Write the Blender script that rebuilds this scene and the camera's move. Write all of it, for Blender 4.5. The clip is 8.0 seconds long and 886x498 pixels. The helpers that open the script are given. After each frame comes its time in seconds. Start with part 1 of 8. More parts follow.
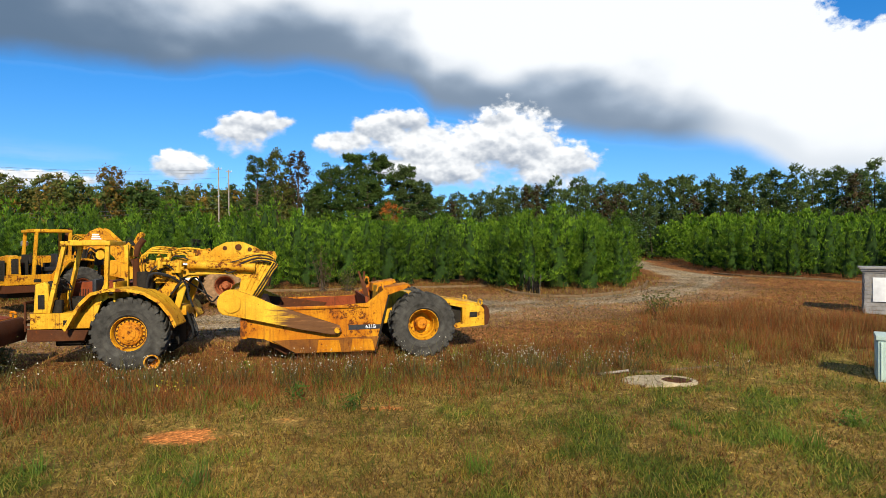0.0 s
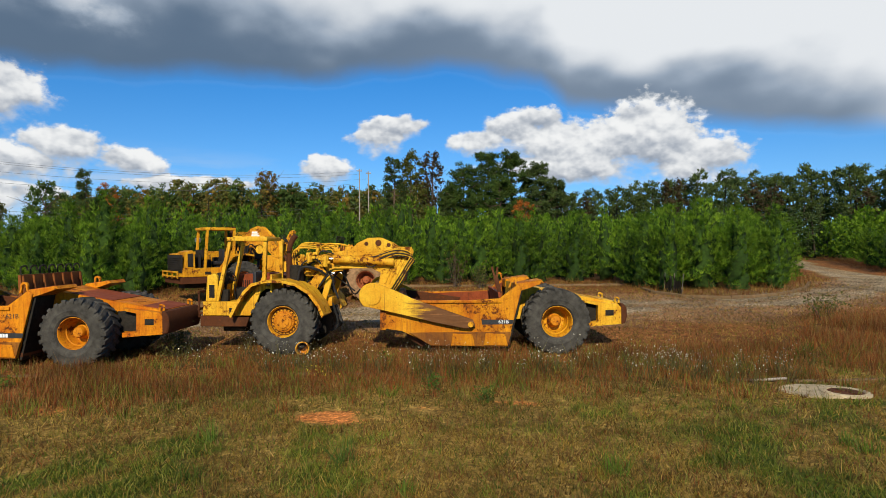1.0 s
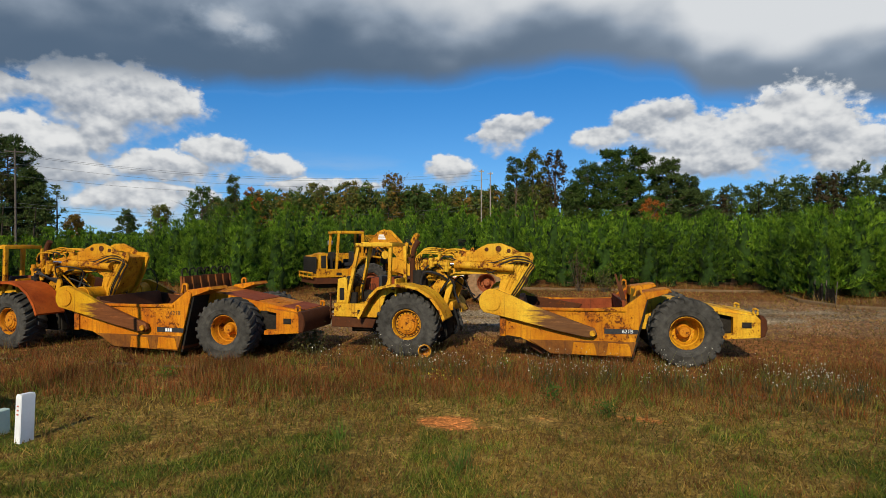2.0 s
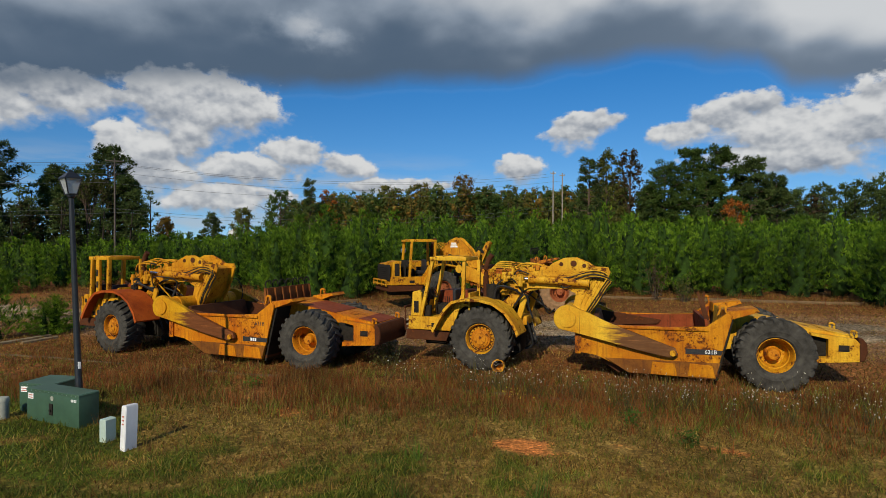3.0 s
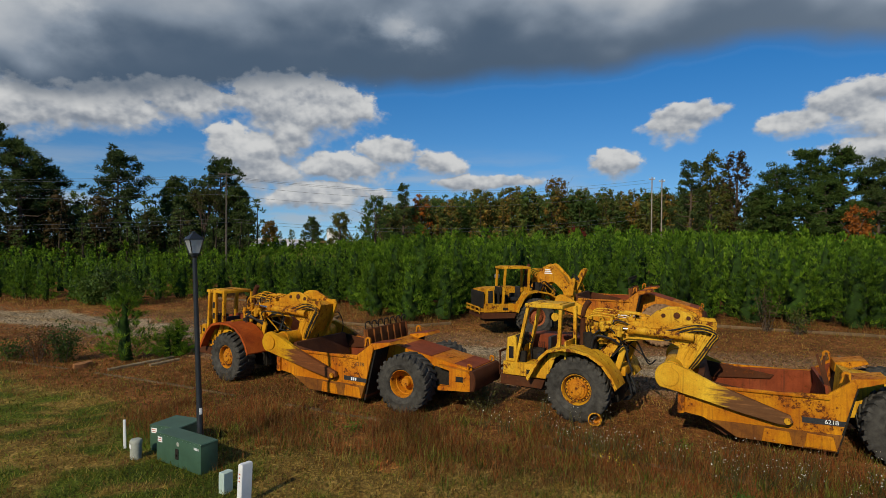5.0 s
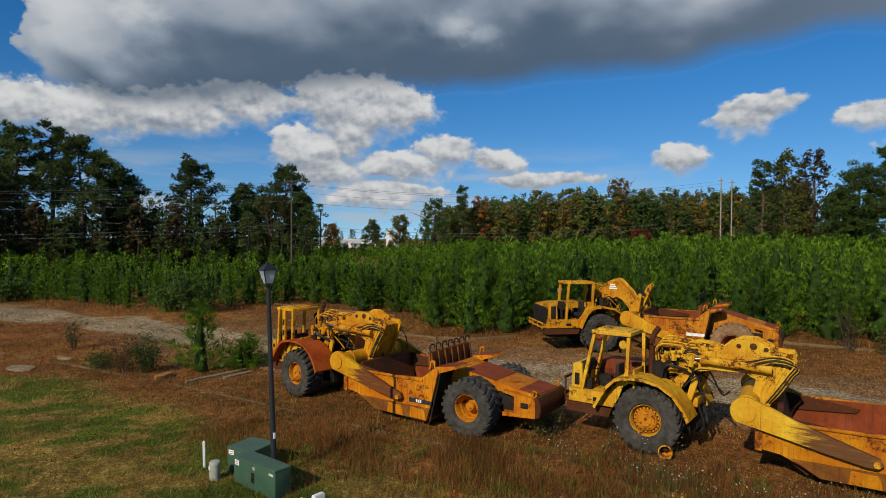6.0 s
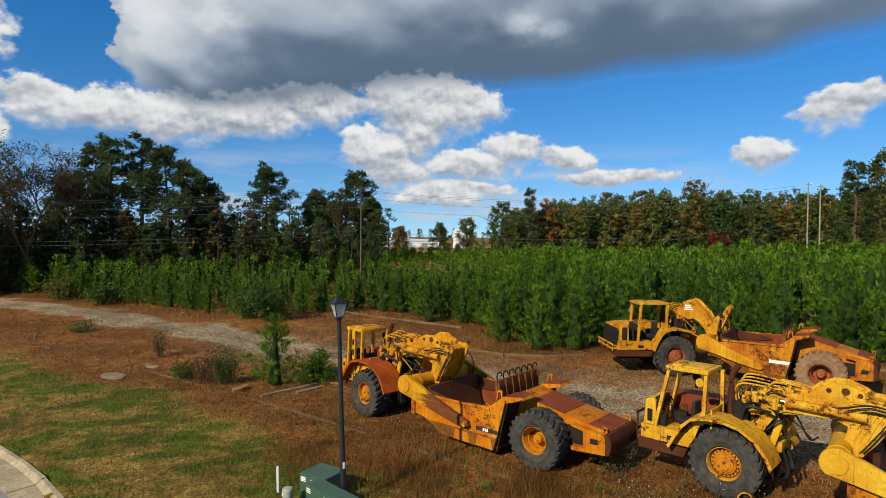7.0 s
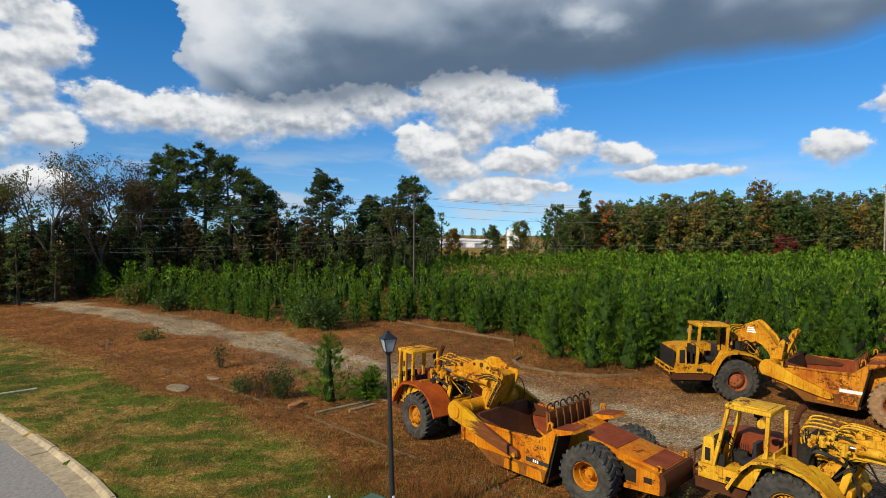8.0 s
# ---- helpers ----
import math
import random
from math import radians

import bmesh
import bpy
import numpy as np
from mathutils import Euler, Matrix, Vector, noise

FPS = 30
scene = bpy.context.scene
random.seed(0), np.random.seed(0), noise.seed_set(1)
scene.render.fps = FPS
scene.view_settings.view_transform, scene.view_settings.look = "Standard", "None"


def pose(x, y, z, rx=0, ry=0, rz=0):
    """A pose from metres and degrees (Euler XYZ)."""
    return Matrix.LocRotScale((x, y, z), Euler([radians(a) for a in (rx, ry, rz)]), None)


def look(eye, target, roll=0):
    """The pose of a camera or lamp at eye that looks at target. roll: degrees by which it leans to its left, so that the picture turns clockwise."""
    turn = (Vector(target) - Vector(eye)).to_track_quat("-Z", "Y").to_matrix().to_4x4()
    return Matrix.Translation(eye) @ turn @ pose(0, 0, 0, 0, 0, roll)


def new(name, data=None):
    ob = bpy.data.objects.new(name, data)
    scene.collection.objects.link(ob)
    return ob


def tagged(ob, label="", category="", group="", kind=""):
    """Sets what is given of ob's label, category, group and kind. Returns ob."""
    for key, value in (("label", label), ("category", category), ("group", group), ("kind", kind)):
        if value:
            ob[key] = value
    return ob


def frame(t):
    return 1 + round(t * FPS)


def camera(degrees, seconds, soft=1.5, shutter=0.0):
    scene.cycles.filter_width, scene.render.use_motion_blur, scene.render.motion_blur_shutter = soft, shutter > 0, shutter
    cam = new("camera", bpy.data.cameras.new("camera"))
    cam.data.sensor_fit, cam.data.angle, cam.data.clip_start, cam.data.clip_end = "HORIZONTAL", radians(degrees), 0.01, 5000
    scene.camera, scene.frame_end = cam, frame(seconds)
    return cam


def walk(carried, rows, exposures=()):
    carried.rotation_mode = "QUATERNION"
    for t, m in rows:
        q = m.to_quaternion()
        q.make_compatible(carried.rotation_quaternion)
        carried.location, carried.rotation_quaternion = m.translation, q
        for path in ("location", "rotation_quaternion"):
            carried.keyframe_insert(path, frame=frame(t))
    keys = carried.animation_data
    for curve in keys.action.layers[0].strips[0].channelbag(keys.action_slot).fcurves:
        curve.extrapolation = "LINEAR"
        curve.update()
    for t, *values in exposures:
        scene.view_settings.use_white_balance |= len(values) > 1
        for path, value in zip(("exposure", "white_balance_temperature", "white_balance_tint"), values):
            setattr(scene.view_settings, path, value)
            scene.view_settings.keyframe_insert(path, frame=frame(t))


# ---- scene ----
cam = camera(73.5, 8.0, soft=0.6)
PATH = [
    (0, (-0.146, 0.558, 3.16), (-0.317, 2.551, 3.152), -0.4),
    (0.5, (-0.175, 0.569, 3.097), (-0.542, 2.535, 3.087), -0.4),
    (1, (-0.181, 0.514, 3.09), (-0.784, 2.42, 3.079), -0.3),
    (1.5, (-0.15, 0.525, 3.128), (-0.971, 2.348, 3.116), -0.2),
    (2, (-0.101, 0.462, 3.299), (-1.079, 2.206, 3.285), -0.1),
    (3.5, (-0.218, 0.318, 4.023), (-1.457, 1.888, 4.005), 0.1),
    (4, (-0.234, 0.277, 4.384), (-1.526, 1.804, 4.362), 0.2),
    (5.5, (-0.292, 0.148, 5.619), (-1.763, 1.502, 5.587), 0.4),
    (6, (-0.371, 0.052, 6.013), (-1.91, 1.328, 5.977), 0.3),
    (6.5, (-0.397, 0.018, 6.46), (-2.011, 1.199, 6.421), 0.4),
    (7, (-0.455, 0.069, 6.942), (-2.128, 1.165, 6.899), 0.5),
    (7.5, (-0.532, 0.183, 7.419), (-2.252, 1.201, 7.37), 0.5),
    (8, (-0.441, 0.195, 7.916), (-2.206, 1.136, 7.865), 0.4),
]
EXPOSURES = [(0, 0.45), (1, 0.14), (2, -0.08), (4, -0.41), (5.5, -0.42), (6.5, -0.12), (8, 0.12)]
walk(cam, [(t, look(eye, target, roll)) for t, eye, target, roll in PATH], EXPOSURES)


# ---- world, sun ----
SUN_AZ, SUN_EL = 164.0, 32.0   # degrees clockwise from +y, and above the horizon

world = bpy.data.worlds.new("sky")
scene.world = world
world.use_nodes = True
wn, wl = world.node_tree.nodes, world.node_tree.links
wn.clear()


def wmath(op, a, b=None, c=None, clamp=False):
    n = wn.new("ShaderNodeMath")
    n.operation = op
    n.use_clamp = clamp
    for i, v in enumerate((a, b, c)):
        if v is None:
            continue
        if isinstance(v, (int, float)):
            n.inputs[i].default_value = v
        else:
            wl.new(v, n.inputs[i])
    return n.outputs[0]


def wstep(v, lo, hi):
    n = wn.new("ShaderNodeMapRange")
    n.interpolation_type = "SMOOTHSTEP"
    wl.new(v, n.inputs["Value"])
    n.inputs["From Min"].default_value, n.inputs["From Max"].default_value = lo, hi
    return n.outputs["Result"]


def wmix(f, a, b):
    n = wn.new("ShaderNodeMix")
    n.data_type = "RGBA"
    for i, v in ((0, f), (6, a), (7, b)):
        if isinstance(v, (int, float)):
            n.inputs[i].default_value = v
        elif isinstance(v, tuple):
            n.inputs[i].default_value = (*v, 1)
        else:
            wl.new(v, n.inputs[i])
    return n.outputs[2]


tc = wn.new("ShaderNodeTexCoord").outputs["Generated"]
sep = wn.new("ShaderNodeSeparateXYZ")
wl.new(tc, sep.inputs[0])
AZ = wmath("MULTIPLY", wmath("ARCTAN2", wmath("MULTIPLY", sep.outputs[0], -1.0), sep.outputs[1]), 57.2958)
EL = wmath("MULTIPLY", wmath("ARCSINE", sep.outputs[2]), 57.2958)


def wvec(u, v, w):
    c = wn.new("ShaderNodeCombineXYZ")
    for i, q in enumerate((u, v, w)):
        if isinstance(q, (int, float)):
            c.inputs[i].default_value = q
        else:
            wl.new(q, c.inputs[i])
    return c.outputs[0]


def wnoise(sx, sy, detail, rough, off, up=0.0):
    n = wn.new("ShaderNodeTexNoise")
    n.inputs["Scale"].default_value = 1.0
    n.inputs["Detail"].default_value = detail
    n.inputs["Roughness"].default_value = rough
    wl.new(wvec(wmath("MULTIPLY", AZ, sx), wmath("MULTIPLY_ADD", EL, sy, up), off), n.inputs["Vector"])
    return wmath("SUBTRACT", n.outputs[0], 0.5)


def wpuffs(scale, off, up=0.0, side=0.0):
    """Rounded cloud heads of several sizes."""
    n = wn.new("ShaderNodeTexVoronoi")
    n.feature = "SMOOTH_F1"
    n.inputs["Scale"].default_value = 1.0
    n.inputs["Detail"].default_value = 2.0
    n.normalize = True
    n.inputs["Roughness"].default_value = 0.55
    n.inputs["Smoothness"].default_value = 0.5
    wl.new(wvec(wmath("MULTIPLY_ADD", AZ, scale, side), wmath("MULTIPLY_ADD", EL, scale * 1.25, up), off), n.inputs["Vector"])
    return wmath("SUBTRACT", 0.5, n.outputs["Distance"])


billow = wnoise(0.22, 0.32, 5, 0.52, 3.1)
fine = wnoise(0.8, 1.1, 6, 0.6, 8.4)
broad = wnoise(0.07, 0.13, 2, 0.5, 1.7)
warp = wnoise(0.14, 0.2, 4, 0.5, 5.5)
heads = wpuffs(0.60, 2.2)
relief = wmath("SUBTRACT", heads, wpuffs(0.60, 2.2, 0.34, -0.14))
smooth_b = wnoise(0.13, 0.24, 2.0, 0.45, 12.6)
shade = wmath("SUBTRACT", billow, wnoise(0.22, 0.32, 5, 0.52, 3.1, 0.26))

# separate cumulus clouds: azimuth to the left of +y, elevation, half width, half height, in degrees
CUMULUS = [(73.9, 11.1, 2.4, 1.4), (68.5, 12.1, 4.4, 1.2), (60.7, 12.2, 3.2, 2.1), (58.3, 11.7, 3.3, 2.4), (54.4, 11.9, 2.9, 1.9), (59.1, 9.2, 1.7, 2.2), (64.3, 8.2, 1.8, 1.8), (62.5, 7.5, 2.2, 1.9),
           (61.6, 5.8, 2.7, 1.4), (50.3, 8.3, 1.8, 1.2), (54.6, 6.6, 3.8, 1.2), (56.2, 4.0, 4.2, 1.2), (45.4, 7.2, 1.8, 1.0), (41.0, 5.4, 4.2, 0.7), (22.0, 11.1, 2.4, 0.9), (23.3, 10.2, 2.2, 1.0),
           (28.6, 7.0, 1.6, 1.2), (8.2, 11.5, 2.2, 1.1), (10.1, 10.6, 3.0, 1.4), (13.3, 9.8, 2.5, 0.8), (6.3, 9.6, 2.8, 1.7), (3.1, 8.4, 3.6, 2.1), (-1.1, 10.9, 2.1, 1.6), (0.1, 9.4, 2.6, 2.3),
           (-2.7, 9.3, 2.8, 2.5), (-5.0, 7.3, 3.5, 2.0), (5.4, 7.1, 5.2, 1.2), (91.2, 10.1, 2.6, 1.4), (87.8, 10.1, 2.1, 1.1), (85.1, 10.1, 2.5, 1.6), (80.9, 9.8, 4.0, 1.8), (74.6, 10.6, 3.9, 1.5),
           (67.7, 11.7, 3.1, 1.2), (97.0, 16.5, 2.5, 1.4), (96.3, 14.2, 2.3, 1.9), (97.1, 11.1, 2.1, 2.1), (96.0, 7.8, 2.0, 1.5), (96.5, 3.5, 2.2, 1.3), (103.0, 10.0, 5.0, 6.0)]
where = wvec(wmath("MULTIPLY_ADD", warp, 3.0, AZ), wmath("MULTIPLY_ADD", billow, 1.6, EL), 0.0)
dens, high = None, None
for a0, e0, ra, re in CUMULUS:
    off = wn.new("ShaderNodeVectorMath")
    off.operation = "MULTIPLY_ADD"
    wl.new(where, off.inputs[0])
    off.inputs[1].default_value, off.inputs[2].default_value = (1 / ra, 1 / re, 0), (-a0 / ra, -e0 / re, 0)
    ln = wn.new("ShaderNodeVectorMath")
    ln.operation = "LENGTH"
    wl.new(off.outputs[0], ln.inputs[0])
    d = wmath("SUBTRACT", 1.0, ln.outputs["Value"])
    ov = wn.new("ShaderNodeSeparateXYZ")
    wl.new(off.outputs[0], ov.inputs[0])
    if dens is None:
        dens, high = d, ov.outputs[1]
    else:
        bigger = wstep(wmath("SUBTRACT", d, dens), -0.35, 0.35)
        high = wmath("MULTIPLY_ADD", bigger, wmath("SUBTRACT", ov.outputs[1], high), high)
        dens = wmath("SMOOTH_MAX", d, dens, 0.6)
dens = wmath("ADD", wmath("MULTIPLY_ADD", heads, 1.25, dens), wmath("MULTIPLY_ADD", fine, 1.2, wmath("MULTIPLY_ADD", billow, 1.9, 0.32)))
# crisp heads, softer undersides
soft_edge = wmath("MULTIPLY_ADD", wstep(high, 0.4, -0.9), 0.7, 0.42)
cum_alpha = wmath("DIVIDE", dens, soft_edge, clamp=True)
cum_alpha = wstep(cum_alpha, 0.0, 1.0)
lit = wmath("ADD", wmath("MULTIPLY_ADD", relief, 1.3, wmath("MULTIPLY", high, 0.34)), wmath("MULTIPLY", shade, 2.0))
cum_light = wstep(lit, -0.62, 0.52)
cum_col = wmix(cum_light, (0.30, 0.35, 0.43), (0.90, 0.91, 0.91))

# the long bank overhead: its lower edge by azimuth
edge = wn.new("ShaderNodeValToRGB")
edge.color_ramp.interpolation = "LINEAR"
side = wmath("MULTIPLY", wmath("MULTIPLY_ADD", billow, 9.0, wmath("MULTIPLY", heads, 2.5)), wstep(AZ, 74.0, 82.0))
wl.new(wmath("DIVIDE", wmath("ADD", wmath("ADD", AZ, side), 40.0), 160.0), edge.inputs[0])
BANK = [(-40, 4.5), (-27, 5.0), (-22, 8.2), (-16, 9.1), (-12, 9.6), (-7, 10.8), (0, 11.8), (5.5, 12.8), (8, 15.2), (12.5, 15.6), (17.7, 16.7), (24, 16.2),
        (30, 15.2), (40, 15.0), (46, 14.4), (56, 14.0), (62, 13.6), (67, 12.6), (72, 11.4), (80, 11.0), (84.5, 12.0), (86.5, 14.5), (87.5, 24.0), (91, 38.0)]
els = edge.color_ramp.elements
while len(els) < len(BANK):
    els.new(0.5)
for e, (a, v) in zip(els, BANK):
    e.position, e.color = (a + 40) / 160, (v / 40, v / 40, v / 40, 1)
low = wmath("MULTIPLY", edge.outputs[0], 40.0)
ragged = wmath("ADD", wmath("MULTIPLY", warp, 1.8), wmath("MULTIPLY", smooth_b, 1.0))
rise = wmath("SUBTRACT", wmath("ADD", EL, wmath("MULTIPLY_ADD", fine, 0.25, ragged)), low)
bank_alpha = wstep(rise, -0.9, 1.5)
# the bank thins out overhead and behind, with a gap in the east
bank_alpha = wmath("MULTIPLY", bank_alpha, wmath("SUBTRACT", 1.0, wstep(wmath("MULTIPLY_ADD", broad, 30.0, EL), 34.0, 56.0)))
bank_alpha = wmath("MULTIPLY", bank_alpha, wstep(wmath("MULTIPLY_ADD", broad, 30.0, AZ), -72.0, -46.0))
gap_a = wmath("DIVIDE", wmath("ADD", AZ, 31.0), 3.2)
gap_e = wmath("DIVIDE", wmath("SUBTRACT", EL, 18.4), 1.7)
gap = wmath("SUBTRACT", 1.0, wmath("SQRT", wmath("ADD", wmath("MULTIPLY", gap_a, gap_a), wmath("MULTIPLY", gap_e, gap_e))))
bank_alpha = wmath("MULTIPLY", bank_alpha, wmath("SUBTRACT", 1.0, wstep(wmath("ADD", gap, wmath("MULTIPLY_ADD", heads, 0.7, wmath("MULTIPLY", fine, 1.2))), 0.0, 0.35)))
# dark belly along the lower edge, grey body, sunlit heads
depth = wmath("ADD", rise, wmath("ADD", wmath("MULTIPLY", broad, 7.0), wmath("MULTIPLY", smooth_b, 2.0)))
body = wmath("MULTIPLY", wstep(depth, 1.2, 8.5), wmath("ADD", wmath("MULTIPLY_ADD", wstep(AZ, 50.0, 10.0), 0.55, 0.46), wmath("MULTIPLY", wstep(AZ, 52.0, 66.0), 0.12)))
east = wmath("MULTIPLY", wstep(AZ, 34.0, 14.0), wstep(wmath("MULTIPLY_ADD", wstep(AZ, 2.0, -12.0), -0.8, depth), 1.6, 13.0))
west = wmath("MULTIPLY", wstep(wmath("MULTIPLY_ADD", billow, 9.0, AZ), 72.0, 87.0), wmath("MAXIMUM", wstep(depth, 0.4, 4.5), wstep(AZ, 79.0, 85.0)))
body = wmath("ADD", body, wmath("MULTIPLY", wmath("ADD", smooth_b, wmath("MULTIPLY", shade, 0.35)), wmath("MULTIPLY", wstep(depth, 1.0, 5.0), 0.8)))
for a0, e0, ra, re in ((50.2, 19.4, 3.4, 1.5), (46.5, 18.6, 2.4, 1.4), (78.0, 19.0, 3.0, 1.2)):
    ga, ge = wmath("DIVIDE", wmath("MULTIPLY_ADD", warp, 3.0, wmath("SUBTRACT", AZ, a0)), ra), wmath("DIVIDE", wmath("SUBTRACT", EL, e0), re)
    q = wmath("SUBTRACT", 1.0, wmath("SQRT", wmath("ADD", wmath("MULTIPLY", ga, ga), wmath("MULTIPLY", ge, ge))))
    body = wmath("ADD", body, wmath("MULTIPLY", wstep(wmath("ADD", q, wmath("MULTIPLY_ADD", billow, 2.0, wmath("MULTIPLY", fine, 0.6))), -0.2, 1.0), 0.34))
lum = wmath("ADD", wmath("MAXIMUM", body, 0.0), wmath("ADD", wmath("MULTIPLY", wmath("MAXIMUM", east, wstep(AZ, -16.0, -23.0)), 0.62), wmath("ADD", wmath("MULTIPLY", west, 0.68), wmath("MULTIPLY", wstep(AZ, 46.0, 4.0), 0.25))))
lum = wstep(lum, -0.05, 1.3)
tone = wn.new("ShaderNodeValToRGB")
wl.new(lum, tone.inputs[0])
te = tone.color_ramp.elements
te.new(0.32)
for e, (q, c) in zip(te, ((0.0, (0.105, 0.162, 0.245)), (0.32, (0.325, 0.395, 0.49)), (1.0, (0.80, 0.83, 0.86)))):
    e.position, e.color = q, (*c, 1)
bank_col = tone.outputs[0]

sky = wn.new("ShaderNodeTexSky")
sky.sky_type = "NISHITA"
sky.sun_disc = False
sky.sun_elevation, sky.sun_rotation = radians(SUN_EL), radians(SUN_AZ)
sky.air_density, sky.dust_density, sky.ozone_density = 1.0, 0.0, 2.0
hue = wn.new("ShaderNodeHueSaturation")
hue.inputs["Hue"].default_value = 0.508
hue.inputs["Saturation"].default_value = 1.47
lift = wn.new("ShaderNodeCombineXYZ")
wl.new(sep.outputs[0], lift.inputs[0])
wl.new(sep.outputs[1], lift.inputs[1])
wl.new(wmath("MAXIMUM", wmath("MULTIPLY_ADD", sep.outputs[2], 0.8, 0.10), 0.10), lift.inputs[2])
wl.new(lift.outputs[0], sky.inputs[0])
wl.new(sky.outputs[0], hue.inputs["Color"])
clear = wn.new("ShaderNodeBackground")
wl.new(hue.outputs[0], clear.inputs[0])
clear.inputs[1].default_value = 0.122
# thin low cloud towards the horizon
streaky = wnoise(0.11, 0.62, 5, 0.55, 21.3)
veil = wmath("MULTIPLY", wmath("MULTIPLY", wstep(streaky, -0.06, 0.16), wstep(EL, 9.5, 4.0)), wmath("MULTIPLY", wstep(AZ, 24.0, 42.0), 0.62))
cloudy = wn.new("ShaderNodeBackground")
# the bank hangs in front of the cumulus row to the west
over = wmath("MULTIPLY", bank_alpha, wmath("MULTIPLY", wstep(AZ, 48.0, 54.0), 0.8))
wl.new(wmix(wmath("MULTIPLY", cum_alpha, wmath("SUBTRACT", 1.0, over)), wmix(wmath("MULTIPLY", bank_alpha, 9.0, clamp=True), (0.60, 0.66, 0.72), bank_col), cum_col), cloudy.inputs[0])
cloudy.inputs[1].default_value = 0.9
mixw = wn.new("ShaderNodeMixShader")
wl.new(wmath("MAXIMUM", veil, wmath("MAXIMUM", bank_alpha, cum_alpha)), mixw.inputs[0])
wl.new(clear.outputs[0], mixw.inputs[1])
wl.new(cloudy.outputs[0], mixw.inputs[2])
wout = wn.new("ShaderNodeOutputWorld")
wl.new(mixw.outputs[0], wout.inputs[0])

sun = new("sun", bpy.data.lights.new("sun", "SUN"))
sun.data.energy, sun.data.angle, sun.data.color = 5.0, radians(0.6), (1.0, 0.89, 0.68)
sa, se = radians(SUN_AZ), radians(SUN_EL)
sun.matrix_basis = look((30 * math.sin(sa), 30 * math.cos(sa), 30 * math.tan(se)), (0, 0, 0))
tagged(sun, "the sun", "sun")

# ---- mesh helpers ----
AX, AY = math.cos(radians(27)), math.sin(radians(27))


def smooth(a, b, v):
    v = np.clip((v - a) / (b - a), 0.0, 1.0)
    return v * v * (3 - 2 * v)


def ground_z(x, y):
    """Height of the ground: flat in front, rising gently towards the plantation."""
    s = -AY * x + AX * y
    return 0.68 * smooth(17.0, 33.0, s) + 0.09 * smooth(13.5, 16.0, s) * (1 - smooth(18.0, 26.0, s)) + 0.5 * smooth(36.0, 110.0, s) + 0.04 * np.sin(x * 0.31 + 1.0) * np.sin(y * 0.27)


def gz(x, y):
    return float(ground_z(np.float64(x), np.float64(y)))


def mesh_of(name, bm, material, smooth_shade=False):
    me = bpy.data.meshes.new(name)
    bmesh.ops.recalc_face_normals(bm, faces=bm.faces)
    bm.to_mesh(me)
    bm.free()
    for m in material if isinstance(material, (list, tuple)) else [material]:
        me.materials.append(m)
    if smooth_shade:
        for p in me.polygons:
            p.use_smooth = True
        me.set_sharp_from_angle(angle=radians(35))
    return me


def part(name, bm, material, parent, label="", m=None, smooth_shade=True):
    ob = new(name, bm if isinstance(bm, bpy.types.Mesh) else mesh_of(name, bm, material, smooth_shade))
    ob.parent = parent
    if m is not None:
        ob.matrix_basis = m
    if label:
        tagged(ob, label)
    return ob


def thing(name, label, category, m=None, group="", kind=""):
    ob = new(name)
    ob.empty_display_size = 0.3
    if m is not None:
        ob.matrix_basis = m
    return tagged(ob, label, category, group, kind)


def solid(name, bm, material, label, category, group="", kind="", m=None, smooth_shade=True):
    ob = new(name, mesh_of(name, bm, material, smooth_shade))
    if m is not None:
        ob.matrix_basis = m
    return tagged(ob, label, category, group, kind)


def box(bm, x0, x1, y0, y1, z0, z1, bevel=0.0, m=None):
    r = bmesh.ops.create_cube(bm, size=1.0)
    mm = Matrix.Translation(((x0 + x1) / 2, (y0 + y1) / 2, (z0 + z1) / 2)) @ Matrix.Diagonal((x1 - x0, y1 - y0, z1 - z0, 1))
    if m is not None:
        mm = m @ mm
    bmesh.ops.transform(bm, matrix=mm, verts=r["verts"])
    if bevel:
        edges = list({e for v in r["verts"] for e in v.link_edges})
        bmesh.ops.bevel(bm, geom=edges, offset=bevel, segments=2, affect="EDGES", profile=0.6)


def prism(bm, outline, y0, y1, bevel=0.0):
    """An outline in x, z drawn out from y0 to y1."""
    a = [bm.verts.new((x, y0, z)) for x, z in outline]
    b = [bm.verts.new((x, y1, z)) for x, z in outline]
    n = len(a)
    fs = [bm.faces.new(a), bm.faces.new(b[::-1])]
    for i in range(n):
        fs.append(bm.faces.new((a[i], b[i], b[(i + 1) % n], a[(i + 1) % n])))
    if bevel:
        edges = list({e for f in fs[:2] for e in f.edges})
        bmesh.ops.bevel(bm, geom=edges, offset=bevel, segments=1, affect="EDGES")


def cyl(bm, p0, p1, r, r2=None, n=16):
    p0, p1 = Vector(p0), Vector(p1)
    d = p1 - p0
    m = Matrix.Translation((p0 + p1) / 2) @ d.to_track_quat("Z", "Y").to_matrix().to_4x4()
    bmesh.ops.create_cone(bm, cap_ends=True, segments=n, radius1=r, radius2=r if r2 is None else r2, depth=d.length, matrix=m)


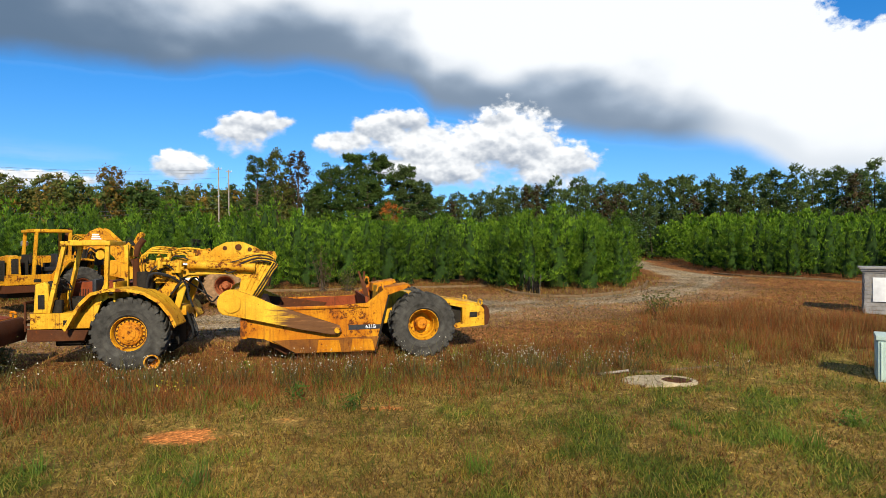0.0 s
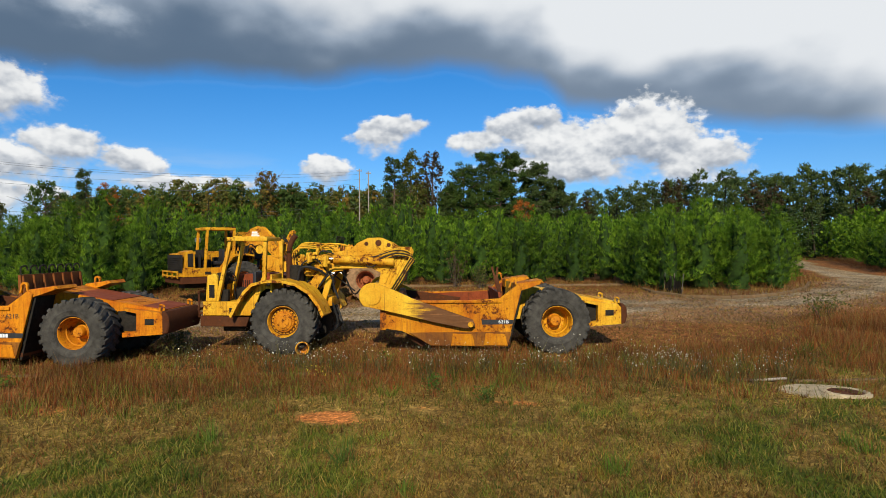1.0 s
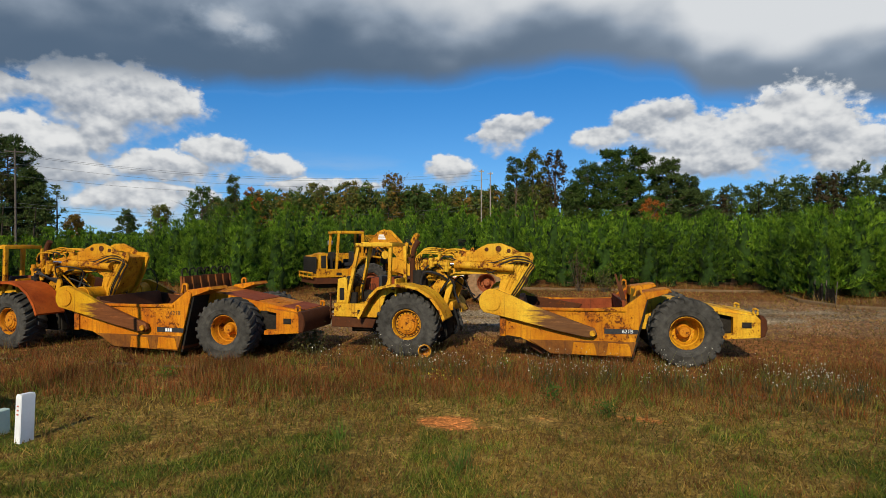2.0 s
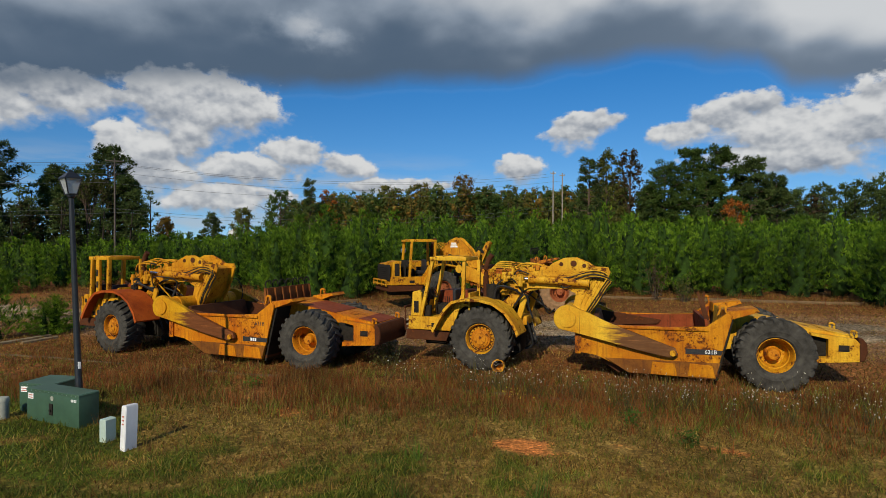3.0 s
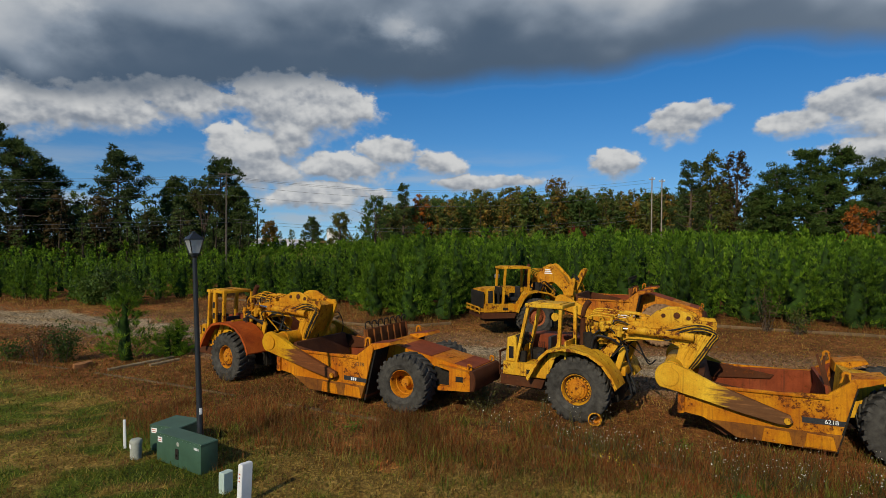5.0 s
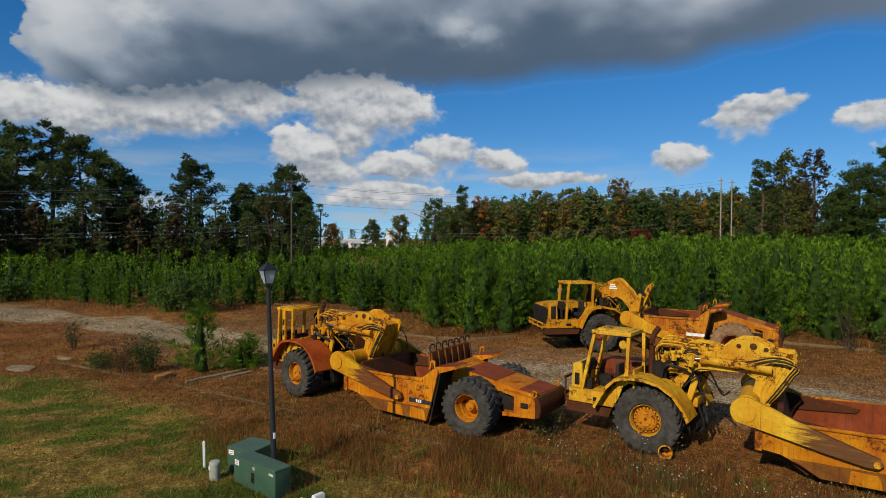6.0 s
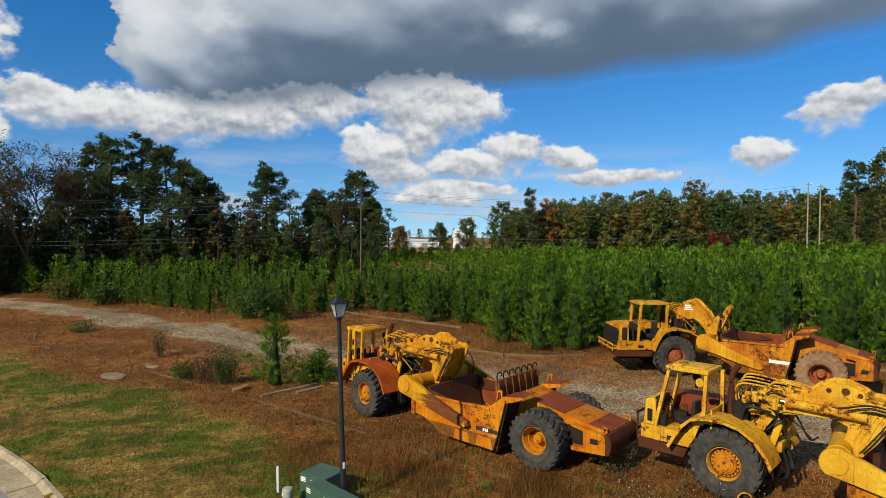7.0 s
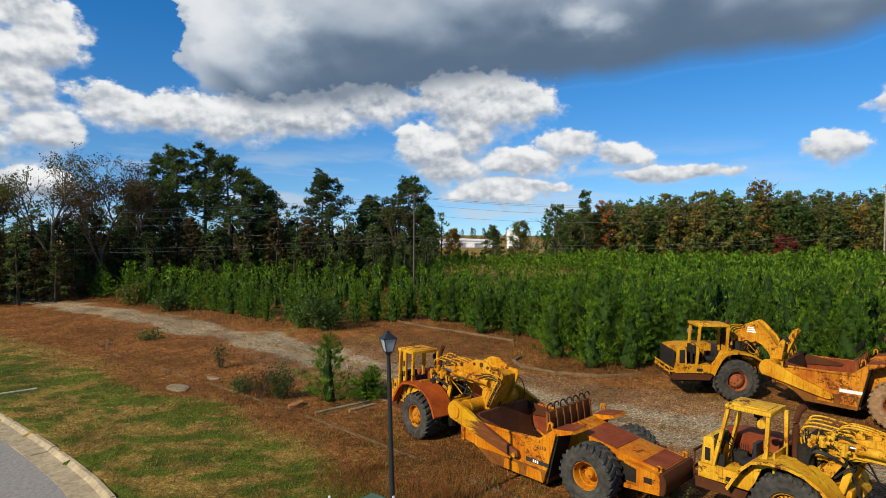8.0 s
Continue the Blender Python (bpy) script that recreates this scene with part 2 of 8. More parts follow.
def tube(bm, pts, r, n=6):
    """A bent pipe or hose through smoothed points."""
    pts = [Vector(p) for p in pts]
    fine = []
    for i in range(len(pts) - 1):
        a, b, c, d = pts[max(i - 1, 0)], pts[i], pts[i + 1], pts[min(i + 2, len(pts) - 1)]
        for k in range(5):
            u = k / 5
            fine.append(0.5 * (2 * b + (c - a) * u + (2 * a - 5 * b + 4 * c - d) * u * u + (3 * b - a - 3 * c + d) * u ** 3))
    fine.append(pts[-1])
    rings = []
    for i, p in enumerate(fine):
        t = (fine[min(i + 1, len(fine) - 1)] - fine[max(i - 1, 0)]).normalized()
        q = t.to_track_quat("Z", "Y").to_matrix()
        rings.append([bm.verts.new(p + q @ Vector((r * math.cos(a), r * math.sin(a), 0))) for a in [2 * math.pi * k / n for k in range(n)]])
    for a, b in zip(rings, rings[1:]):
        for k in range(n):
            bm.faces.new((a[k], a[(k + 1) % n], b[(k + 1) % n], b[k]))
    bm.faces.new(rings[0][::-1])
    bm.faces.new(rings[-1])


def lathe(bm, profile, n=40, axis="y"):
    """A profile of (radius, along) turned about the y (or z) axis."""
    rings = []
    for r, h in profile:
        ring = []
        for k in range(n):
            a = 2 * math.pi * k / n
            ring.append(bm.verts.new((r * math.cos(a), h, r * math.sin(a)) if axis == "y" else (r * math.cos(a), r * math.sin(a), h)))
        rings.append(ring)
    for a, b in zip(rings, rings[1:]):
        for k in range(n):
            bm.faces.new((a[k], a[(k + 1) % n], b[(k + 1) % n], b[k]))
    return rings


def blades_mesh(name, verts, faces, material):
    """A mesh from arrays: verts (n, 3), faces (m, 3)."""
    me = bpy.data.meshes.new(name)
    me.vertices.add(len(verts))
    me.vertices.foreach_set("co", np.asarray(verts, dtype=np.float32).ravel())
    k = faces.shape[1]
    me.loops.add(faces.size)
    me.loops.foreach_set("vertex_index", faces.astype(np.int32).ravel())
    me.polygons.add(len(faces))
    me.polygons.foreach_set("loop_start", np.arange(0, faces.size, k, dtype=np.int32))
    me.update(calc_edges=True)
    me.materials.append(material)
    return me


# ---- materials ----
def mat(name):
    m = bpy.data.materials.new(name)
    m.use_nodes = True
    n, l = m.node_tree.nodes, m.node_tree.links
    return m, n, l, n["Principled BSDF"]


def coords(n, l, scale, kind="Object"):
    t = n.new("ShaderNodeTexCoord")
    mp = n.new("ShaderNodeMapping")
    mp.inputs["Scale"].default_value = scale if isinstance(scale, tuple) else (scale,) * 3
    l.new(t.outputs[kind], mp.inputs[0])
    return mp.outputs[0]


def noise_of(n, l, vec, scale, detail=5, rough=0.6):
    t = n.new("ShaderNodeTexNoise")
    t.inputs["Scale"].default_value, t.inputs["Detail"].default_value, t.inputs["Roughness"].default_value = scale, detail, rough
    if vec is not None:
        l.new(vec, t.inputs["Vector"])
    return t.outputs[0]


def ramp(n, l, v, stops):
    r = n.new("ShaderNodeValToRGB")
    e = r.color_ramp.elements
    while len(e) < len(stops):
        e.new(0.5)
    for x, (p, c) in zip(e, stops):
        x.position = p
        x.color = (*c, 1) if isinstance(c, tuple) else (c, c, c, 1)
    l.new(v, r.inputs[0])
    return r.outputs[0]


def mix(n, l, f, a, b, blend="MIX"):
    m = n.new("ShaderNodeMix")
    m.data_type = "RGBA"
    m.blend_type = blend
    for i, v in ((0, f), (6, a), (7, b)):
        if isinstance(v, (int, float)):
            m.inputs[i].default_value = v
        elif isinstance(v, tuple):
            m.inputs[i].default_value = (*v, 1)
        else:
            l.new(v, m.inputs[i])
    return m.outputs[2]


def bump(n, l, p, h, strength, dist=0.01):
    b = n.new("ShaderNodeBump")
    b.inputs["Strength"].default_value, b.inputs["Distance"].default_value = strength, dist
    l.new(h, b.inputs["Height"])
    l.new(b.outputs[0], p.inputs["Normal"])


def painted_steel(name, paint, dark, rust=(0.13, 0.036, 0.007), amount=0.5, streak=0.5, rough=0.55):
    """Old machine enamel: faded paint, orange stains, vertical streaks and bare rusty patches."""
    m, n, l, p = mat(name)
    v = coords(n, l, 1.0)
    big = noise_of(n, l, v, 1.3, 7, 0.62)
    streaks = noise_of(n, l, coords(n, l, (11.0, 11.0, 1.3)), 1.0, 7, 0.66)
    fine = noise_of(n, l, v, 26.0, 6, 0.72)
    # chipped paint comes in clusters
    cluster = noise_of(n, l, v, 0.8, 3, 0.5)
    chips = noise_of(n, l, v, 5.5, 10, 0.74)
    both = n.new("ShaderNodeMath")
    both.operation = "MULTIPLY_ADD"
    l.new(cluster, both.inputs[0])
    both.inputs[1].default_value = 0.55
    l.new(chips, both.inputs[2])
    patch = both.outputs[0]
    c = mix(n, l, ramp(n, l, big, [(0.36, 0.0), (0.64, 1.0)]), paint, dark)
    faded = noise_of(n, l, v, 1.1, 5, 0.55)
    c = mix(n, l, ramp(n, l, faded, [(0.48, 0.0), (0.68, 0.7)]), c, (min(1.22 * paint[0] + 0.01, 1.0), min(1.3 * paint[1] + 0.01, 1.0), 1.4 * paint[2] + 0.004))
    stain = tuple(0.55 * a + 0.42 * b for a, b in zip(dark, rust))
    c = mix(n, l, mix(n, l, streak, (0.0, 0.0, 0.0), ramp(n, l, streaks, [(0.50, 0.0), (0.66, 0.85)])), c, stain)
    edge_ = 1.035 - 0.22 * amount
    # an orange halo round each chip, bare rust inside
    c = mix(n, l, ramp(n, l, patch, [(edge_ - 0.09, 0.0), (edge_ - 0.01, 0.6)]), c, stain)
    r = ramp(n, l, patch, [(edge_ - 0.01, 0.0), (edge_ + 0.015, 1.0)])
    rc = ramp(n, l, fine, [(0.3, tuple(0.5 * a for a in rust)), (0.55, rust), (0.75, (rust[0] * 1.9, rust[1] * 2.1, rust[2] * 1.8))])
    c = mix(n, l, r, c, rc)
    spots = ramp(n, l, noise_of(n, l, v, 13.0, 6, 0.75), [(0.645, 0.0), (0.675, 0.9)])
    # grime that runs down from edges and seams
    runs = noise_of(n, l, coords(n, l, (18.0, 18.0, 0.6)), 1.0, 4, 0.6)
    c = mix(n, l, ramp(n, l, runs, [(0.57, 0.0), (0.70, 0.5)]), c, tuple(0.35 * a + 0.01 for a in rust))
    c = mix(n, l, spots, c, rc)
    dust = ramp(n, l, fine, [(0.35, 0.82), (0.7, 1.08)])
    c = mix(n, l, 1.0, c, dust, "MULTIPLY")
    l.new(c, p.inputs["Base Color"])
    l.new(ramp(n, l, patch, [(0.7, rough), (0.95, 0.92)]), p.inputs["Roughness"])
    p.inputs["Specular IOR Level"].default_value = 0.16
    bump(n, l, p, fine, 0.3, 0.006)
    return m


def plain(name, col, rough=0.7, var=0.25, scale=8.0, metal=0.0, bumpy=0.15, kind="Object"):
    m, n, l, p = mat(name)
    v = coords(n, l, 1.0, kind)
    f = noise_of(n, l, v, scale, 6, 0.65)
    g = noise_of(n, l, v, scale * 0.17, 4, 0.6)
    c = mix(n, l, ramp(n, l, f, [(0.3, 0.0), (0.7, 1.0)]), tuple(x * (1 - var) for x in col), tuple(min(x * (1 + var), 1) for x in col))
    c = mix(n, l, 1.0, c, ramp(n, l, g, [(0.3, 0.8), (0.7, 1.15)]), "MULTIPLY")
    l.new(c, p.inputs["Base Color"])
    p.inputs["Roughness"].default_value, p.inputs["Metallic"].default_value = rough, metal
    p.inputs["Specular IOR Level"].default_value = 0.5 if metal or rough < 0.5 else 0.2
    if bumpy:
        bump(n, l, p, f, bumpy, 0.01)
    return m


def worn_arm(name, paint, dark, brown, start):
    """Enamel that has worn to bare brown steel beyond a ragged line across the part, with rubbed yellow streaks along it."""
    m = painted_steel(name, paint, dark, amount=0.55, streak=0.3)
    n, l = m.node_tree.nodes, m.node_tree.links
    p = n["Principled BSDF"]
    before = p.inputs["Base Color"].links[0].from_socket
    v = coords(n, l, 1.0)
    sx = n.new("ShaderNodeSeparateXYZ")
    l.new(v, sx.inputs[0])
    rag = noise_of(n, l, coords(n, l, (0.9, 3.0, 7.0)), 1.0, 7, 0.68)
    add_ = n.new("ShaderNodeMath")
    add_.operation = "MULTIPLY_ADD"
    l.new(rag, add_.inputs[0])
    add_.inputs[1].default_value = 2.4
    l.new(sx.outputs[0], add_.inputs[2])
    gone = n.new("ShaderNodeMapRange")
    l.new(add_.outputs[0], gone.inputs["Value"])
    gone.inputs["From Min"].default_value, gone.inputs["From Max"].default_value = start + 1.1, start + 1.45
    grain = noise_of(n, l, coords(n, l, (2.0, 9.0, 16.0)), 1.0, 6, 0.7)
    b = ramp(n, l, grain, [(0.3, tuple(0.7 * q for q in brown)), (0.6, brown), (0.74, tuple(1.9 * q for q in brown))])
    l.new(mix(n, l, gone.outputs["Result"], before, b), p.inputs["Base Color"])
    return m


YELLOW = painted_steel("faded_yellow_enamel", (0.66, 0.385, 0.022), (0.56, 0.24, 0.007), amount=0.66, streak=0.55)
BOWL_YELLOW = painted_steel("stained_bowl_enamel", (0.54, 0.215, 0.002), (0.38, 0.095, 0.002), amount=0.72, streak=0.7)
ORANGE = painted_steel("orange_yellow_enamel", (0.57, 0.205, 0.002), (0.43, 0.10, 0.002), amount=0.62, streak=0.85)
RUST_BOWL = painted_steel("rust_eaten_bowl_enamel", (0.53, 0.20, 0.006), (0.36, 0.09, 0.005), amount=0.82, streak=0.9)
PALE_YELLOW = painted_steel("newer_yellow_enamel", (0.60, 0.30, 0.010), (0.49, 0.175, 0.003), amount=0.66, streak=0.6)
ARM_YELLOW = worn_arm("worn_yellow_arm", (0.66, 0.385, 0.022), (0.56, 0.24, 0.007), (0.135, 0.058, 0.020), -4.0)
ARM_ORANGE = worn_arm("worn_orange_arm", (0.58, 0.305, 0.006), (0.46, 0.18, 0.003), (0.15, 0.050, 0.014), -4.3)
FENDER_YELLOW = painted_steel("rust_patched_fender", (0.66, 0.385, 0.022), (0.56, 0.235, 0.006), amount=0.85, streak=0.2)
ROUTER = painted_steel("scoured_orange_steel", (0.25, 0.088, 0.008), (0.11, 0.038, 0.009), amount=0.75, streak=0.9, rough=0.7)
RUST = painted_steel("rusted_steel", (0.085, 0.027, 0.009), (0.055, 0.018, 0.007), amount=0.5, streak=0.4, rough=0.8)
PRIMER = painted_steel("red_oxide_primer", (0.25, 0.052, 0.015), (0.15, 0.03, 0.009), amount=0.5, streak=0.4, rough=0.7)
FENDER_RED = painted_steel("rusty_orange_fender", (0.40, 0.075, 0.007), (0.27, 0.045, 0.006), amount=0.35, streak=0.3, rough=0.7)
EJECT = painted_steel("orange_rusted_steel", (0.20, 0.062, 0.012), (0.11, 0.032, 0.009), amount=0.5, streak=0.5, rough=0.8)
CLAY_STONE = plain("clay_stained_stone", (0.30, 0.135, 0.05), 0.92, 0.3, 5, bumpy=0.4)
POLE_DARK = plain("dark_pole_wood", (0.10, 0.085, 0.07), 0.9, 0.25, 6, bumpy=0.3)
# greasy iron; the same black also stands for shade in recesses and openings
DARK = plain("black_iron_and_hollow_shade", (0.018, 0.015, 0.011), 0.85, 0.5, 14)
HOSE = plain("black_rubber_hose", (0.02, 0.02, 0.02), 0.55, 0.3, 20)
CHROME = plain("polished_cylinder_rod", (0.6, 0.6, 0.6), 0.25, 0.1, 10, metal=1.0, bumpy=0)
TYRE = plain("weathered_tyre_rubber", (0.050, 0.046, 0.038), 0.88, 0.55, 5, bumpy=0.12)
TYRE_DUSTY = plain("clay_dusted_tyre_rubber", (0.25, 0.145, 0.070), 0.9, 0.35, 7, bumpy=0.4)
RIM = painted_steel("orange_rim_enamel", (0.56, 0.22, 0.005), (0.40, 0.10, 0.004), amount=0.62, streak=0.25)
RIM_RUST = painted_steel("rusty_rim_enamel", (0.36, 0.10, 0.03), (0.22, 0.06, 0.025), amount=0.6, streak=0.2)
WHITE_PAINT = plain("white_decal", (0.75, 0.75, 0.72), 0.6, 0.15, 30, bumpy=0)
BLACK_PAINT = plain("black_decal", (0.03, 0.03, 0.03), 0.6, 0.3, 20, bumpy=0)
GREEN_STEEL = plain("dark_green_enamel", (0.045, 0.098, 0.058), 0.45, 0.15, 5, bumpy=0.03)
POST_BLACK = plain("black_lamp_post_enamel", (0.016, 0.018, 0.02), 0.4, 0.3, 9, bumpy=0.05)
PLASTIC_WHITE = plain("white_plastic", (0.72, 0.72, 0.70), 0.5, 0.06, 6, bumpy=0.03)
PLASTIC_GREEN = plain("pale_green_plastic", (0.42, 0.52, 0.45), 0.5, 0.08, 6, bumpy=0.03)
PLASTIC_GREY = plain("weathered_grey_plastic", (0.33, 0.34, 0.28), 0.7, 0.15, 8, bumpy=0.05)
CONCRETE = plain("weathered_concrete", (0.36, 0.285, 0.17), 0.92, 0.35, 5, bumpy=0.4)
KERB_STONE = plain("stained_kerb_concrete", (0.15, 0.095, 0.046), 0.92, 0.3, 4, bumpy=0.4)
ASPHALT = plain("worn_asphalt", (0.25, 0.23, 0.20), 0.93, 0.3, 40, bumpy=0.5)
CONC_DULL = plain("earth_stained_concrete", (0.23, 0.175, 0.10), 0.93, 0.4, 4, bumpy=0.5)
STONE = plain("grey_stone_block", (0.25, 0.235, 0.215), 0.9, 0.3, 5, bumpy=0.5)
BARK = plain("brown_bark", (0.10, 0.07, 0.05), 0.95, 0.4, 9, bumpy=0.6)
BARK_DARK = plain("dark_pine_bark", (0.045, 0.035, 0.024), 0.95, 0.4, 9, bumpy=0.5)
POLE_WOOD = plain("grey_pole_wood", (0.30, 0.25, 0.20), 0.9, 0.25, 6, bumpy=0.3)
STEEL_GREY = plain("galvanised_steel", (0.42, 0.44, 0.45), 0.4, 0.15, 8, metal=0.8, bumpy=0.03)
WIRE = plain("aluminium_wire", (0.13, 0.135, 0.135), 0.5, 0.1, 8, bumpy=0)
BUILDING_WHITE = plain("white_metal_cladding", (0.68, 0.68, 0.66), 0.6, 0.1, 0.5, bumpy=0)
SEAT_BLACK = plain("black_vinyl", (0.02, 0.02, 0.022), 0.5, 0.3, 10)

GLASS, gn_, gl_, gp_ = mat("lantern_glass")
gp_.inputs["Base Color"].default_value = (0.75, 0.78, 0.78, 1)
gp_.inputs["Roughness"].default_value = 0.35
gp_.inputs["Transmission Weight"].default_value = 0.6


def leaf(name, cols, rough=0.6, trans=0.45, scale=0.6, trees=None):
    """Foliage: colour varies leaf by leaf and clump by clump; some light passes through."""
    m, n, l, p = mat(name)
    g = n.new("ShaderNodeNewGeometry")
    oi = n.new("ShaderNodeObjectInfo")
    c1 = ramp(n, l, g.outputs["Random Per Island"], [(i / max(len(cols) - 1, 1), c) for i, c in enumerate(cols)])
    c2 = ramp(n, l, noise_of(n, l, coords(n, l, 1.0), scale, 3, 0.5), [(0.3, 0.58), (0.7, 1.42)])
    if trees:
        c1 = mix(n, l, 1.0, c1, ramp(n, l, noise_of(n, l, coords(n, l, (1.0, 1.0, 0.3)), 0.21, 2, 0.4), [(0.28 + 0.44 * i / (len(trees) - 1), q) for i, q in enumerate(trees)]), "MULTIPLY")
    c3 = ramp(n, l, oi.outputs["Random"], [(0.0, (0.72, 0.74, 0.76)), (1.0, (1.25, 1.2, 1.0))])
    c = mix(n, l, 1.0, mix(n, l, 1.0, c1, c2, "MULTIPLY"), c3, "MULTIPLY")
    l.new(c, p.inputs["Base Color"])
    p.inputs["Roughness"].default_value = rough
    p.inputs["Specular IOR Level"].default_value = 0.25
    t = n.new("ShaderNodeBsdfTranslucent")
    l.new(c, t.inputs[0])
    ms = n.new("ShaderNodeMixShader")
    ms.inputs[0].default_value = trans
    l.new(p.outputs[0], ms.inputs[1])
    l.new(t.outputs[0], ms.inputs[2])
    l.new(ms.outputs[0], n["Material Output"].inputs[0])
    return m


PINE_YOUNG = leaf("young_pine_needles", [(0.030, 0.073, 0.005), (0.074, 0.160, 0.008), (0.135, 0.245, 0.014), (0.23, 0.365, 0.026)], trans=0.5)
# older needles, darkened to hold the shade inside the crowns
PINE_INNER_SHADE = leaf("shaded_inner_needles", [(0.014, 0.034, 0.004), (0.026, 0.058, 0.006)], rough=0.95, trans=0.1, scale=6.0)
PINE_OLD = leaf("old_pine_needles", [(0.046, 0.074, 0.022), (0.074, 0.112, 0.031), (0.105, 0.150, 0.040)])
LEAF_GREEN = leaf("broad_green_leaves", [(0.045, 0.085, 0.016), (0.065, 0.115, 0.02), (0.09, 0.135, 0.026)])
LEAF_DUSK = leaf("dark_oak_leaves", [(0.035, 0.055, 0.016), (0.055, 0.07, 0.02), (0.075, 0.062, 0.022), (0.045, 0.075, 0.02)])
LEAF_OLIVE = leaf("olive_autumn_leaves", [(0.085, 0.105, 0.02), (0.12, 0.115, 0.024), (0.07, 0.10, 0.018)])
LEAF_GOLD = leaf("golden_autumn_leaves", [(0.19, 0.105, 0.016), (0.23, 0.135, 0.02), (0.11, 0.095, 0.018)])
LEAF_MIXED = leaf("mixed_autumn_leaves", [(0.7, 0.7, 0.7), (1.0, 1.0, 1.0), (1.3, 1.3, 1.25)], trees=[(0.08, 0.13, 0.03), (0.105, 0.15, 0.03), (0.19, 0.16, 0.035), (0.085, 0.135, 0.03), (0.29, 0.165, 0.03), (0.13, 0.145, 0.032), (0.075, 0.125, 0.03)])
LEAF_BROWN = leaf("brown_autumn_leaves", [(0.06, 0.045, 0.018), (0.085, 0.055, 0.022), (0.05, 0.045, 0.016)])
LEAF_RUSSET = leaf("russet_autumn_leaves", [(0.13, 0.05, 0.02), (0.10, 0.06, 0.02), (0.17, 0.075, 0.025)])
LEAF_ORANGE = leaf("orange_autumn_leaves", [(0.32, 0.09, 0.015), (0.38, 0.13, 0.02), (0.22, 0.08, 0.02)])
LEAF_RED = leaf("dark_red_autumn_leaves", [(0.16, 0.02, 0.015), (0.22, 0.03, 0.02), (0.12, 0.02, 0.012)])
GRASS_GREEN = leaf("green_grass", [(0.045, 0.066, 0.007), (0.105, 0.14, 0.014), (0.16, 0.185, 0.022), (0.28, 0.25, 0.05)], scale=0.4)
GRASS_STRAW = leaf("dry_straw_grass", [(0.27, 0.16, 0.026), (0.46, 0.31, 0.090), (0.07, 0.036, 0.009), (0.15, 0.078, 0.018), (0.15, 0.125, 0.018), (0.33, 0.205, 0.040), (0.20, 0.150, 0.024)], scale=0.4)
GRASS_RED = leaf("russet_broomsedge", [(0.22, 0.055, 0.015), (0.29, 0.084, 0.022), (0.10, 0.032, 0.011), (0.30, 0.17, 0.058), (0.16, 0.066, 0.019)], scale=0.5)
FLOWER_WHITE = leaf("white_aster_flowers", [(0.38, 0.36, 0.31), (0.56, 0.54, 0.48)], trans=0.1)
FLOWER_YELLOW = leaf("yellow_flowers", [(0.6, 0.5, 0.03), (0.7, 0.55, 0.05)], trans=0.1)
WEED = leaf("grey_green_weeds", [(0.11, 0.105, 0.03), (0.15, 0.135, 0.04), (0.10, 0.075, 0.03)])

# ---- ground ----
def dist_to(pts, x, y):
    """Distance of points from a polyline."""
    best = np.full(x.shape, 1e9)
    for (ax, ay), (bx, by) in zip(pts, pts[1:]):
        vx, vy = bx - ax, by - ay
        u = np.clip(((x - ax) * vx + (y - ay) * vy) / (vx * vx + vy * vy), 0, 1)
        best = np.minimum(best, np.hypot(x - ax - u * vx, y - ay - u * vy))
    return best


def wobble(x, y, f, seed):
    """Cheap smooth noise, -1 to 1."""
    r = np.random.RandomState(seed)
    v = np.zeros_like(x)
    for k in range(6):
        a, ph, g = r.uniform(0, 6.28), r.uniform(0, 6.28), f * r.uniform(0.5, 2.2)
        v += np.sin((x * math.cos(a) + y * math.sin(a)) * g + ph + 1.5 * np.sin((x * math.sin(a) - y * math.cos(a)) * g * 0.6 + ph * 2))
    return v / 3.2


TRACK = [(-170, -45), (-120, -27), (-86, -13.5), (-68, -4), (-58.5, 1.3), (-40.7, 8.6), (-31.7, 12.3), (-18, 18.5), (-6, 24.5), (5, 31), (12, 38.5), (15.5, 48), (16.4, 62), (18, 80), (22, 105)]
STREET = [(-90, -27), (-60, -16.5), (-40, -8.3), (-32.2, -4.75), (-26.2, -2.15), (-20.5, -0.15), (-14, 1.0), (-8, 0.8), (0, -1.4), (10, -6), (30, -17), (60, -36)]
FRONT_KERB = [(-53, -0.3), (-45, -1.0), (-38, 1.8), (-31.7, 4.5), (-25.5, 6.9), (-20.3, 8.6), (-16.5, 9.8), (-9, 12.4), (-2, 14.7), (3.8, 15.9), (9.1, 18.3)]


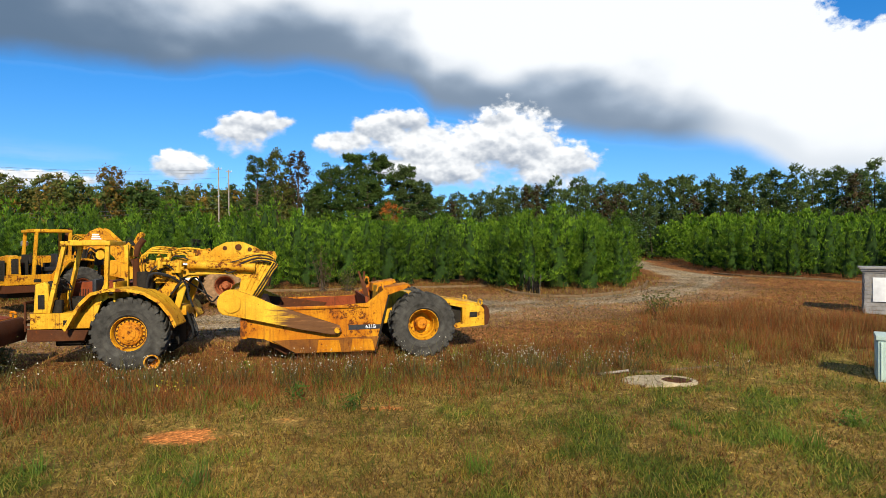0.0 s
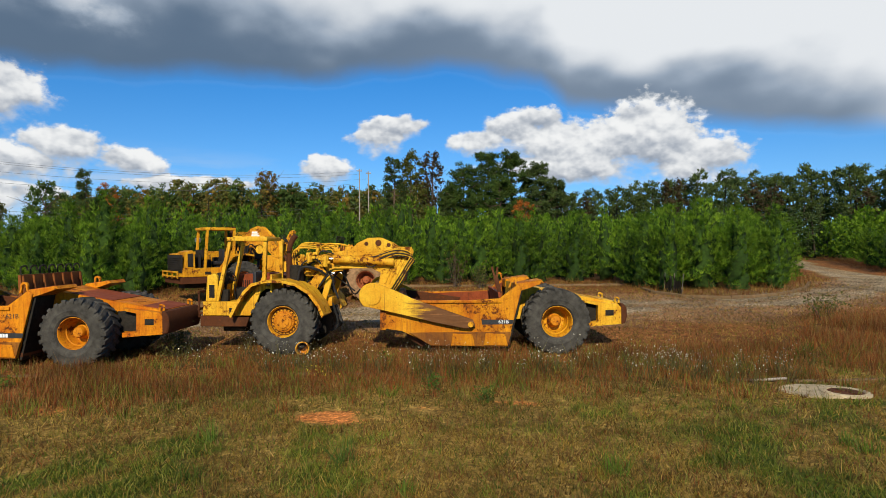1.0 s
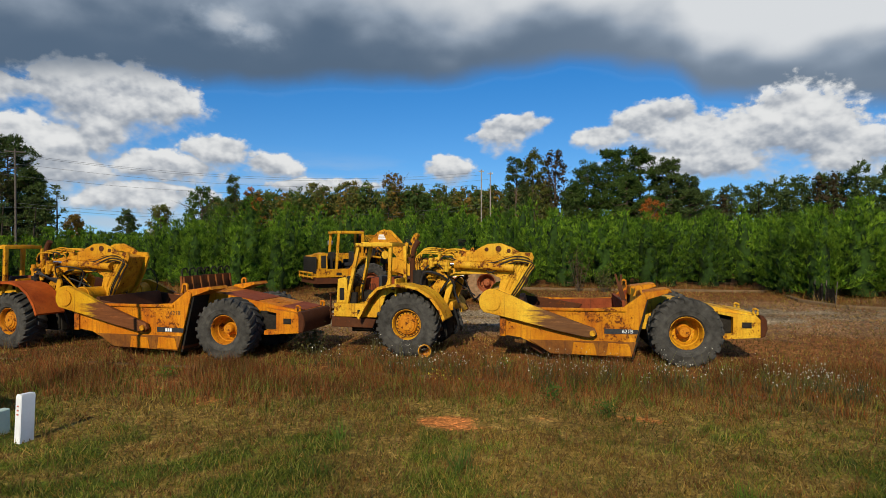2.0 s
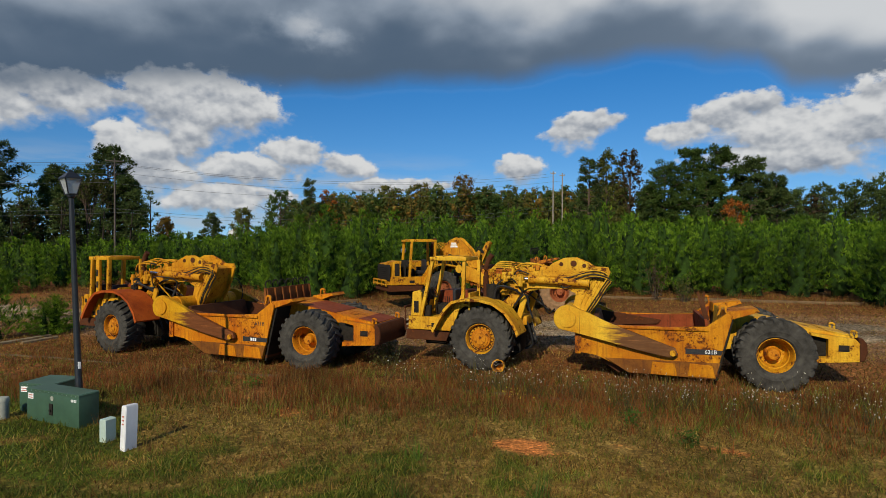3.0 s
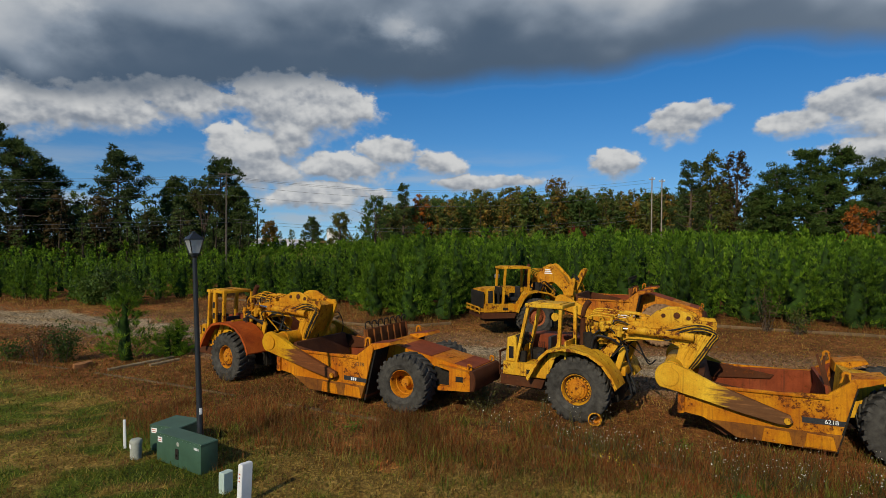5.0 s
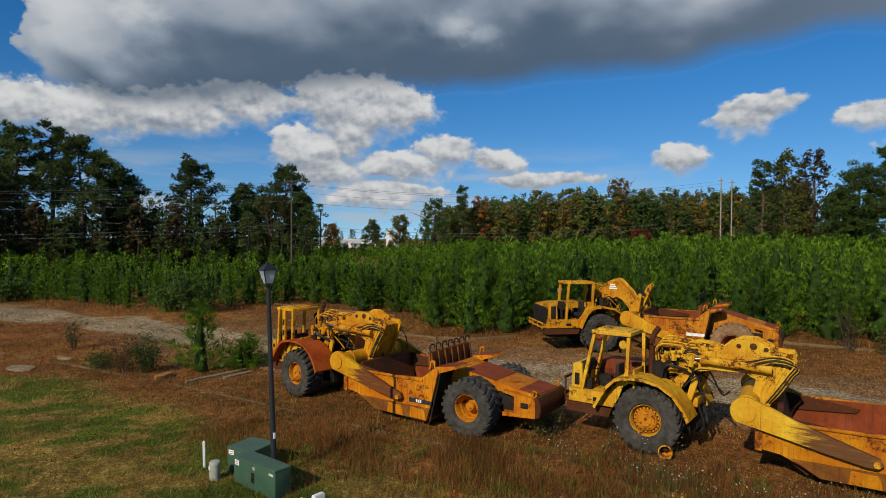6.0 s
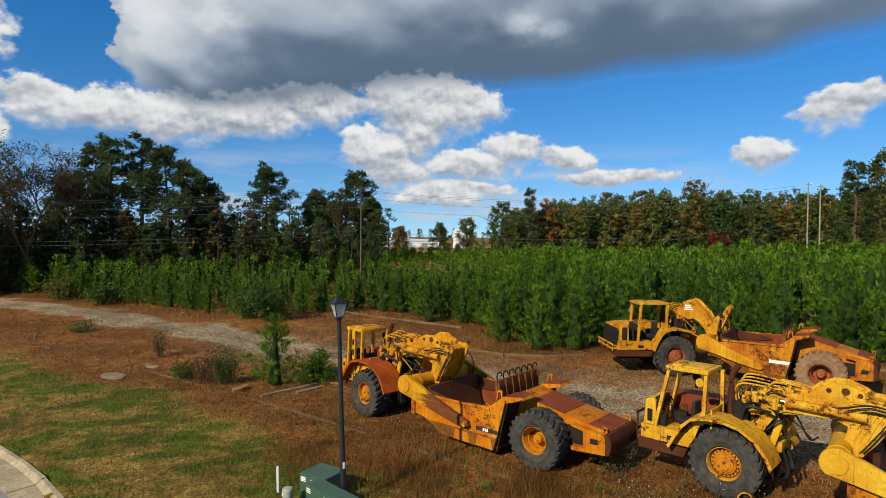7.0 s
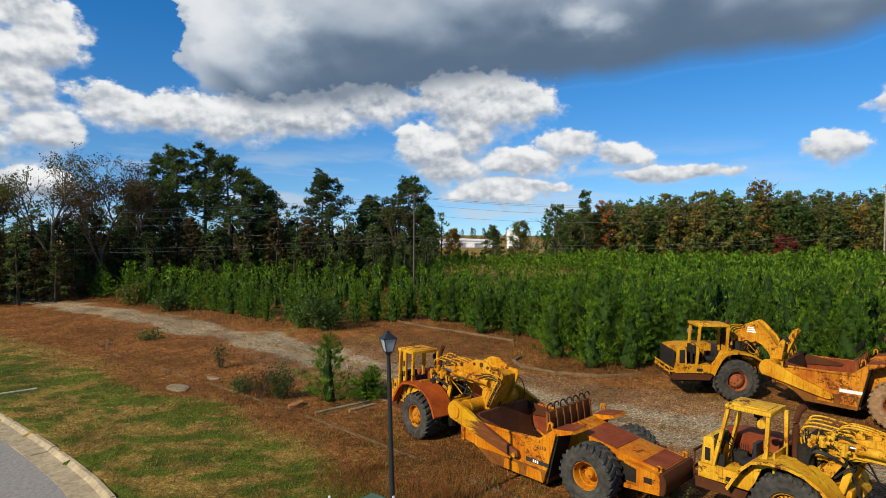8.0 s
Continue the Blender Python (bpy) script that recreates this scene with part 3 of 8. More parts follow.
def cover(x, y):
    """How much gravel, russet sedge, lush green and bare clay the ground shows, 0 to 1."""
    s = -AY * x + AX * y
    wob = wobble(x, y, 0.5, 1)
    d = dist_to(TRACK, x, y) + 0.7 * wob + 0.5 * wobble(x, y, 2.0, 2)
    lot = smooth(14.5, 17.0, s + wob) * (1 - smooth(33, 36, s)) * smooth(-60, -30, x) * (1 - smooth(14, 26, x))
    rut = 1 - 0.35 * np.exp(-(dist_to(TRACK, x, y) / 0.45) ** 2)
    gravel = np.maximum(0.72 * rut * (1 - smooth(0.9, 2.6, d)), 0.40 * lot * (1 - smooth(3.0, 7.0, d)))
    east = smooth(-3, 3, x) * (1 - smooth(19, 24, x)) * smooth(20, 25, y) * (1 - smooth(36, 46, y))
    gravel = np.maximum(gravel, 0.16 * east * smooth(-0.9, 0.3, wob + 0.6 * wobble(x, y, 1.3, 12)))
    front = dist_to(FRONT_KERB, x, y)
    russet = np.exp(-((s - 15.8) / 2.2) ** 2) * smooth(-24, -17, x) + 0.75 * lot + (1 - smooth(2, 6, d)) * 0.6
    russet = np.maximum(russet, 0.85 * smooth(16.5, 19, s) * (1 - smooth(60, 80, s)))
    russet = np.clip(russet * (1 - gravel) + 0.15 * wob, 0, 1)
    near_ = s - 5.0 * smooth(-10, -20, x)
    lawn = 1 - smooth(9.0, 13.5, near_ + 0.8 * wob)
    green = np.clip(0.27 + 0.40 * wobble(x, y, 0.45, 5) + 0.45 * wobble(x, y, 1.9, 6) + 0.35 * wobble(x, y, 4.0, 8), 0, 1) * lawn
    green = np.clip(green + (0.26 + 0.22 * wobble(x, y, 0.6, 15) + 0.2 * wobble(x, y, 2.4, 16)) * smooth(-9, -15, x) * lawn, 0, 1)
    clay = np.zeros_like(x)
    for cx, cy, rx, ry, k in ((-5.4, 10.05, 0.82, 0.48, 1.0), (-3.7, 11.0, 0.45, 0.25, 0.5), (-2.4, 12.1, 0.5, 0.25, 0.7), (-9.3, 10.9, 0.4, 0.25, 0.7), (-10.8, 9.0, 0.5, 0.4, 0.7), (-12.4, 9.2, 0.35, 0.3, 0.6)):
        q = np.hypot((x - cx) / rx, (y - cy) / ry) + 0.38 * wobble(x, y, 4.0, 7)
        clay = np.maximum(clay, k * (1 - smooth(0.55, 1.25, q)))
    return gravel, russet, green, clay


GROUND, n, l, p = mat("field_earth")
att = n.new("ShaderNodeAttribute")
att.attribute_name = "cover"
sepc = n.new("ShaderNodeSeparateColor")
l.new(att.outputs["Color"], sepc.inputs[0])
att2 = n.new("ShaderNodeAttribute")
att2.attribute_name = "clay"
gv = coords(n, l, 1.0)
f_mid, f_fine, f_big = noise_of(n, l, gv, 2.2, 8, 0.72), noise_of(n, l, gv, 14, 6, 0.75), noise_of(n, l, gv, 0.3, 5, 0.6)
earth = ramp(n, l, f_mid, [(0.3, (0.11, 0.064, 0.016)), (0.5, (0.205, 0.128, 0.028)), (0.7, (0.35, 0.23, 0.064))])
green_c = ramp(n, l, f_mid, [(0.3, (0.04, 0.06, 0.006)), (0.6, (0.08, 0.10, 0.009)), (0.75, (0.16, 0.135, 0.02))])
russet_c = ramp(n, l, f_mid, [(0.3, (0.08, 0.030, 0.010)), (0.55, (0.215, 0.084, 0.022)), (0.8, (0.34, 0.175, 0.052))])
vor = n.new("ShaderNodeTexVoronoi")
vor.inputs["Scale"].default_value = 9
l.new(gv, vor.inputs["Vector"])
grav_c = mix(n, l, 0.5, ramp(n, l, vor.outputs["Color"], [(0.1, (0.12, 0.085, 0.046)), (0.9, (0.41, 0.31, 0.185))]), ramp(n, l, f_fine, [(0.3, (0.13, 0.095, 0.056)), (0.7, (0.35, 0.27, 0.17))]))
clay_c = ramp(n, l, f_fine, [(0.3, (0.38, 0.12, 0.026)), (0.7, (0.58, 0.215, 0.055))])


def noisy(v):
    m_ = n.new("ShaderNodeMath")
    m_.operation = "MULTIPLY_ADD"
    l.new(f_fine, m_.inputs[0])
    m_.inputs[1].default_value = 0.7
    a_ = n.new("ShaderNodeMath")
    a_.operation = "SUBTRACT"
    l.new(v, a_.inputs[0])
    a_.inputs[1].default_value = 0.35
    l.new(a_.outputs[0], m_.inputs[2])
    return ramp(n, l, m_.outputs[0], [(0.3, 0.0), (0.65, 1.0)])


c = mix(n, l, noisy(sepc.outputs[2]), earth, green_c)
c = mix(n, l, noisy(sepc.outputs[1]), c, russet_c)
c = mix(n, l, noisy(sepc.outputs[0]), c, grav_c)
c = mix(n, l, noisy(att2.outputs["Fac"]), c, clay_c)
c = mix(n, l, 1.0, c, ramp(n, l, f_big, [(0.3, 0.6), (0.7, 1.4)]), "MULTIPLY")
c = mix(n, l, 1.0, c, ramp(n, l, f_fine, [(0.3, 0.4), (0.7, 1.65)]), "MULTIPLY")
speck = n.new("ShaderNodeTexVoronoi")
speck.inputs["Scale"].default_value = 16
l.new(gv, speck.inputs["Vector"])
c = mix(n, l, 1.0, c, ramp(n, l, speck.outputs["Color"], [(0.15, 0.62), (0.6, 1.0), (0.9, 1.5)]), "MULTIPLY")
l.new(c, p.inputs["Base Color"])
p.inputs["Roughness"].default_value = 0.95
p.inputs["Specular IOR Level"].default_value = 0.1
bump(n, l, p, f_fine, 0.8, 0.04)

# one sheet, fine where the camera is near and coarse out to the horizon
gx = np.concatenate([-np.geomspace(2600, 112, 24), np.arange(-110, -50, 0.6), np.arange(-50, 32, 0.4), np.geomspace(33, 2600, 28)])
gy = np.concatenate([-np.geomspace(2600, 30, 20), np.arange(-29, -10, 0.6), np.arange(-10, 52, 0.4), np.geomspace(53, 2600, 28)])
GX, GY = np.meshgrid(gx, gy)
xs, ys = GX.ravel(), GY.ravel()
zs = ground_z(xs, ys)
street_side = np.interp(xs, [q[0] for q in STREET], [q[1] for q in STREET])
below = (ys < street_side - 0.1) & (ys > street_side - 9.5) & (xs > -90) & (xs < 60)
zs = np.where(below, zs - 0.25, zs)
nx, ny = len(gx), len(gy)
idx = np.arange(nx * ny).reshape(ny, nx)
faces = np.stack([idx[:-1, :-1], idx[:-1, 1:], idx[1:, 1:], idx[1:, :-1]], -1).reshape(-1, 4)
gme = blades_mesh("ground", np.stack([xs, ys, zs], 1), faces, GROUND)
grav, russ, gren, clay = cover(xs, ys)
ca = gme.color_attributes.new("cover", "FLOAT_COLOR", "POINT")
ca.data.foreach_set("color", np.stack([grav, russ, gren, np.ones_like(grav)], 1).astype(np.float32).ravel())
fa = gme.attributes.new("clay", "FLOAT", "POINT")
fa.data.foreach_set("value", clay.astype(np.float32))
for q in gme.polygons:
    q.use_smooth = True
tagged(new("ground", gme), "patchy autumn field of dry grass, gravel and red clay", "ground", kind="structure")


def ribbon(name, centre, widths, material, label, category, z_of):
    """A strip along a line: cross-section of (offset, height) points, left to right."""
    bm = bmesh.new()
    rows = []
    for i, (x, y) in enumerate(centre):
        a, b = centre[max(i - 1, 0)], centre[min(i + 1, len(centre) - 1)]
        t = Vector((b[0] - a[0], b[1] - a[1])).normalized()
        rows.append([bm.verts.new((x - t.y * o, y + t.x * o, z_of(x, y) + h)) for o, h in widths])
    for a, b in zip(rows, rows[1:]):
        for k in range(len(widths) - 1):
            bm.faces.new((a[k], b[k], b[k + 1], a[k + 1]))
    return solid(name, bm, material, label, category, kind="structure")


def resample(pts, step):
    out = []
    P = [Vector((x, y)) for x, y in pts]
    for i in range(len(P) - 1):
        a, b, c_, d = P[max(i - 1, 0)], P[i], P[i + 1], P[min(i + 2, len(P) - 1)]
        k = max(int((c_ - b).length / step), 1)
        for j in range(k):
            u = j / k
            q = 0.5 * (2 * b + (c_ - a) * u + (2 * a - 5 * b + 4 * c_ - d) * u * u + (3 * b - a - 3 * c_ + d) * u ** 3)
            out.append((q.x, q.y))
    out.append((P[-1].x, P[-1].y))
    return out


street_line = resample(STREET, 1.0)
ribbon("road", street_line, [(-0.95, -0.14), (-3.0, -0.12), (-5.0, -0.10), (-7.2, -0.13), (-9.2, -0.16), (-9.6, -0.26)], ASPHALT, "worn grey asphalt street with a concrete gutter", "road", lambda x, y: 0.0)


def kerb_piece(bm, a, b, profile, z_of):
    """One cast length of kerb from a to b; profile: (offset, height)."""
    t = Vector((b[0] - a[0], b[1] - a[1])).normalized()
    ends = []
    for x, y in (a, b):
        ends.append([bm.verts.new((x - t.y * o, y + t.x * o, z_of(x, y) + h)) for o, h in profile])
    k = len(profile)
    for i in range(k):
        bm.faces.new((ends[0][i], ends[1][i], ends[1][(i + 1) % k], ends[0][(i + 1) % k]))
    bm.faces.new(ends[0][::-1])
    bm.faces.new(ends[1])


def kerb_run(name, line, step, profile, material, label, z_of, gap=0.012, skip=()):
    """A kerb built of separate lengths with open joints."""
    base = thing(name, label, "kerb", kind="structure")
    pts = resample(line, step)
    for i, (a, b) in enumerate(zip(pts, pts[1:])):
        if i in skip:
            continue
        t = Vector((b[0] - a[0], b[1] - a[1])).normalized() * gap / 2
        bm = bmesh.new()
        dz = 0.012 * math.sin(i * 2.3)
        kerb_piece(bm, (a[0] + t.x, a[1] + t.y), (b[0] - t.x, b[1] - t.y), [(o, h + (dz if h > -0.2 else 0)) for o, h in profile], z_of)
        part("kerb_stone", bm, material, base)
    return base


GUTTER = [(0.0, -0.3), (0.0, 0.015), (-0.12, 0.015), (-0.26, -0.11), (-0.95, -0.125), (-0.95, -0.3)]
kerb_run("kerb_street", STREET[1:11], 1.9, GUTTER, CONCRETE, "pale concrete kerb and gutter in cast lengths", lambda x, y: 0.0)
KERB = [(-0.09, -0.2), (-0.09, 0.11), (-0.06, 0.14), (0.06, 0.14), (0.09, 0.11), (0.09, -0.2)]
kerb_run("kerb_front", FRONT_KERB, 1.5, KERB, KERB_STONE, "low stained concrete kerb half sunk in dry grass", lambda x, y: gz(x, y) - 0.112, skip=(1, 2, 5, 7, 8, 9, 12, 17, 22, 26, 27, 31, 33, 36, 37, 40, 42))


kerb_run("kerb_far", [(-46.5, 19.2), (-45, 19.6), (-39, 21.5), (-33.3, 23.2)], 2.2, KERB, KERB_STONE, "low stained concrete kerb below the pines", gz)
kerb_run("kerb_island", [(-28.9, 20.6), (-28.2, 19.6), (-27.0, 19.25), (-25.0, 20.1), (-23.4, 21.5), (-22.6, 23.4)], 1.2, KERB, KERB_STONE, "curved concrete kerb round a planted island", gz)
kerb_run("kerb_back", [(-19, 30.7), (-11.5, 33.3), (-0.6, 36.9)], 1.8, KERB, KERB_STONE, "concrete kerb at the back of the gravel lot", gz)
kerb_run("kerb_bend", [(0.4, 34.6), (0.9, 32.8), (2.2, 31.7), (4.4, 32.0), (6.8, 34.2), (8.8, 37.2), (10.0, 41)], 1.6, KERB, KERB_STONE, "rounded concrete kerb where the track turns", gz)
kerb_run("kerb_east", [(36, 39.5), (26.2, 43), (21.5, 45.6), (19, 48.1), (18.2, 52)], 2.0, KERB, KERB_STONE, "curved concrete kerb beside the gravel track", gz)
kerb_run("kerb_drive", [(-35.0, -6.4), (-35.5, -5.2), (-35.9, -3.8)], 1.2, KERB, CONCRETE, "short concrete drive kerb", lambda x, y: gz(x, y) - 0.03)

# ---- wheel tractor-scrapers ----
def tyre_mesh(name, material, radius=0.93, width=0.76, lugs=24, seed=1):
    """One moulded tyre: slanting lugs stand proud of the tread and run down over the shoulders; ribs ring the sidewall."""
    w, r = width / 2, random.Random(seed)
    k_ = radius / 0.93
    marks = ((0.0, 0.0), (0.06, 1.0), (0.28, 1.0), (0.50, 1.0), (0.56, 0.0), (0.78, 0.0))
    # (radius, across, how far the lug stands out, how far it lags)
    half = [(0.42, 0.70, 0, 0), (0.445, 0.82, 0, 0), (0.475, 0.90, 0, 0), (0.485, 0.925, 0, 0), (0.50, 0.915, 0, 0), (0.56, 0.975, 0, 0), (0.60, 0.985, 0, 0), (0.607, 1.0, 0, 0), (0.63, 1.0, 0, 0), (0.64, 0.985, 0, 0), (0.72, 0.985, 0.0, 0),
            (0.765, 0.965, 0.0, 0), (0.785, 0.965, 0.035, 0), (0.835, 0.93, 0.055, 0.0), (0.868, 0.86, 0.058, 0.15), (0.878, 0.66, 0.055, 0.7), (0.882, 0.36, 0.05, 1.5), (0.884, 0.10, 0.045, 2.1), (0.885, 0.04, 0.0, 2.2)]
    prof = [(a, -b, c, d, 0.0) for a, b, c, d in half] + [(a, b, c, d, 0.5) for a, b, c, d in half[::-1]]
    n = lugs * len(marks)
    worn = [r.uniform(0.7, 1.05) for _ in range(lugs)]
    bm = bmesh.new()
    rings = []
    for rr, yy, out, lag, phase in prof:
        ring = []
        for i in range(n):
            part_, up = marks[i % len(marks)]
            lug = i // len(marks)
            reach = rr + out * up * worn[lug]
            side = yy * w * (1.0 + (0.04 * up if 0.7 < abs(yy) and out > 0 else 0.0))
            a = 2 * math.pi * (lug + part_ + phase + lag * 0.33) / lugs
            ring.append(bm.verts.new((reach * k_ * math.cos(a), side, reach * k_ * math.sin(a))))
        rings.append(ring)
    for a, b in zip(rings, rings[1:]):
        for i in range(n):
            bm.faces.new((a[i], a[(i + 1) % n], b[(i + 1) % n], b[i]))
    return mesh_of(name, bm, material, True)


def rim_mesh(name, material, drive):
    """A dished rim, open towards -y."""
    bm = bmesh.new()
    k_ = 0.89
    prof = [(0.49, 0.26), (0.49, -0.24), (0.52, -0.27), (0.515, -0.295), (0.475, -0.30), (0.455, -0.27), (0.44, -0.20)]
    prof += [(0.43, -0.16), (0.415, -0.15), (0.30, -0.16), (0.0, -0.16)] if drive else [(0.41, -0.08), (0.385, -0.06), (0.37, 0.06), (0.33, 0.15), (0.20, 0.18), (0.0, 0.18)]
    rings = lathe(bm, [(a * k_, b) for a, b in prof[:-1]], 36)
    bm.faces.new(rings[-1])
    bm.faces.new(rings[0][::-1])
    if drive:
        for k in range(10):
            a = 2 * math.pi * (k + 0.5) / 10
            c, s_ = math.cos(a), math.sin(a)
            box(bm, 0.35, 0.385, -0.03, 0.03, -0.19, -0.14, 0.004, Matrix.Rotation(a, 4, "Y") @ Matrix.Rotation(math.pi / 2, 4, "X"))
    return mesh_of(name, bm, material, True)


def hub_mesh(name, material, drive):
    bm = bmesh.new()
    if drive:
        r = lathe(bm, [(0.30, -0.10), (0.30, -0.20), (0.285, -0.225), (0.24, -0.235), (0.235, -0.26), (0.17, -0.275), (0.165, -0.30), (0.06, -0.305)], 28)
        bm.faces.new(r[-1])
        for k in range(14):
            a = 2 * math.pi * k / 14
            cyl(bm, (0.262 * math.cos(a), -0.22, 0.262 * math.sin(a)), (0.262 * math.cos(a), -0.25, 0.262 * math.sin(a)), 0.018, n=6)
    else:
        r = lathe(bm, [(0.20, 0.20), (0.19, 0.04), (0.16, 0.01), (0.155, -0.08), (0.13, -0.12), (0.05, -0.13)], 24)
        bm.faces.new(r[-1])
        for k in range(12):
            a = 2 * math.pi * k / 12
            cyl(bm, (0.27 * math.cos(a), 0.18, 0.27 * math.sin(a)), (0.27 * math.cos(a), 0.13, 0.27 * math.sin(a)), 0.02, n=6)
    return mesh_of(name, bm, material, True)


def bolts_mesh(name, material):
    """The ring of nuts and the dark seam round a drive wheel's hub."""
    bm = bmesh.new()
    for k in range(20):
        a = 2 * math.pi * k / 20
        c, s_ = math.cos(a), math.sin(a)
        cyl(bm, (0.325 * c, -0.15, 0.325 * s_), (0.325 * c, -0.188, 0.325 * s_), 0.021, n=6)
    lathe(bm, [(0.385, -0.155), (0.385, -0.175), (0.362, -0.175), (0.362, -0.155)], 32)
    return mesh_of(name, bm, material, True)


TYRE_ME = tyre_mesh("tyre", TYRE)
TYRE_CLAY_ME = tyre_mesh("tyre_clay", TYRE_DUSTY)
RIM_MATS = {True: RIM_RUST, False: RIM, YELLOW: PALE_YELLOW}
RIMS = {(d, r): rim_mesh("rim", RIM_MATS[r], d) for d in (True, False) for r in RIM_MATS}
BOLTS = bolts_mesh("bolt_ring", RUST)
HUBS = {(d, r): hub_mesh("hub", RIM if r is YELLOW else RIM_MATS[r], d) for d in (True, False) for r in RIM_MATS}


def lettering(text, size, material, name):
    cu = bpy.data.curves.new(name, "FONT")
    cu.body, cu.size, cu.align_x, cu.align_y, cu.extrude = text, size, "CENTER", "CENTER", 0.002
    ob = bpy.data.objects.new(name, cu)
    scene.collection.objects.link(ob)
    me = bpy.data.meshes.new_from_object(ob)
    bpy.data.objects.remove(ob)
    me.materials.clear()
    me.materials.append(material)
    return me


def scraper(label, hitch, tractor_deg, bowl_deg, paint, bowl_paint, fender, hood, fleet_no="", rusty_rims=False, clay_rear=False, lift=0.0, raised=0.0, cab_style="open", spin=0.0, front=0.87, cab_shift=0.0, stretch=1.0, wheel_size=1.0, wheel_back=0.0, raise_front=0.0, raise_rear=0.0, track=1.14, fender_fit=1.0):
    """One machine. hitch: x, y, z of the ground under the steering pivot. Machine axes: x to the rear, -y its left side."""
    root = thing("wheel_tractor_scraper", label, "scraper", Matrix.Translation(hitch), group="parked scrapers")
    T = Matrix.Rotation(radians(tractor_deg), 4, "Z") @ Matrix.Translation((-0.6, 0, 0))
    BW = Matrix.Rotation(radians(bowl_deg), 4, "Z") @ Matrix.Translation((7.05 * stretch, 0, 0))
    B = BW @ Matrix.Diagonal((stretch, 1, 1, 1))
    T_CAB = T @ Matrix.Translation((cab_shift, 0, -0.12 if cab_style == "tall" else -0.04))

    cab_parts = ("cab_post", "cab_roof", "cab_side", "seat", "cab_floor", "steering_wheel", "console", "cab_lamp", "post_slot", "door_post")

    def add(name, bm, material, m, lab="", par=None, smooth_shade=True):
        if m is T:
            # the nose is shorter than the rear half
            for v in bm.verts:
                if v.co.x < 0:
                    v.co.x *= front if name not in cab_parts else 0.87
            if name in cab_parts:
                m = T_CAB
        return part(name, bm, material, par or root, lab, m if par is None else par.matrix_basis.inverted() @ m, smooth_shade)

    def wheel(m, drive, side, tyre, turn):
        mm = m @ (Matrix.Rotation(math.pi, 4, "Z") if side > 0 else Matrix.Identity(4)) @ Matrix.Rotation(turn, 4, "Y") @ Matrix.Diagonal((wheel_size, 1, wheel_size, 1))
        rims = YELLOW if paint is YELLOW else rusty_rims
        w = part("wheel", RIMS[drive, rims], None, root, "dished steel rim", mm)
        part("tyre", tyre, None, w, "heavy lugged rubber tyre")
        part("hub", HUBS[drive, rims], None, w)
        if drive:
            part("bolt_ring", BOLTS, None, w, "rusty ring of wheel nuts")

    for side in (-1, 1):
        wheel(T @ Matrix.Translation((wheel_back, side * track, 0.90 * wheel_size + raise_front)), True, side, TYRE_ME, spin + 0.3 * side)
        wheel(BW @ Matrix.Translation((0, side * 1.20, 0.90 * wheel_size + raise_rear)), False, side, TYRE_CLAY_ME if clay_rear else TYRE_ME, spin + 0.9)

    # ---- tractor ----
    bm = bmesh.new()
    prism(bm, [(-2.78, 0.86), (-1.15, 0.86), (-1.02, 1.12), (-2.78, 1.16)], -1.22, -1.16, 0.01)
    box(bm, -2.84, -2.76, -1.22, 1.15, 0.86, 1.16, 0.015)
    prism(bm, [(-2.78, 0.86), (-1.15, 0.86), (-1.02, 1.12), (-2.78, 1.16)], 1.09, 1.15, 0.01)
    add("skirt", bm, RUST, T, "rust-brown lower skirt and bumper")
    bm = bmesh.new()
    prism(bm, [(-2.76, 1.165), (-1.0, 1.165), (-0.80, 1.45), (-0.55, 1.95), (-0.72, 2.02), (-1.05, 1.55), (-2.76, 1.56)], -1.20, -1.13, 0.012)
    box(bm, -2.76, -1.1, -1.13, -0.15, 1.48, 1.55, 0.01)
    box(bm, -2.76, -2.68, -1.13, -0.15, 1.165, 1.48, 0.01)
    add("body_panel", bm, paint, T)
    bm = bmesh.new()
    box(bm, -1.78, -1.50, -1.206, -1.19, 1.25, 1.38, 0.01)
    add("step_opening", bm, DARK, T, "dark step opening")
    bm = bmesh.new()
    box(bm, -2.45, 1.1, -0.42, 0.42, 0.62, 1.15, 0.03)
    cyl(bm, (0, -0.9, 0.9), (0, 0.9, 0.9), 0.28)
    box(bm, 0.2, 1.15, -0.36, 0.36, 0.55, 1.5, 0.05)
    add("chassis", bm, DARK, T, "greasy black chassis and axle")
    # cowl in front of the driver, with a dark side opening
    bm = bmesh.new()
    cowl_top = 0.52 if cab_style == "tall" else 1.0
    prism(bm, [(x_, 1.56 + (z_ - 1.56) * cowl_top) for x_, z_ in ((-2.68, 1.56), (-2.20, 1.56), (-2.24, 2.26), (-2.34, 2.34), (-2.62, 2.28))], -1.16, -0.10, 0.02)
    add("cowl", bm, paint, T)
    bm = bmesh.new()
    if cab_style == "glazed":
        box(bm, -2.56, -2.30, -1.168, -1.15, 1.60, 2.2, 0.01)
    else:
        box(bm, -2.54, -2.34, -1.168, -1.15, 1.66, 1.56 + 0.46 * cowl_top, 0.01)
    add("cowl_opening", bm, DARK, T, "dark side opening")
    # hood and engine on the far half
    bm = bmesh.new()
    prism(bm, [(-2.74, 1.30), (-0.30, 1.30), (-0.30, 2.22), (-0.55, 2.30), (-2.1, 2.26), (-2.70, 2.18)], -0.02, 0.92, 0.04)
    add("hood", bm, hood, T, "engine hood")
    bm = bmesh.new()
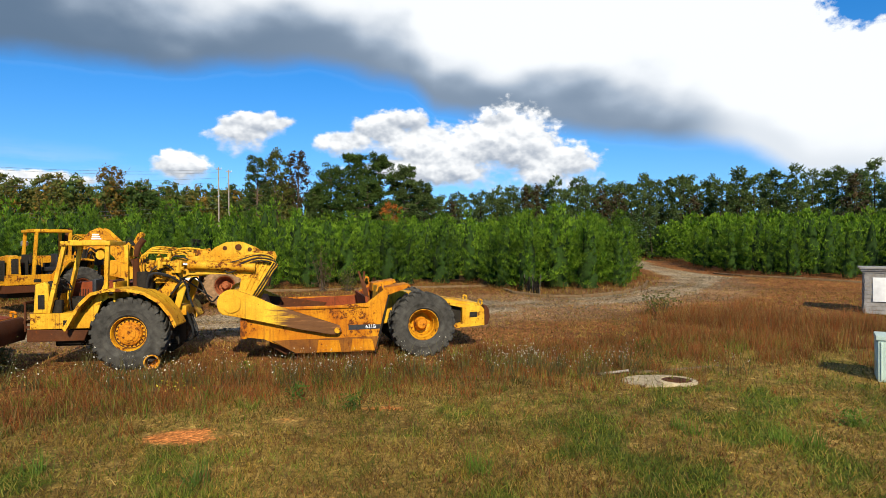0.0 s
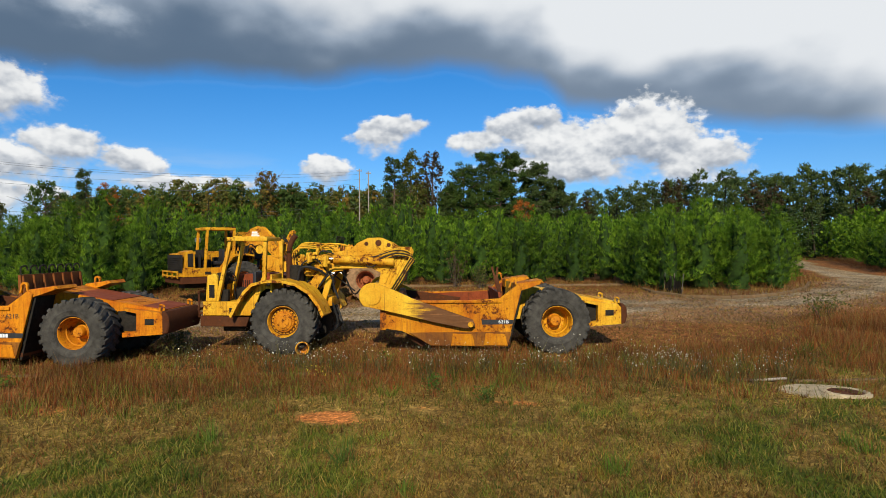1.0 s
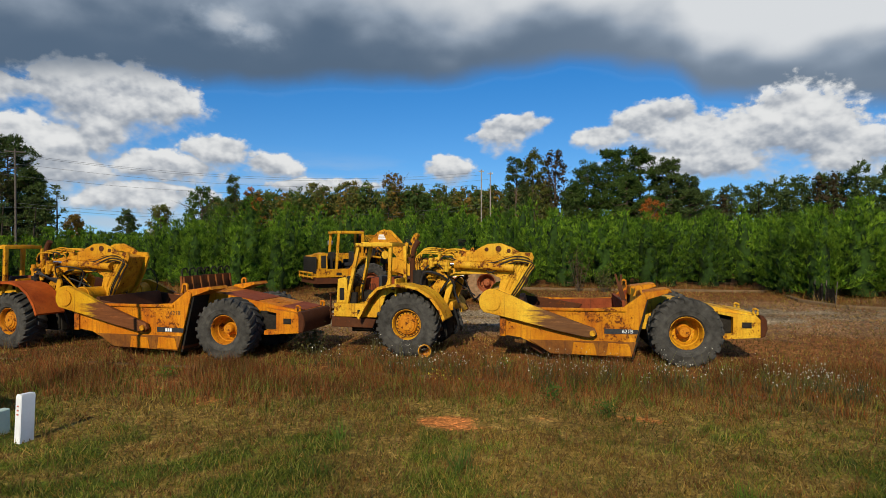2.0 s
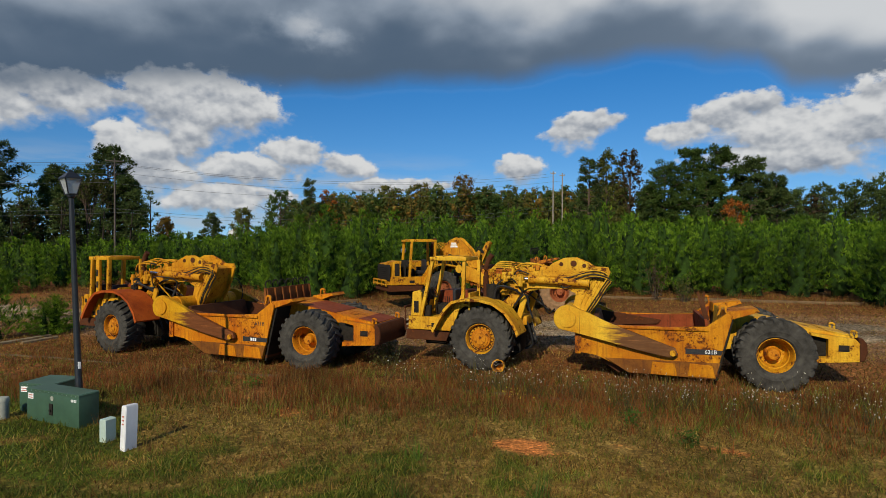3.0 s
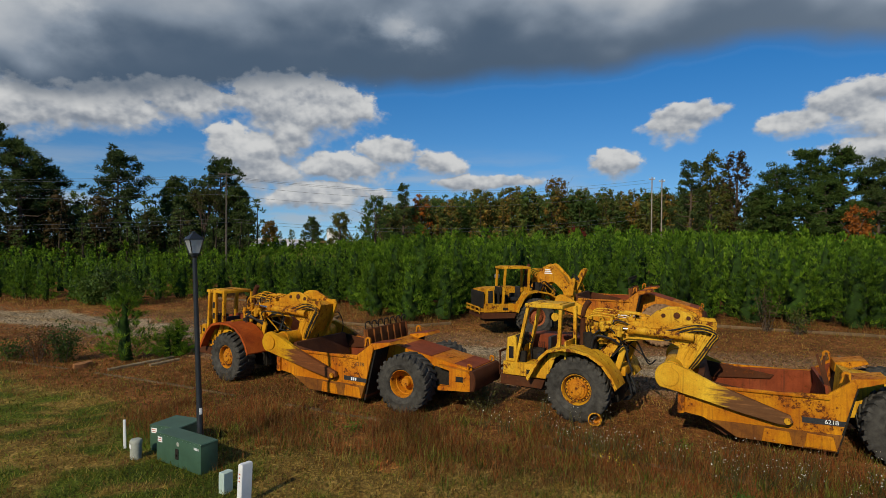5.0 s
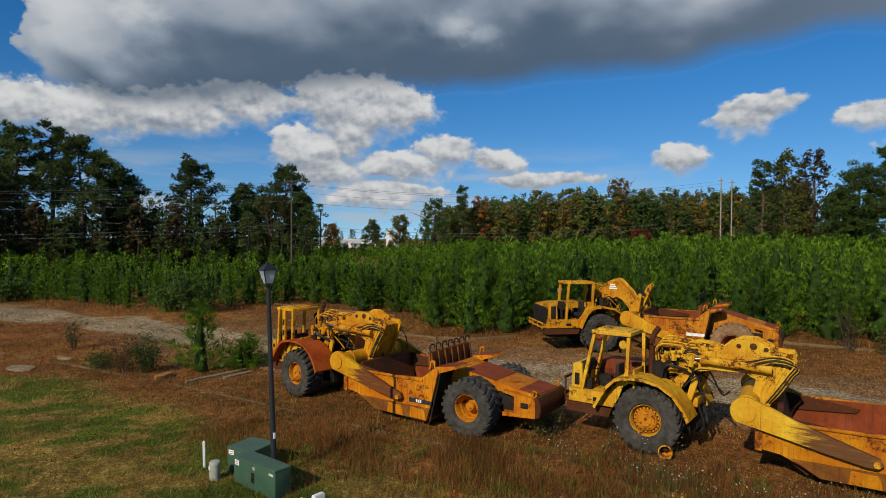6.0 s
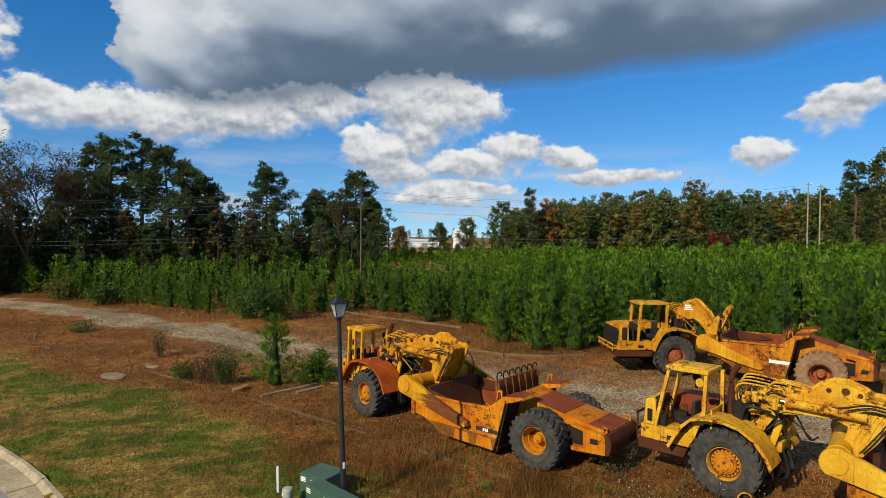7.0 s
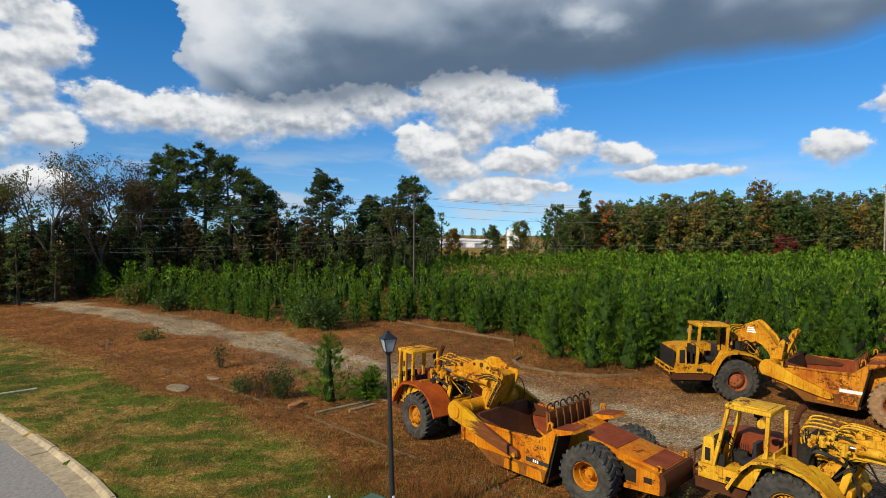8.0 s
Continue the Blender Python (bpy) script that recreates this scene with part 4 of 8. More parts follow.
    box(bm, -2.80, -2.74, -1.05 if cab_style == "glazed" else -0.02, 0.90, 1.35, 2.14, 0.015)
    g = add("grille", bm, DARK, T, "black radiator grille")
    for k in range(7):
        bm = bmesh.new()
        box(bm, -2.825, -2.795, -1.0 if cab_style == "glazed" else 0.0, 0.85, 1.42 + 0.095 * k, 1.45 + 0.095 * k, 0.004)
        add("grille_bar", bm, DARK, T, par=g)
    bm = bmesh.new()
    for z in ((1.30, 1.78) if cab_style != "glazed" else (1.16, 1.36)):
        box(bm, -3.02, -2.96, -1.1, 1.05, z, z + 0.07, 0.012)
    for y in (-1.08, -0.35, 0.35, 1.0):
        box(bm, -3.0, -2.95, y, y + 0.05, 1.10, 1.85 if cab_style != "glazed" else 1.43, 0.01)
    for y in (-1.08, 1.0):
        box(bm, -2.99, -2.76, y, y + 0.05, 1.18, 1.25, 0.01)
    add("bumper_guard", bm, RUST if cab_style == "open" else paint, T, "front guard rail")
    # pre-cleaner and exhaust
    bm = bmesh.new()
    cyl(bm, (-1.5, 0.45, 2.46), (-1.5, 0.45, 2.72), 0.05, n=10)
    r = lathe(bm, [(0.06, 2.70), (0.14, 2.72), (0.145, 2.86), (0.10, 2.92), (0.03, 2.94)], 18, "z")
    bm.faces.new(r[-1])
    for ring in r:
        for v in ring:
            v.co += Vector((-1.5, 0.45, 0))
    add("pre_cleaner", bm, STEEL_GREY if cab_style == "glazed" else DARK, T, "round air pre-cleaner")
    bm = bmesh.new()
    tube(bm, [(-0.05, -0.02, 2.25), (-0.05, -0.02, 2.7), (-0.05, -0.02, 3.0), (0.02, -0.02, 3.22), (0.16, -0.02, 3.42)], 0.085, 10)
    cyl(bm, (-0.05, -0.02, 1.9), (-0.05, -0.02, 2.75), 0.115, n=14)
    add("exhaust_pipe", bm, RUST, T, "bent rusty exhaust stack")
    # fenders
    for side in (-1, 1):
        bm = bmesh.new()
        arch = [(-1.12, 1.20), (-0.98, 1.50), (-0.78, 1.86), (-0.58, 2.08), (-0.25, 2.17), (0.2, 2.17), (0.65, 2.08), (1.05, 1.86), (1.35, 1.52), (1.50, 1.22)]
        inner = [(x * 0.965, z - 0.05) for x, z in arch]
        y0, y1 = (-1.50, -0.62) if side < 0 else (0.62, 1.50)
        prism(bm, arch + inner[::-1], y0, y1)
        lip = [(x * 0.955, z - 0.075) for x, z in arch]
        prism(bm, arch + lip[::-1], *((-1.515, -1.485) if side < 0 else (1.485, 1.515)))
        if fender_fit < 1:
            for v in bm.verts:
                v.co.x = v.co.x * fender_fit / (front if v.co.x < 0 else 1.0)
                v.co.x += 0.26 if cab_style == "tall" else 0.04
        add("fender", bm, fender, T.copy() if fender_fit < 1 else T, "curved fender over the drive wheel")
    # cab
    posts = [((-2.02, -1.13, 1.52), (-1.56, -1.13, 3.30)), ((-2.0, -0.20, 1.52), (-1.54, -0.22, 3.30)), ((-0.46, -1.13, 1.95), (-0.40, -1.13, 3.30)), ((-0.24, -0.22, 1.6), (-0.24, -0.22, 3.30))]
    short = 0.40 if cab_style == "tall" else 0.0
    if cab_style != "open":
        posts = [((-1.92, -1.13, 1.52), (-1.78, -1.13, 3.30)), ((-1.92, 0.02, 1.52), (-1.78, 0.02, 3.30)), ((-0.42 - short, -1.13, 1.95), (-0.36 - short, -1.13, 3.30)), ((-0.30 - short, 0.02, 1.6), (-0.30 - short, 0.02, 3.30))]
    for a, b in posts:
        bm = bmesh.new()
        d = Vector(b) - Vector(a)
        mm = Matrix.Translation((Vector(a) + Vector(b)) / 2) @ d.to_track_quat("Z", "Y").to_matrix().to_4x4()
        w = 0.055 if cab_style == "open" else 0.06
        box(bm, -w, w, -w, w, -d.length / 2, d.length / 2, 0.012, mm)
        add("cab_post", bm, paint, T)
    bm = bmesh.new()
    x0, x1, ya, yb = (-1.64, -0.30, -1.24, -0.12) if cab_style == "open" else (-1.95, -0.30 - short, -1.20, 0.0)
    box(bm, x0, x1, ya, yb, 3.29, 3.40, 0.02)
    box(bm, x0 + 0.15, x1 - 0.15, ya + 0.15, yb - 0.15, 3.395, 3.425, 0.01)
    add("cab_roof", bm, paint, T, "flat cab roof with rust patches")
    bm = bmesh.new()
    box(bm, -0.46, -0.20, -1.16, -0.16, 1.95, 2.02, 0.01)
    prism(bm, [(-0.98, 1.56), (-0.40, 1.95), (-0.40, 2.28), (-0.52, 2.28), (-0.60, 2.12), (-1.06, 1.62)], -1.16, -1.12, 0.008)
    box(bm, -0.27, -0.21, -1.13, -0.20, 1.6, 2.35, 0.01)
    add("cab_side", bm, paint, T)
    bm = bmesh.new()
    box(bm, -2.18, -0.30, -1.10, -0.16, 1.552, 1.58, 0.004)
    box(bm, -2.16, -2.10, -1.08, -0.12, 1.58, 2.20, 0.006)
    box(bm, -1.15, -0.50, -0.40, -0.18, 1.58, 2.05, 0.03)
    cyl(bm, (-1.95, -0.88, 1.58), (-1.80, -0.88, 2.15), 0.025, n=8)
    cyl(bm, (-1.70, -0.52, 1.58), (-1.76, -0.50, 2.05), 0.02, n=8)
    box(bm, -1.95, -1.70, -1.04, -0.90, 1.58, 1.92, 0.02)
    add("cab_floor", bm, DARK, T, "greasy black cab floor, pedals and levers")
    bm = bmesh.new()
    box(bm, -1.32, -0.82, -0.95, -0.45, 1.72, 1.88, 0.04)
    box(bm, -0.92, -0.80, -0.95, -0.45, 1.86, 2.42, 0.04)
    box(bm, -1.2, -0.95, -0.85, -0.55, 1.52, 1.74, 0.02)
    add("seat", bm, SEAT_BLACK, T, "torn black vinyl seat")
    bm = bmesh.new()
    tube(bm, [(-2.05, -0.7, 1.9), (-1.75, -0.7, 2.28)], 0.03)
    mm = Matrix.Translation((-1.74, -0.7, 2.3)) @ Matrix.Rotation(radians(50), 4, "Y")
    ring = [mm @ Vector((0.2 * math.cos(a), 0.2 * math.sin(a), 0)) for a in [2 * math.pi * k / 14 for k in range(15)]]
    tube(bm, ring, 0.016)
    for k in (0, 5, 10):
        tube(bm, [mm @ Vector((0, 0, -0.03)), ring[k]], 0.012, 5)
    add("steering_wheel", bm, DARK, T, "black steering wheel on a column")
    bm = bmesh.new()
    box(bm, -2.06, -1.92, -1.05, -0.25, 2.05, 2.40, 0.03)
    for k in range(4):
        cyl(bm, (-1.55 + 0.07 * k, -0.33, 1.5), (-1.5 + 0.07 * k, -0.36, 2.15), 0.012, n=6)
    box(bm, -1.75, -1.3, -0.40, -0.24, 1.52, 1.95, 0.02)
    add("console", bm, DARK, T, "dark dashboard and levers")
    if cab_style == "open":
        bm = bmesh.new()
        cyl(bm, (-0.58, -1.14, 3.05), (-0.58, -1.20, 3.05), 0.12, n=20)
        add("cab_lamp", bm, paint, T, "round painted work lamp")
        bm = bmesh.new()
        tube(bm, [(-1.0, -1.18, 1.58), (-1.0, -1.22, 1.85), (-0.9, -1.22, 1.95), (-0.86, -1.18, 1.62)], 0.018)
        add("grab_rail", bm, paint, T)
    if cab_style == "tall":
        for z in (2.05, 2.45, 2.85):
            bm = bmesh.new()
            prism(bm, [(-1.46, z - 0.12), (-1.34, z - 0.12), (-1.32, z + 0.1), (-1.44, z + 0.1)], -1.215, -1.205)
            add("post_slot", bm, DARK, T, "dark slot in the door post")
        bm = bmesh.new()
        box(bm, -1.50, -1.28, -1.20, -1.10, 1.5, 3.3, 0.02)
        add("door_post", bm, paint, T)
    # tank, valves, pipes and hoses behind the cab
    bm = bmesh.new()
    prism(bm, [(0.08, 1.55), (0.75, 1.55), (0.75, 2.45), (0.55, 2.68), (0.25, 2.68), (0.08, 2.5)], -0.15, 0.75, 0.06)
    cyl(bm, (0.35, -0.55, 1.7), (0.35, -0.55, 2.55), 0.2, n=16)
    add("tank", bm, DARK, T, "black hydraulic tank")
    rnd = random.Random(round(bowl_deg * 10))
    for k in range(7):
        bm = bmesh.new()
        x, y, z = 0.35 + 0.14 * k, -0.62 + rnd.uniform(-0.12, 0.25), 2.35 + rnd.uniform(-0.25, 0.35)
        cyl(bm, (x, y, z), (x + rnd.uniform(-0.05, 0.1), y, z + rnd.uniform(0.25, 0.45)), rnd.uniform(0.045, 0.085), n=10)
        cyl(bm, (x - 0.08, y, z + 0.12), (x + 0.16, y, z + 0.12), 0.045, n=8)
        box(bm, x - 0.07, x + 0.07, y - 0.08, y + 0.05, z + 0.18, z + 0.27, 0.012)
        add("valve", bm, paint, T)
    for k in range(9):
        bm = bmesh.new()
        y, z = -0.72 + 0.1 * k, 2.15 + rnd.uniform(0, 0.5)
        tube(bm, [(0.3 + rnd.uniform(0, 0.3), y, z - 0.6), (0.55, y - 0.1, z), (0.95, y, z - 0.25 + rnd.uniform(0, 0.4)), (1.3, y * 0.6, z - rnd.uniform(0, 0.5))], rnd.uniform(0.022, 0.034))
        add("hose", bm, HOSE, T)
    for k in range(4):
        bm = bmesh.new()
        y, z = -0.5 + 0.2 * k, 3.0 + 0.05 * k
        tube(bm, [(0.25, y, 2.5), (0.22, y, z - 0.12), (0.45, y, z + 0.05), (1.1, y * 0.8, z), (1.35, y * 0.8, z - 0.02), (1.42, y * 0.8, z - 0.3), (1.75, y * 0.7, z - 0.42)], 0.024)
        add("pipe", bm, paint, T)
    # rear of the tractor: yoke and hitch block
    bm = bmesh.new()
    box(bm, 0.85, 1.35, -0.42, 0.42, 1.35, 1.62, 0.04)
    prism(bm, [(1.05, 1.55), (1.22, 1.55), (1.38, 2.1), (1.28, 2.3), (1.2, 2.1)], -0.58, -0.48, 0.02)
    prism(bm, [(1.0, 1.55), (1.25, 1.55), (1.45, 2.2), (1.25, 2.35), (1.1, 2.1)], 0.48, 0.62, 0.02)
    add("hitch_block", bm, paint, T)
    for k in range(5):
        bm = bmesh.new()
        a = rnd.uniform(-0.6, 0.6)
        tube(bm, [(0.9, a, 1.5), (1.3, a * 1.2, 1.1 + 0.1 * k), (1.5, a, 0.8), (1.25, a * 0.6, 0.62)], 0.03)
        add("hose", bm, HOSE, T)

    # ---- gooseneck ----
    BR = B
    neck = [(-7.25, 2.30), (-7.2, 2.66), (-6.6, 2.88), (-5.8, 2.98), (-5.62, 3.18), (-5.3, 3.33), (-4.95, 3.34), (-4.6, 3.20), (-4.42, 3.06), (-4.05, 3.06), (-3.98, 2.90),
            (-4.15, 2.45), (-4.40, 1.95), (-4.62, 1.62), (-5.22, 1.62), (-4.98, 2.02), (-4.92, 2.32), (-5.2, 2.46), (-6.3, 2.46), (-6.75, 2.2)]
    if raised:
        neck = [(-7.25, 2.30), (-7.2, 2.75), (-6.5, 3.35), (-6.1, 3.50), (-5.9, 3.42), (-5.3, 2.90), (-4.72, 2.05), (-4.72, 1.62), (-5.30, 1.62), (-5.32, 2.05), (-5.55, 2.40), (-6.0, 2.62), (-6.45, 2.50), (-6.75, 2.2)]
    for y0, y1 in ((-0.46, -0.38), (0.38, 0.46)):
        bm = bmesh.new()
        prism(bm, neck, y0, y1, 0.012)
        add("gooseneck_plate", bm, paint, BR)
    bm = bmesh.new()
    if raised:
        prism(bm, [(-7.2, 2.35), (-7.15, 2.66), (-6.45, 3.25), (-6.1, 3.38), (-5.35, 2.80), (-4.8, 2.0), (-5.25, 1.8), (-5.42, 2.15), (-6.0, 2.68), (-6.7, 2.36)], -0.38, 0.38)
    else:
        prism(bm, [(-7.2, 2.35), (-7.15, 2.6), (-5.8, 2.92), (-4.45, 3.0), (-4.12, 2.9), (-4.25, 2.45), (-4.48, 1.95), (-4.66, 1.75), (-5.1, 1.75), (-4.93, 2.05), (-4.88, 2.36), (-5.2, 2.52), (-6.7, 2.3)], -0.38, 0.38)
    add("gooseneck", bm, paint, BR, "arched gooseneck boom")
    if not raised:
        for x_, z_, r_ in ((-5.35, 3.16, 0.06), (-5.0, 3.18, 0.09), (-4.7, 3.12, 0.06)):
            bm = bmesh.new()
            cyl(bm, (x_, -0.472, z_), (x_, -0.455, z_), r_, n=14)
            add("plate_hole", bm, RUST, BR, "rusty round hole")
    else:
        for k in range(3):
            bm = bmesh.new()
            box(bm, -6.45 + 0.02 * k, -6.0 - 0.06 * k, -0.468, -0.458, 2.98 + 0.09 * k, 3.04 + 0.09 * k)
            add("decal_bar", bm, WHITE_PAINT, BR, "white decal bar")
    # loops of hose over the draft tube and round the hitch
    rl = random.Random(7 + round(bowl_deg))
    for k in range(12):
        bm = bmesh.new()
        xh, yh, zh = rl.uniform(-7.3, -6.4), rl.uniform(-0.75, 0.5), rl.uniform(1.9, 2.7)
        tube(bm, [(xh, yh, zh), (xh + rl.uniform(0.1, 0.4), yh - rl.uniform(0, 0.2), zh + rl.uniform(0.1, 0.5)), (xh + rl.uniform(0.4, 0.8), yh + rl.uniform(-0.2, 0.2), zh + rl.uniform(-0.3, 0.3)), (xh + rl.uniform(0.3, 0.9), yh + rl.uniform(-0.2, 0.2), zh - rl.uniform(0.1, 0.35))], rl.uniform(0.016, 0.028))
        add("hose", bm, HOSE if k % 4 else paint, BR)
    for k in range(5):
        bm = bmesh.new()
        yh = rl.uniform(-1.2, 1.2)
        tube(bm, [(-4.95, yh, 1.95), (-4.9, yh + 0.1, 2.35), (-4.7, yh + 0.3, 2.45), (-4.6, yh + 0.45, 2.0), (-4.65, yh + 0.4, 1.6)], 0.02)
        add("hose", bm, HOSE if k % 2 else paint, BR)
    bm = bmesh.new()
    for y in (-0.52, 0.36):
        prism(bm, [(-7.25, 1.15), (-6.98, 1.15), (-6.90, 1.7), (-6.55, 2.2), (-6.45, 2.5), (-6.70, 2.42), (-7.02, 2.0), (-7.22, 1.6)], y, y + 0.16, 0.02)
    cyl(bm, (-7.05, -0.1, 0.7), (-7.05, -0.1, 2.4), 0.15)
    add("hitch_yoke", bm, paint, BR, "steering yoke and king pin")
    if not raised:
        for y in (-0.56, 0.56):
            bm = bmesh.new()
            cyl(bm, (-6.2, y, 2.72), (-4.55, y, 2.62), 0.115, n=18)
            cyl(bm, (-6.28, y, 2.725), (-6.12, y, 2.715), 0.14, n=18)
            c_ = add("lift_cylinder", bm, paint, BR)
            bm = bmesh.new()
            cyl(bm, (-6.95, y, 2.76), (-6.25, y, 2.722), 0.05, n=12)
            add("cylinder_rod", bm, CHROME, BR, "polished rod", par=c_)
        for k in range(3):
            for sy in (-1, 1):
                bm = bmesh.new()
                x = -4.42 + 0.12 * k
                cyl(bm, (x, sy * 0.45, 2.86), (x - 0.40, sy * 0.45, 2.0), 0.035, n=10)
                add("column_tube", bm, paint, BR)
        for k in range(6):
            bm = bmesh.new()
            y = -0.62 + 0.03 * (k % 3)
            z0 = 3.0 - 0.04 * k
            tube(bm, [(-5.9 + 0.1 * k, y + 0.05, z0 - 0.18), (-5.2, y, z0 - 0.16 - 0.03 * k), (-4.5, y - 0.04, z0), (-4.06 + 0.02 * k, y - 0.03, z0 - 0.12), (-4.24 + 0.035 * k, y - 0.02, 2.5), (-4.52 + 0.04 * k, y, 2.05), (-4.7 + 0.03 * k, y + 0.1, 1.75)], 0.019)
            add("hose", bm, HOSE if k % 2 else paint, BR)
        for k in range(6):
            bm = bmesh.new()
            box(bm, -6.3 + 0.33 * k, -6.12 + 0.33 * k, -0.40, -0.2 + 0.1 * (k % 2), 2.93 + 0.015 * k, 3.06 + 0.02 * (k % 3), 0.02)
            cyl(bm, (-6.2 + 0.33 * k, -0.3, 2.9), (-6.2 + 0.33 * k, -0.3, 3.15), 0.03, n=8)
            add("valve", bm, paint, BR)
        for k in range(3):
            bm = bmesh.new()
            tube(bm, [(-6.9, -0.3 + 0.2 * k, 2.75), (-6.6, -0.35 + 0.2 * k, 3.12), (-6.2, -0.35 + 0.2 * k, 3.16), (-5.75, -0.3 + 0.2 * k, 3.05)], 0.022)
            add("pipe", bm, paint, BR)
    else:
        for y in (-0.16, 0.16):
            bm = bmesh.new()
            prism(bm, [(-4.95, 2.3), (-4.6, 2.2), (-4.2, 3.05), (-4.12, 3.2), (-4.25, 3.3), (-4.4, 3.22)], y - 0.05, y + 0.05, 0.015)
            cyl(bm, (-4.24, y - 0.09, 3.2), (-4.24, y + 0.09, 3.2), 0.07, n=14)
            add("apron_lever", bm, paint, BR)
        bm = bmesh.new()
        prism(bm, [(-5.15, 1.95), (-4.75, 1.95), (-4.6, 2.75), (-4.72, 2.85), (-4.9, 2.7)], -0.62, -0.50, 0.02)
        add("lever_bracket", bm, paint, BR)
        for k in range(4):
            bm = bmesh.new()
            tube(bm, [(-5.0 + 0.1 * k, -0.2, 2.6), (-4.8, -0.3, 3.0 - 0.1 * k), (-4.5, -0.2, 2.7), (-4.55, -0.1, 2.2)], 0.026)
            add("hose", bm, HOSE, BR)
    # draft tube and arms
    bm = bmesh.new()
    cyl(bm, (-5.08, -1.5, 1.74), (-5.08, 1.5, 1.74), 0.26, n=28)
    for y in (-1.1, 1.1):
        cyl(bm, (-5.08, y - 0.05, 1.74), (-5.08, y + 0.05, 1.74), 0.29, n=28)
    add("draft_tube", bm, paint, BR, "thick cross tube of the draft frame")
    for side in (-1, 1):
        bm = bmesh.new()
        arm = [(-5.08 + 0.36 * math.cos(radians(a)), 1.74 + 0.36 * math.sin(radians(a))) for a in range(60, 250, 19)]
        arm += [(-4.5, 1.29), (-3.4, 1.02), (-2.62, 0.84), (-2.40, 0.83), (-2.29, 0.92), (-2.35, 1.07), (-3.2, 1.37), (-4.0, 1.66), (-4.55, 1.92)]
        ya, yb = (-1.74, -1.60) if side < 0 else (1.60, 1.74)
        prism(bm, arm, ya, yb, 0.02)
        a_ = add("draft_arm", bm, paint if raised else ARM_YELLOW if bowl_paint is BOWL_YELLOW else ARM_ORANGE, BR, "long tapering draft arm with worn brown paint")
        bm = bmesh.new()
        y = side * 1.74
        cyl(bm, (-5.08, y, 1.74), (-5.08, y + side * 0.035, 1.74), 0.235, n=28)
        add("pivot_cap", bm, paint, BR, par=a_)
        bm = bmesh.new()
        cyl(bm, (-2.42, y, 0.95), (-2.42, y + side * 0.05, 0.95), 0.075, n=20)
        add("pivot_pin", bm, paint, BR, par=a_)

    # ---- bowl ----
    z = lift
    low = 0.12 if not raised else 0.0
    side_out = [(-4.88, 0.84 + z), (-4.30, 0.78 + z), (-3.40, 0.22 + low + z), (-1.40, 0.20 + low + z), (-0.98, 1.93 + z), (-1.12, 2.0 + z), (-1.60, 1.62 + z), (-4.10, 1.52 + z), (-4.55, 1.36 + z), (-4.88, 1.34 + z)]
    for side in (-1, 1):
        bm = bmesh.new()
        prism(bm, side_out, *((-1.56, -1.48) if side < 0 else (1.48, 1.56)), 0.012)
        s_ = add("bowl_side", bm, bowl_paint, B, "stained bowl side plate")
        y = side * 1.56
        bm = bmesh.new()
        box(bm, -4.2, -1.55, *((y - 0.05, y + 0.002) if side < 0 else (y - 0.002, y + 0.05)), 1.52 + z, 1.60 + z, 0.015)
        box(bm, -4.88, -4.72, *((y - 0.06, y) if side < 0 else (y, y + 0.06)), 0.80 + z, 1.32 + z, 0.012)
        add("side_rail", bm, bowl_paint, B, par=s_)
        bm = bmesh.new()
        prism(bm, [(-3.5, 0.24 + low + z), (-1.40, 0.19 + low + z), (-1.28, 0.72 + z), (-4.1, 0.72 + z)], *((y - 0.05, y + 0.001) if side < 0 else (y - 0.001, y + 0.05)), 0.012)
        add("router_plate", bm, ROUTER, B, "scoured orange lower wear plate", par=s_)
        for xa in (-2.95, -2.05):
            bm = bmesh.new()
            prism(bm, [(xa, 0.36 + z), (xa + 0.66, 0.34 + z), (xa + 0.58, 0.66 + z), (xa + 0.05, 0.69 + z)], *((y - 0.075, y - 0.045) if side < 0 else (y + 0.045, y + 0.075)), 0.012)
            add("wear_block", bm, bowl_paint, B, par=s_)
        bm = bmesh.new()
        up = 0.22 if bowl_paint is BOWL_YELLOW else 0.12
        prism(bm, [(-2.1, 0.70 + up + z), (-1.25, 0.70 + up + z), (-1.22, 0.82 + up + z), (-2.1, 0.84 + up + z)], *((y - 0.006, y) if side < 0 else (y, y + 0.006)))
        add("decal_stripe", bm, WHITE_PAINT if raised else BLACK_PAINT, B, "white decal stripe" if raised else "black decal stripe", par=s_)
        if fleet_no == "":
            mm = B @ Matrix.Translation((-1.50, y + side * 0.008, 0.77 + up + z)) @ Matrix.Rotation(radians(90 * -side), 4, "X")
            if side < 0:
                add("lettering", lettering("621B", 0.14, WHITE_PAINT, "lettering"), None, mm, "worn white model number", par=s_)
        elif fleet_no != "bars":
            bm = bmesh.new()
            for k in range(3):
                box(bm, -1.82 + 0.075 * k, -1.765 + 0.075 * k, *((y - 0.011, y - 0.006) if side < 0 else (y + 0.006, y + 0.011)), 0.72 + up + z, 0.81 + up + z)
            add("decal_mark", bm, WHITE_PAINT, B, "small white decal marks", par=s_)
        if fleet_no and fleet_no != "bars" and side < 0:
            mm = B @ Matrix.Translation((-1.5, -1.564, 1.36 + z)) @ Matrix.Rotation(radians(90), 4, "X")
            add("lettering", lettering(fleet_no, 0.16, BLACK_PAINT, "lettering"), None, mm, "black stencilled number", par=s_)
    bm = bmesh.new()
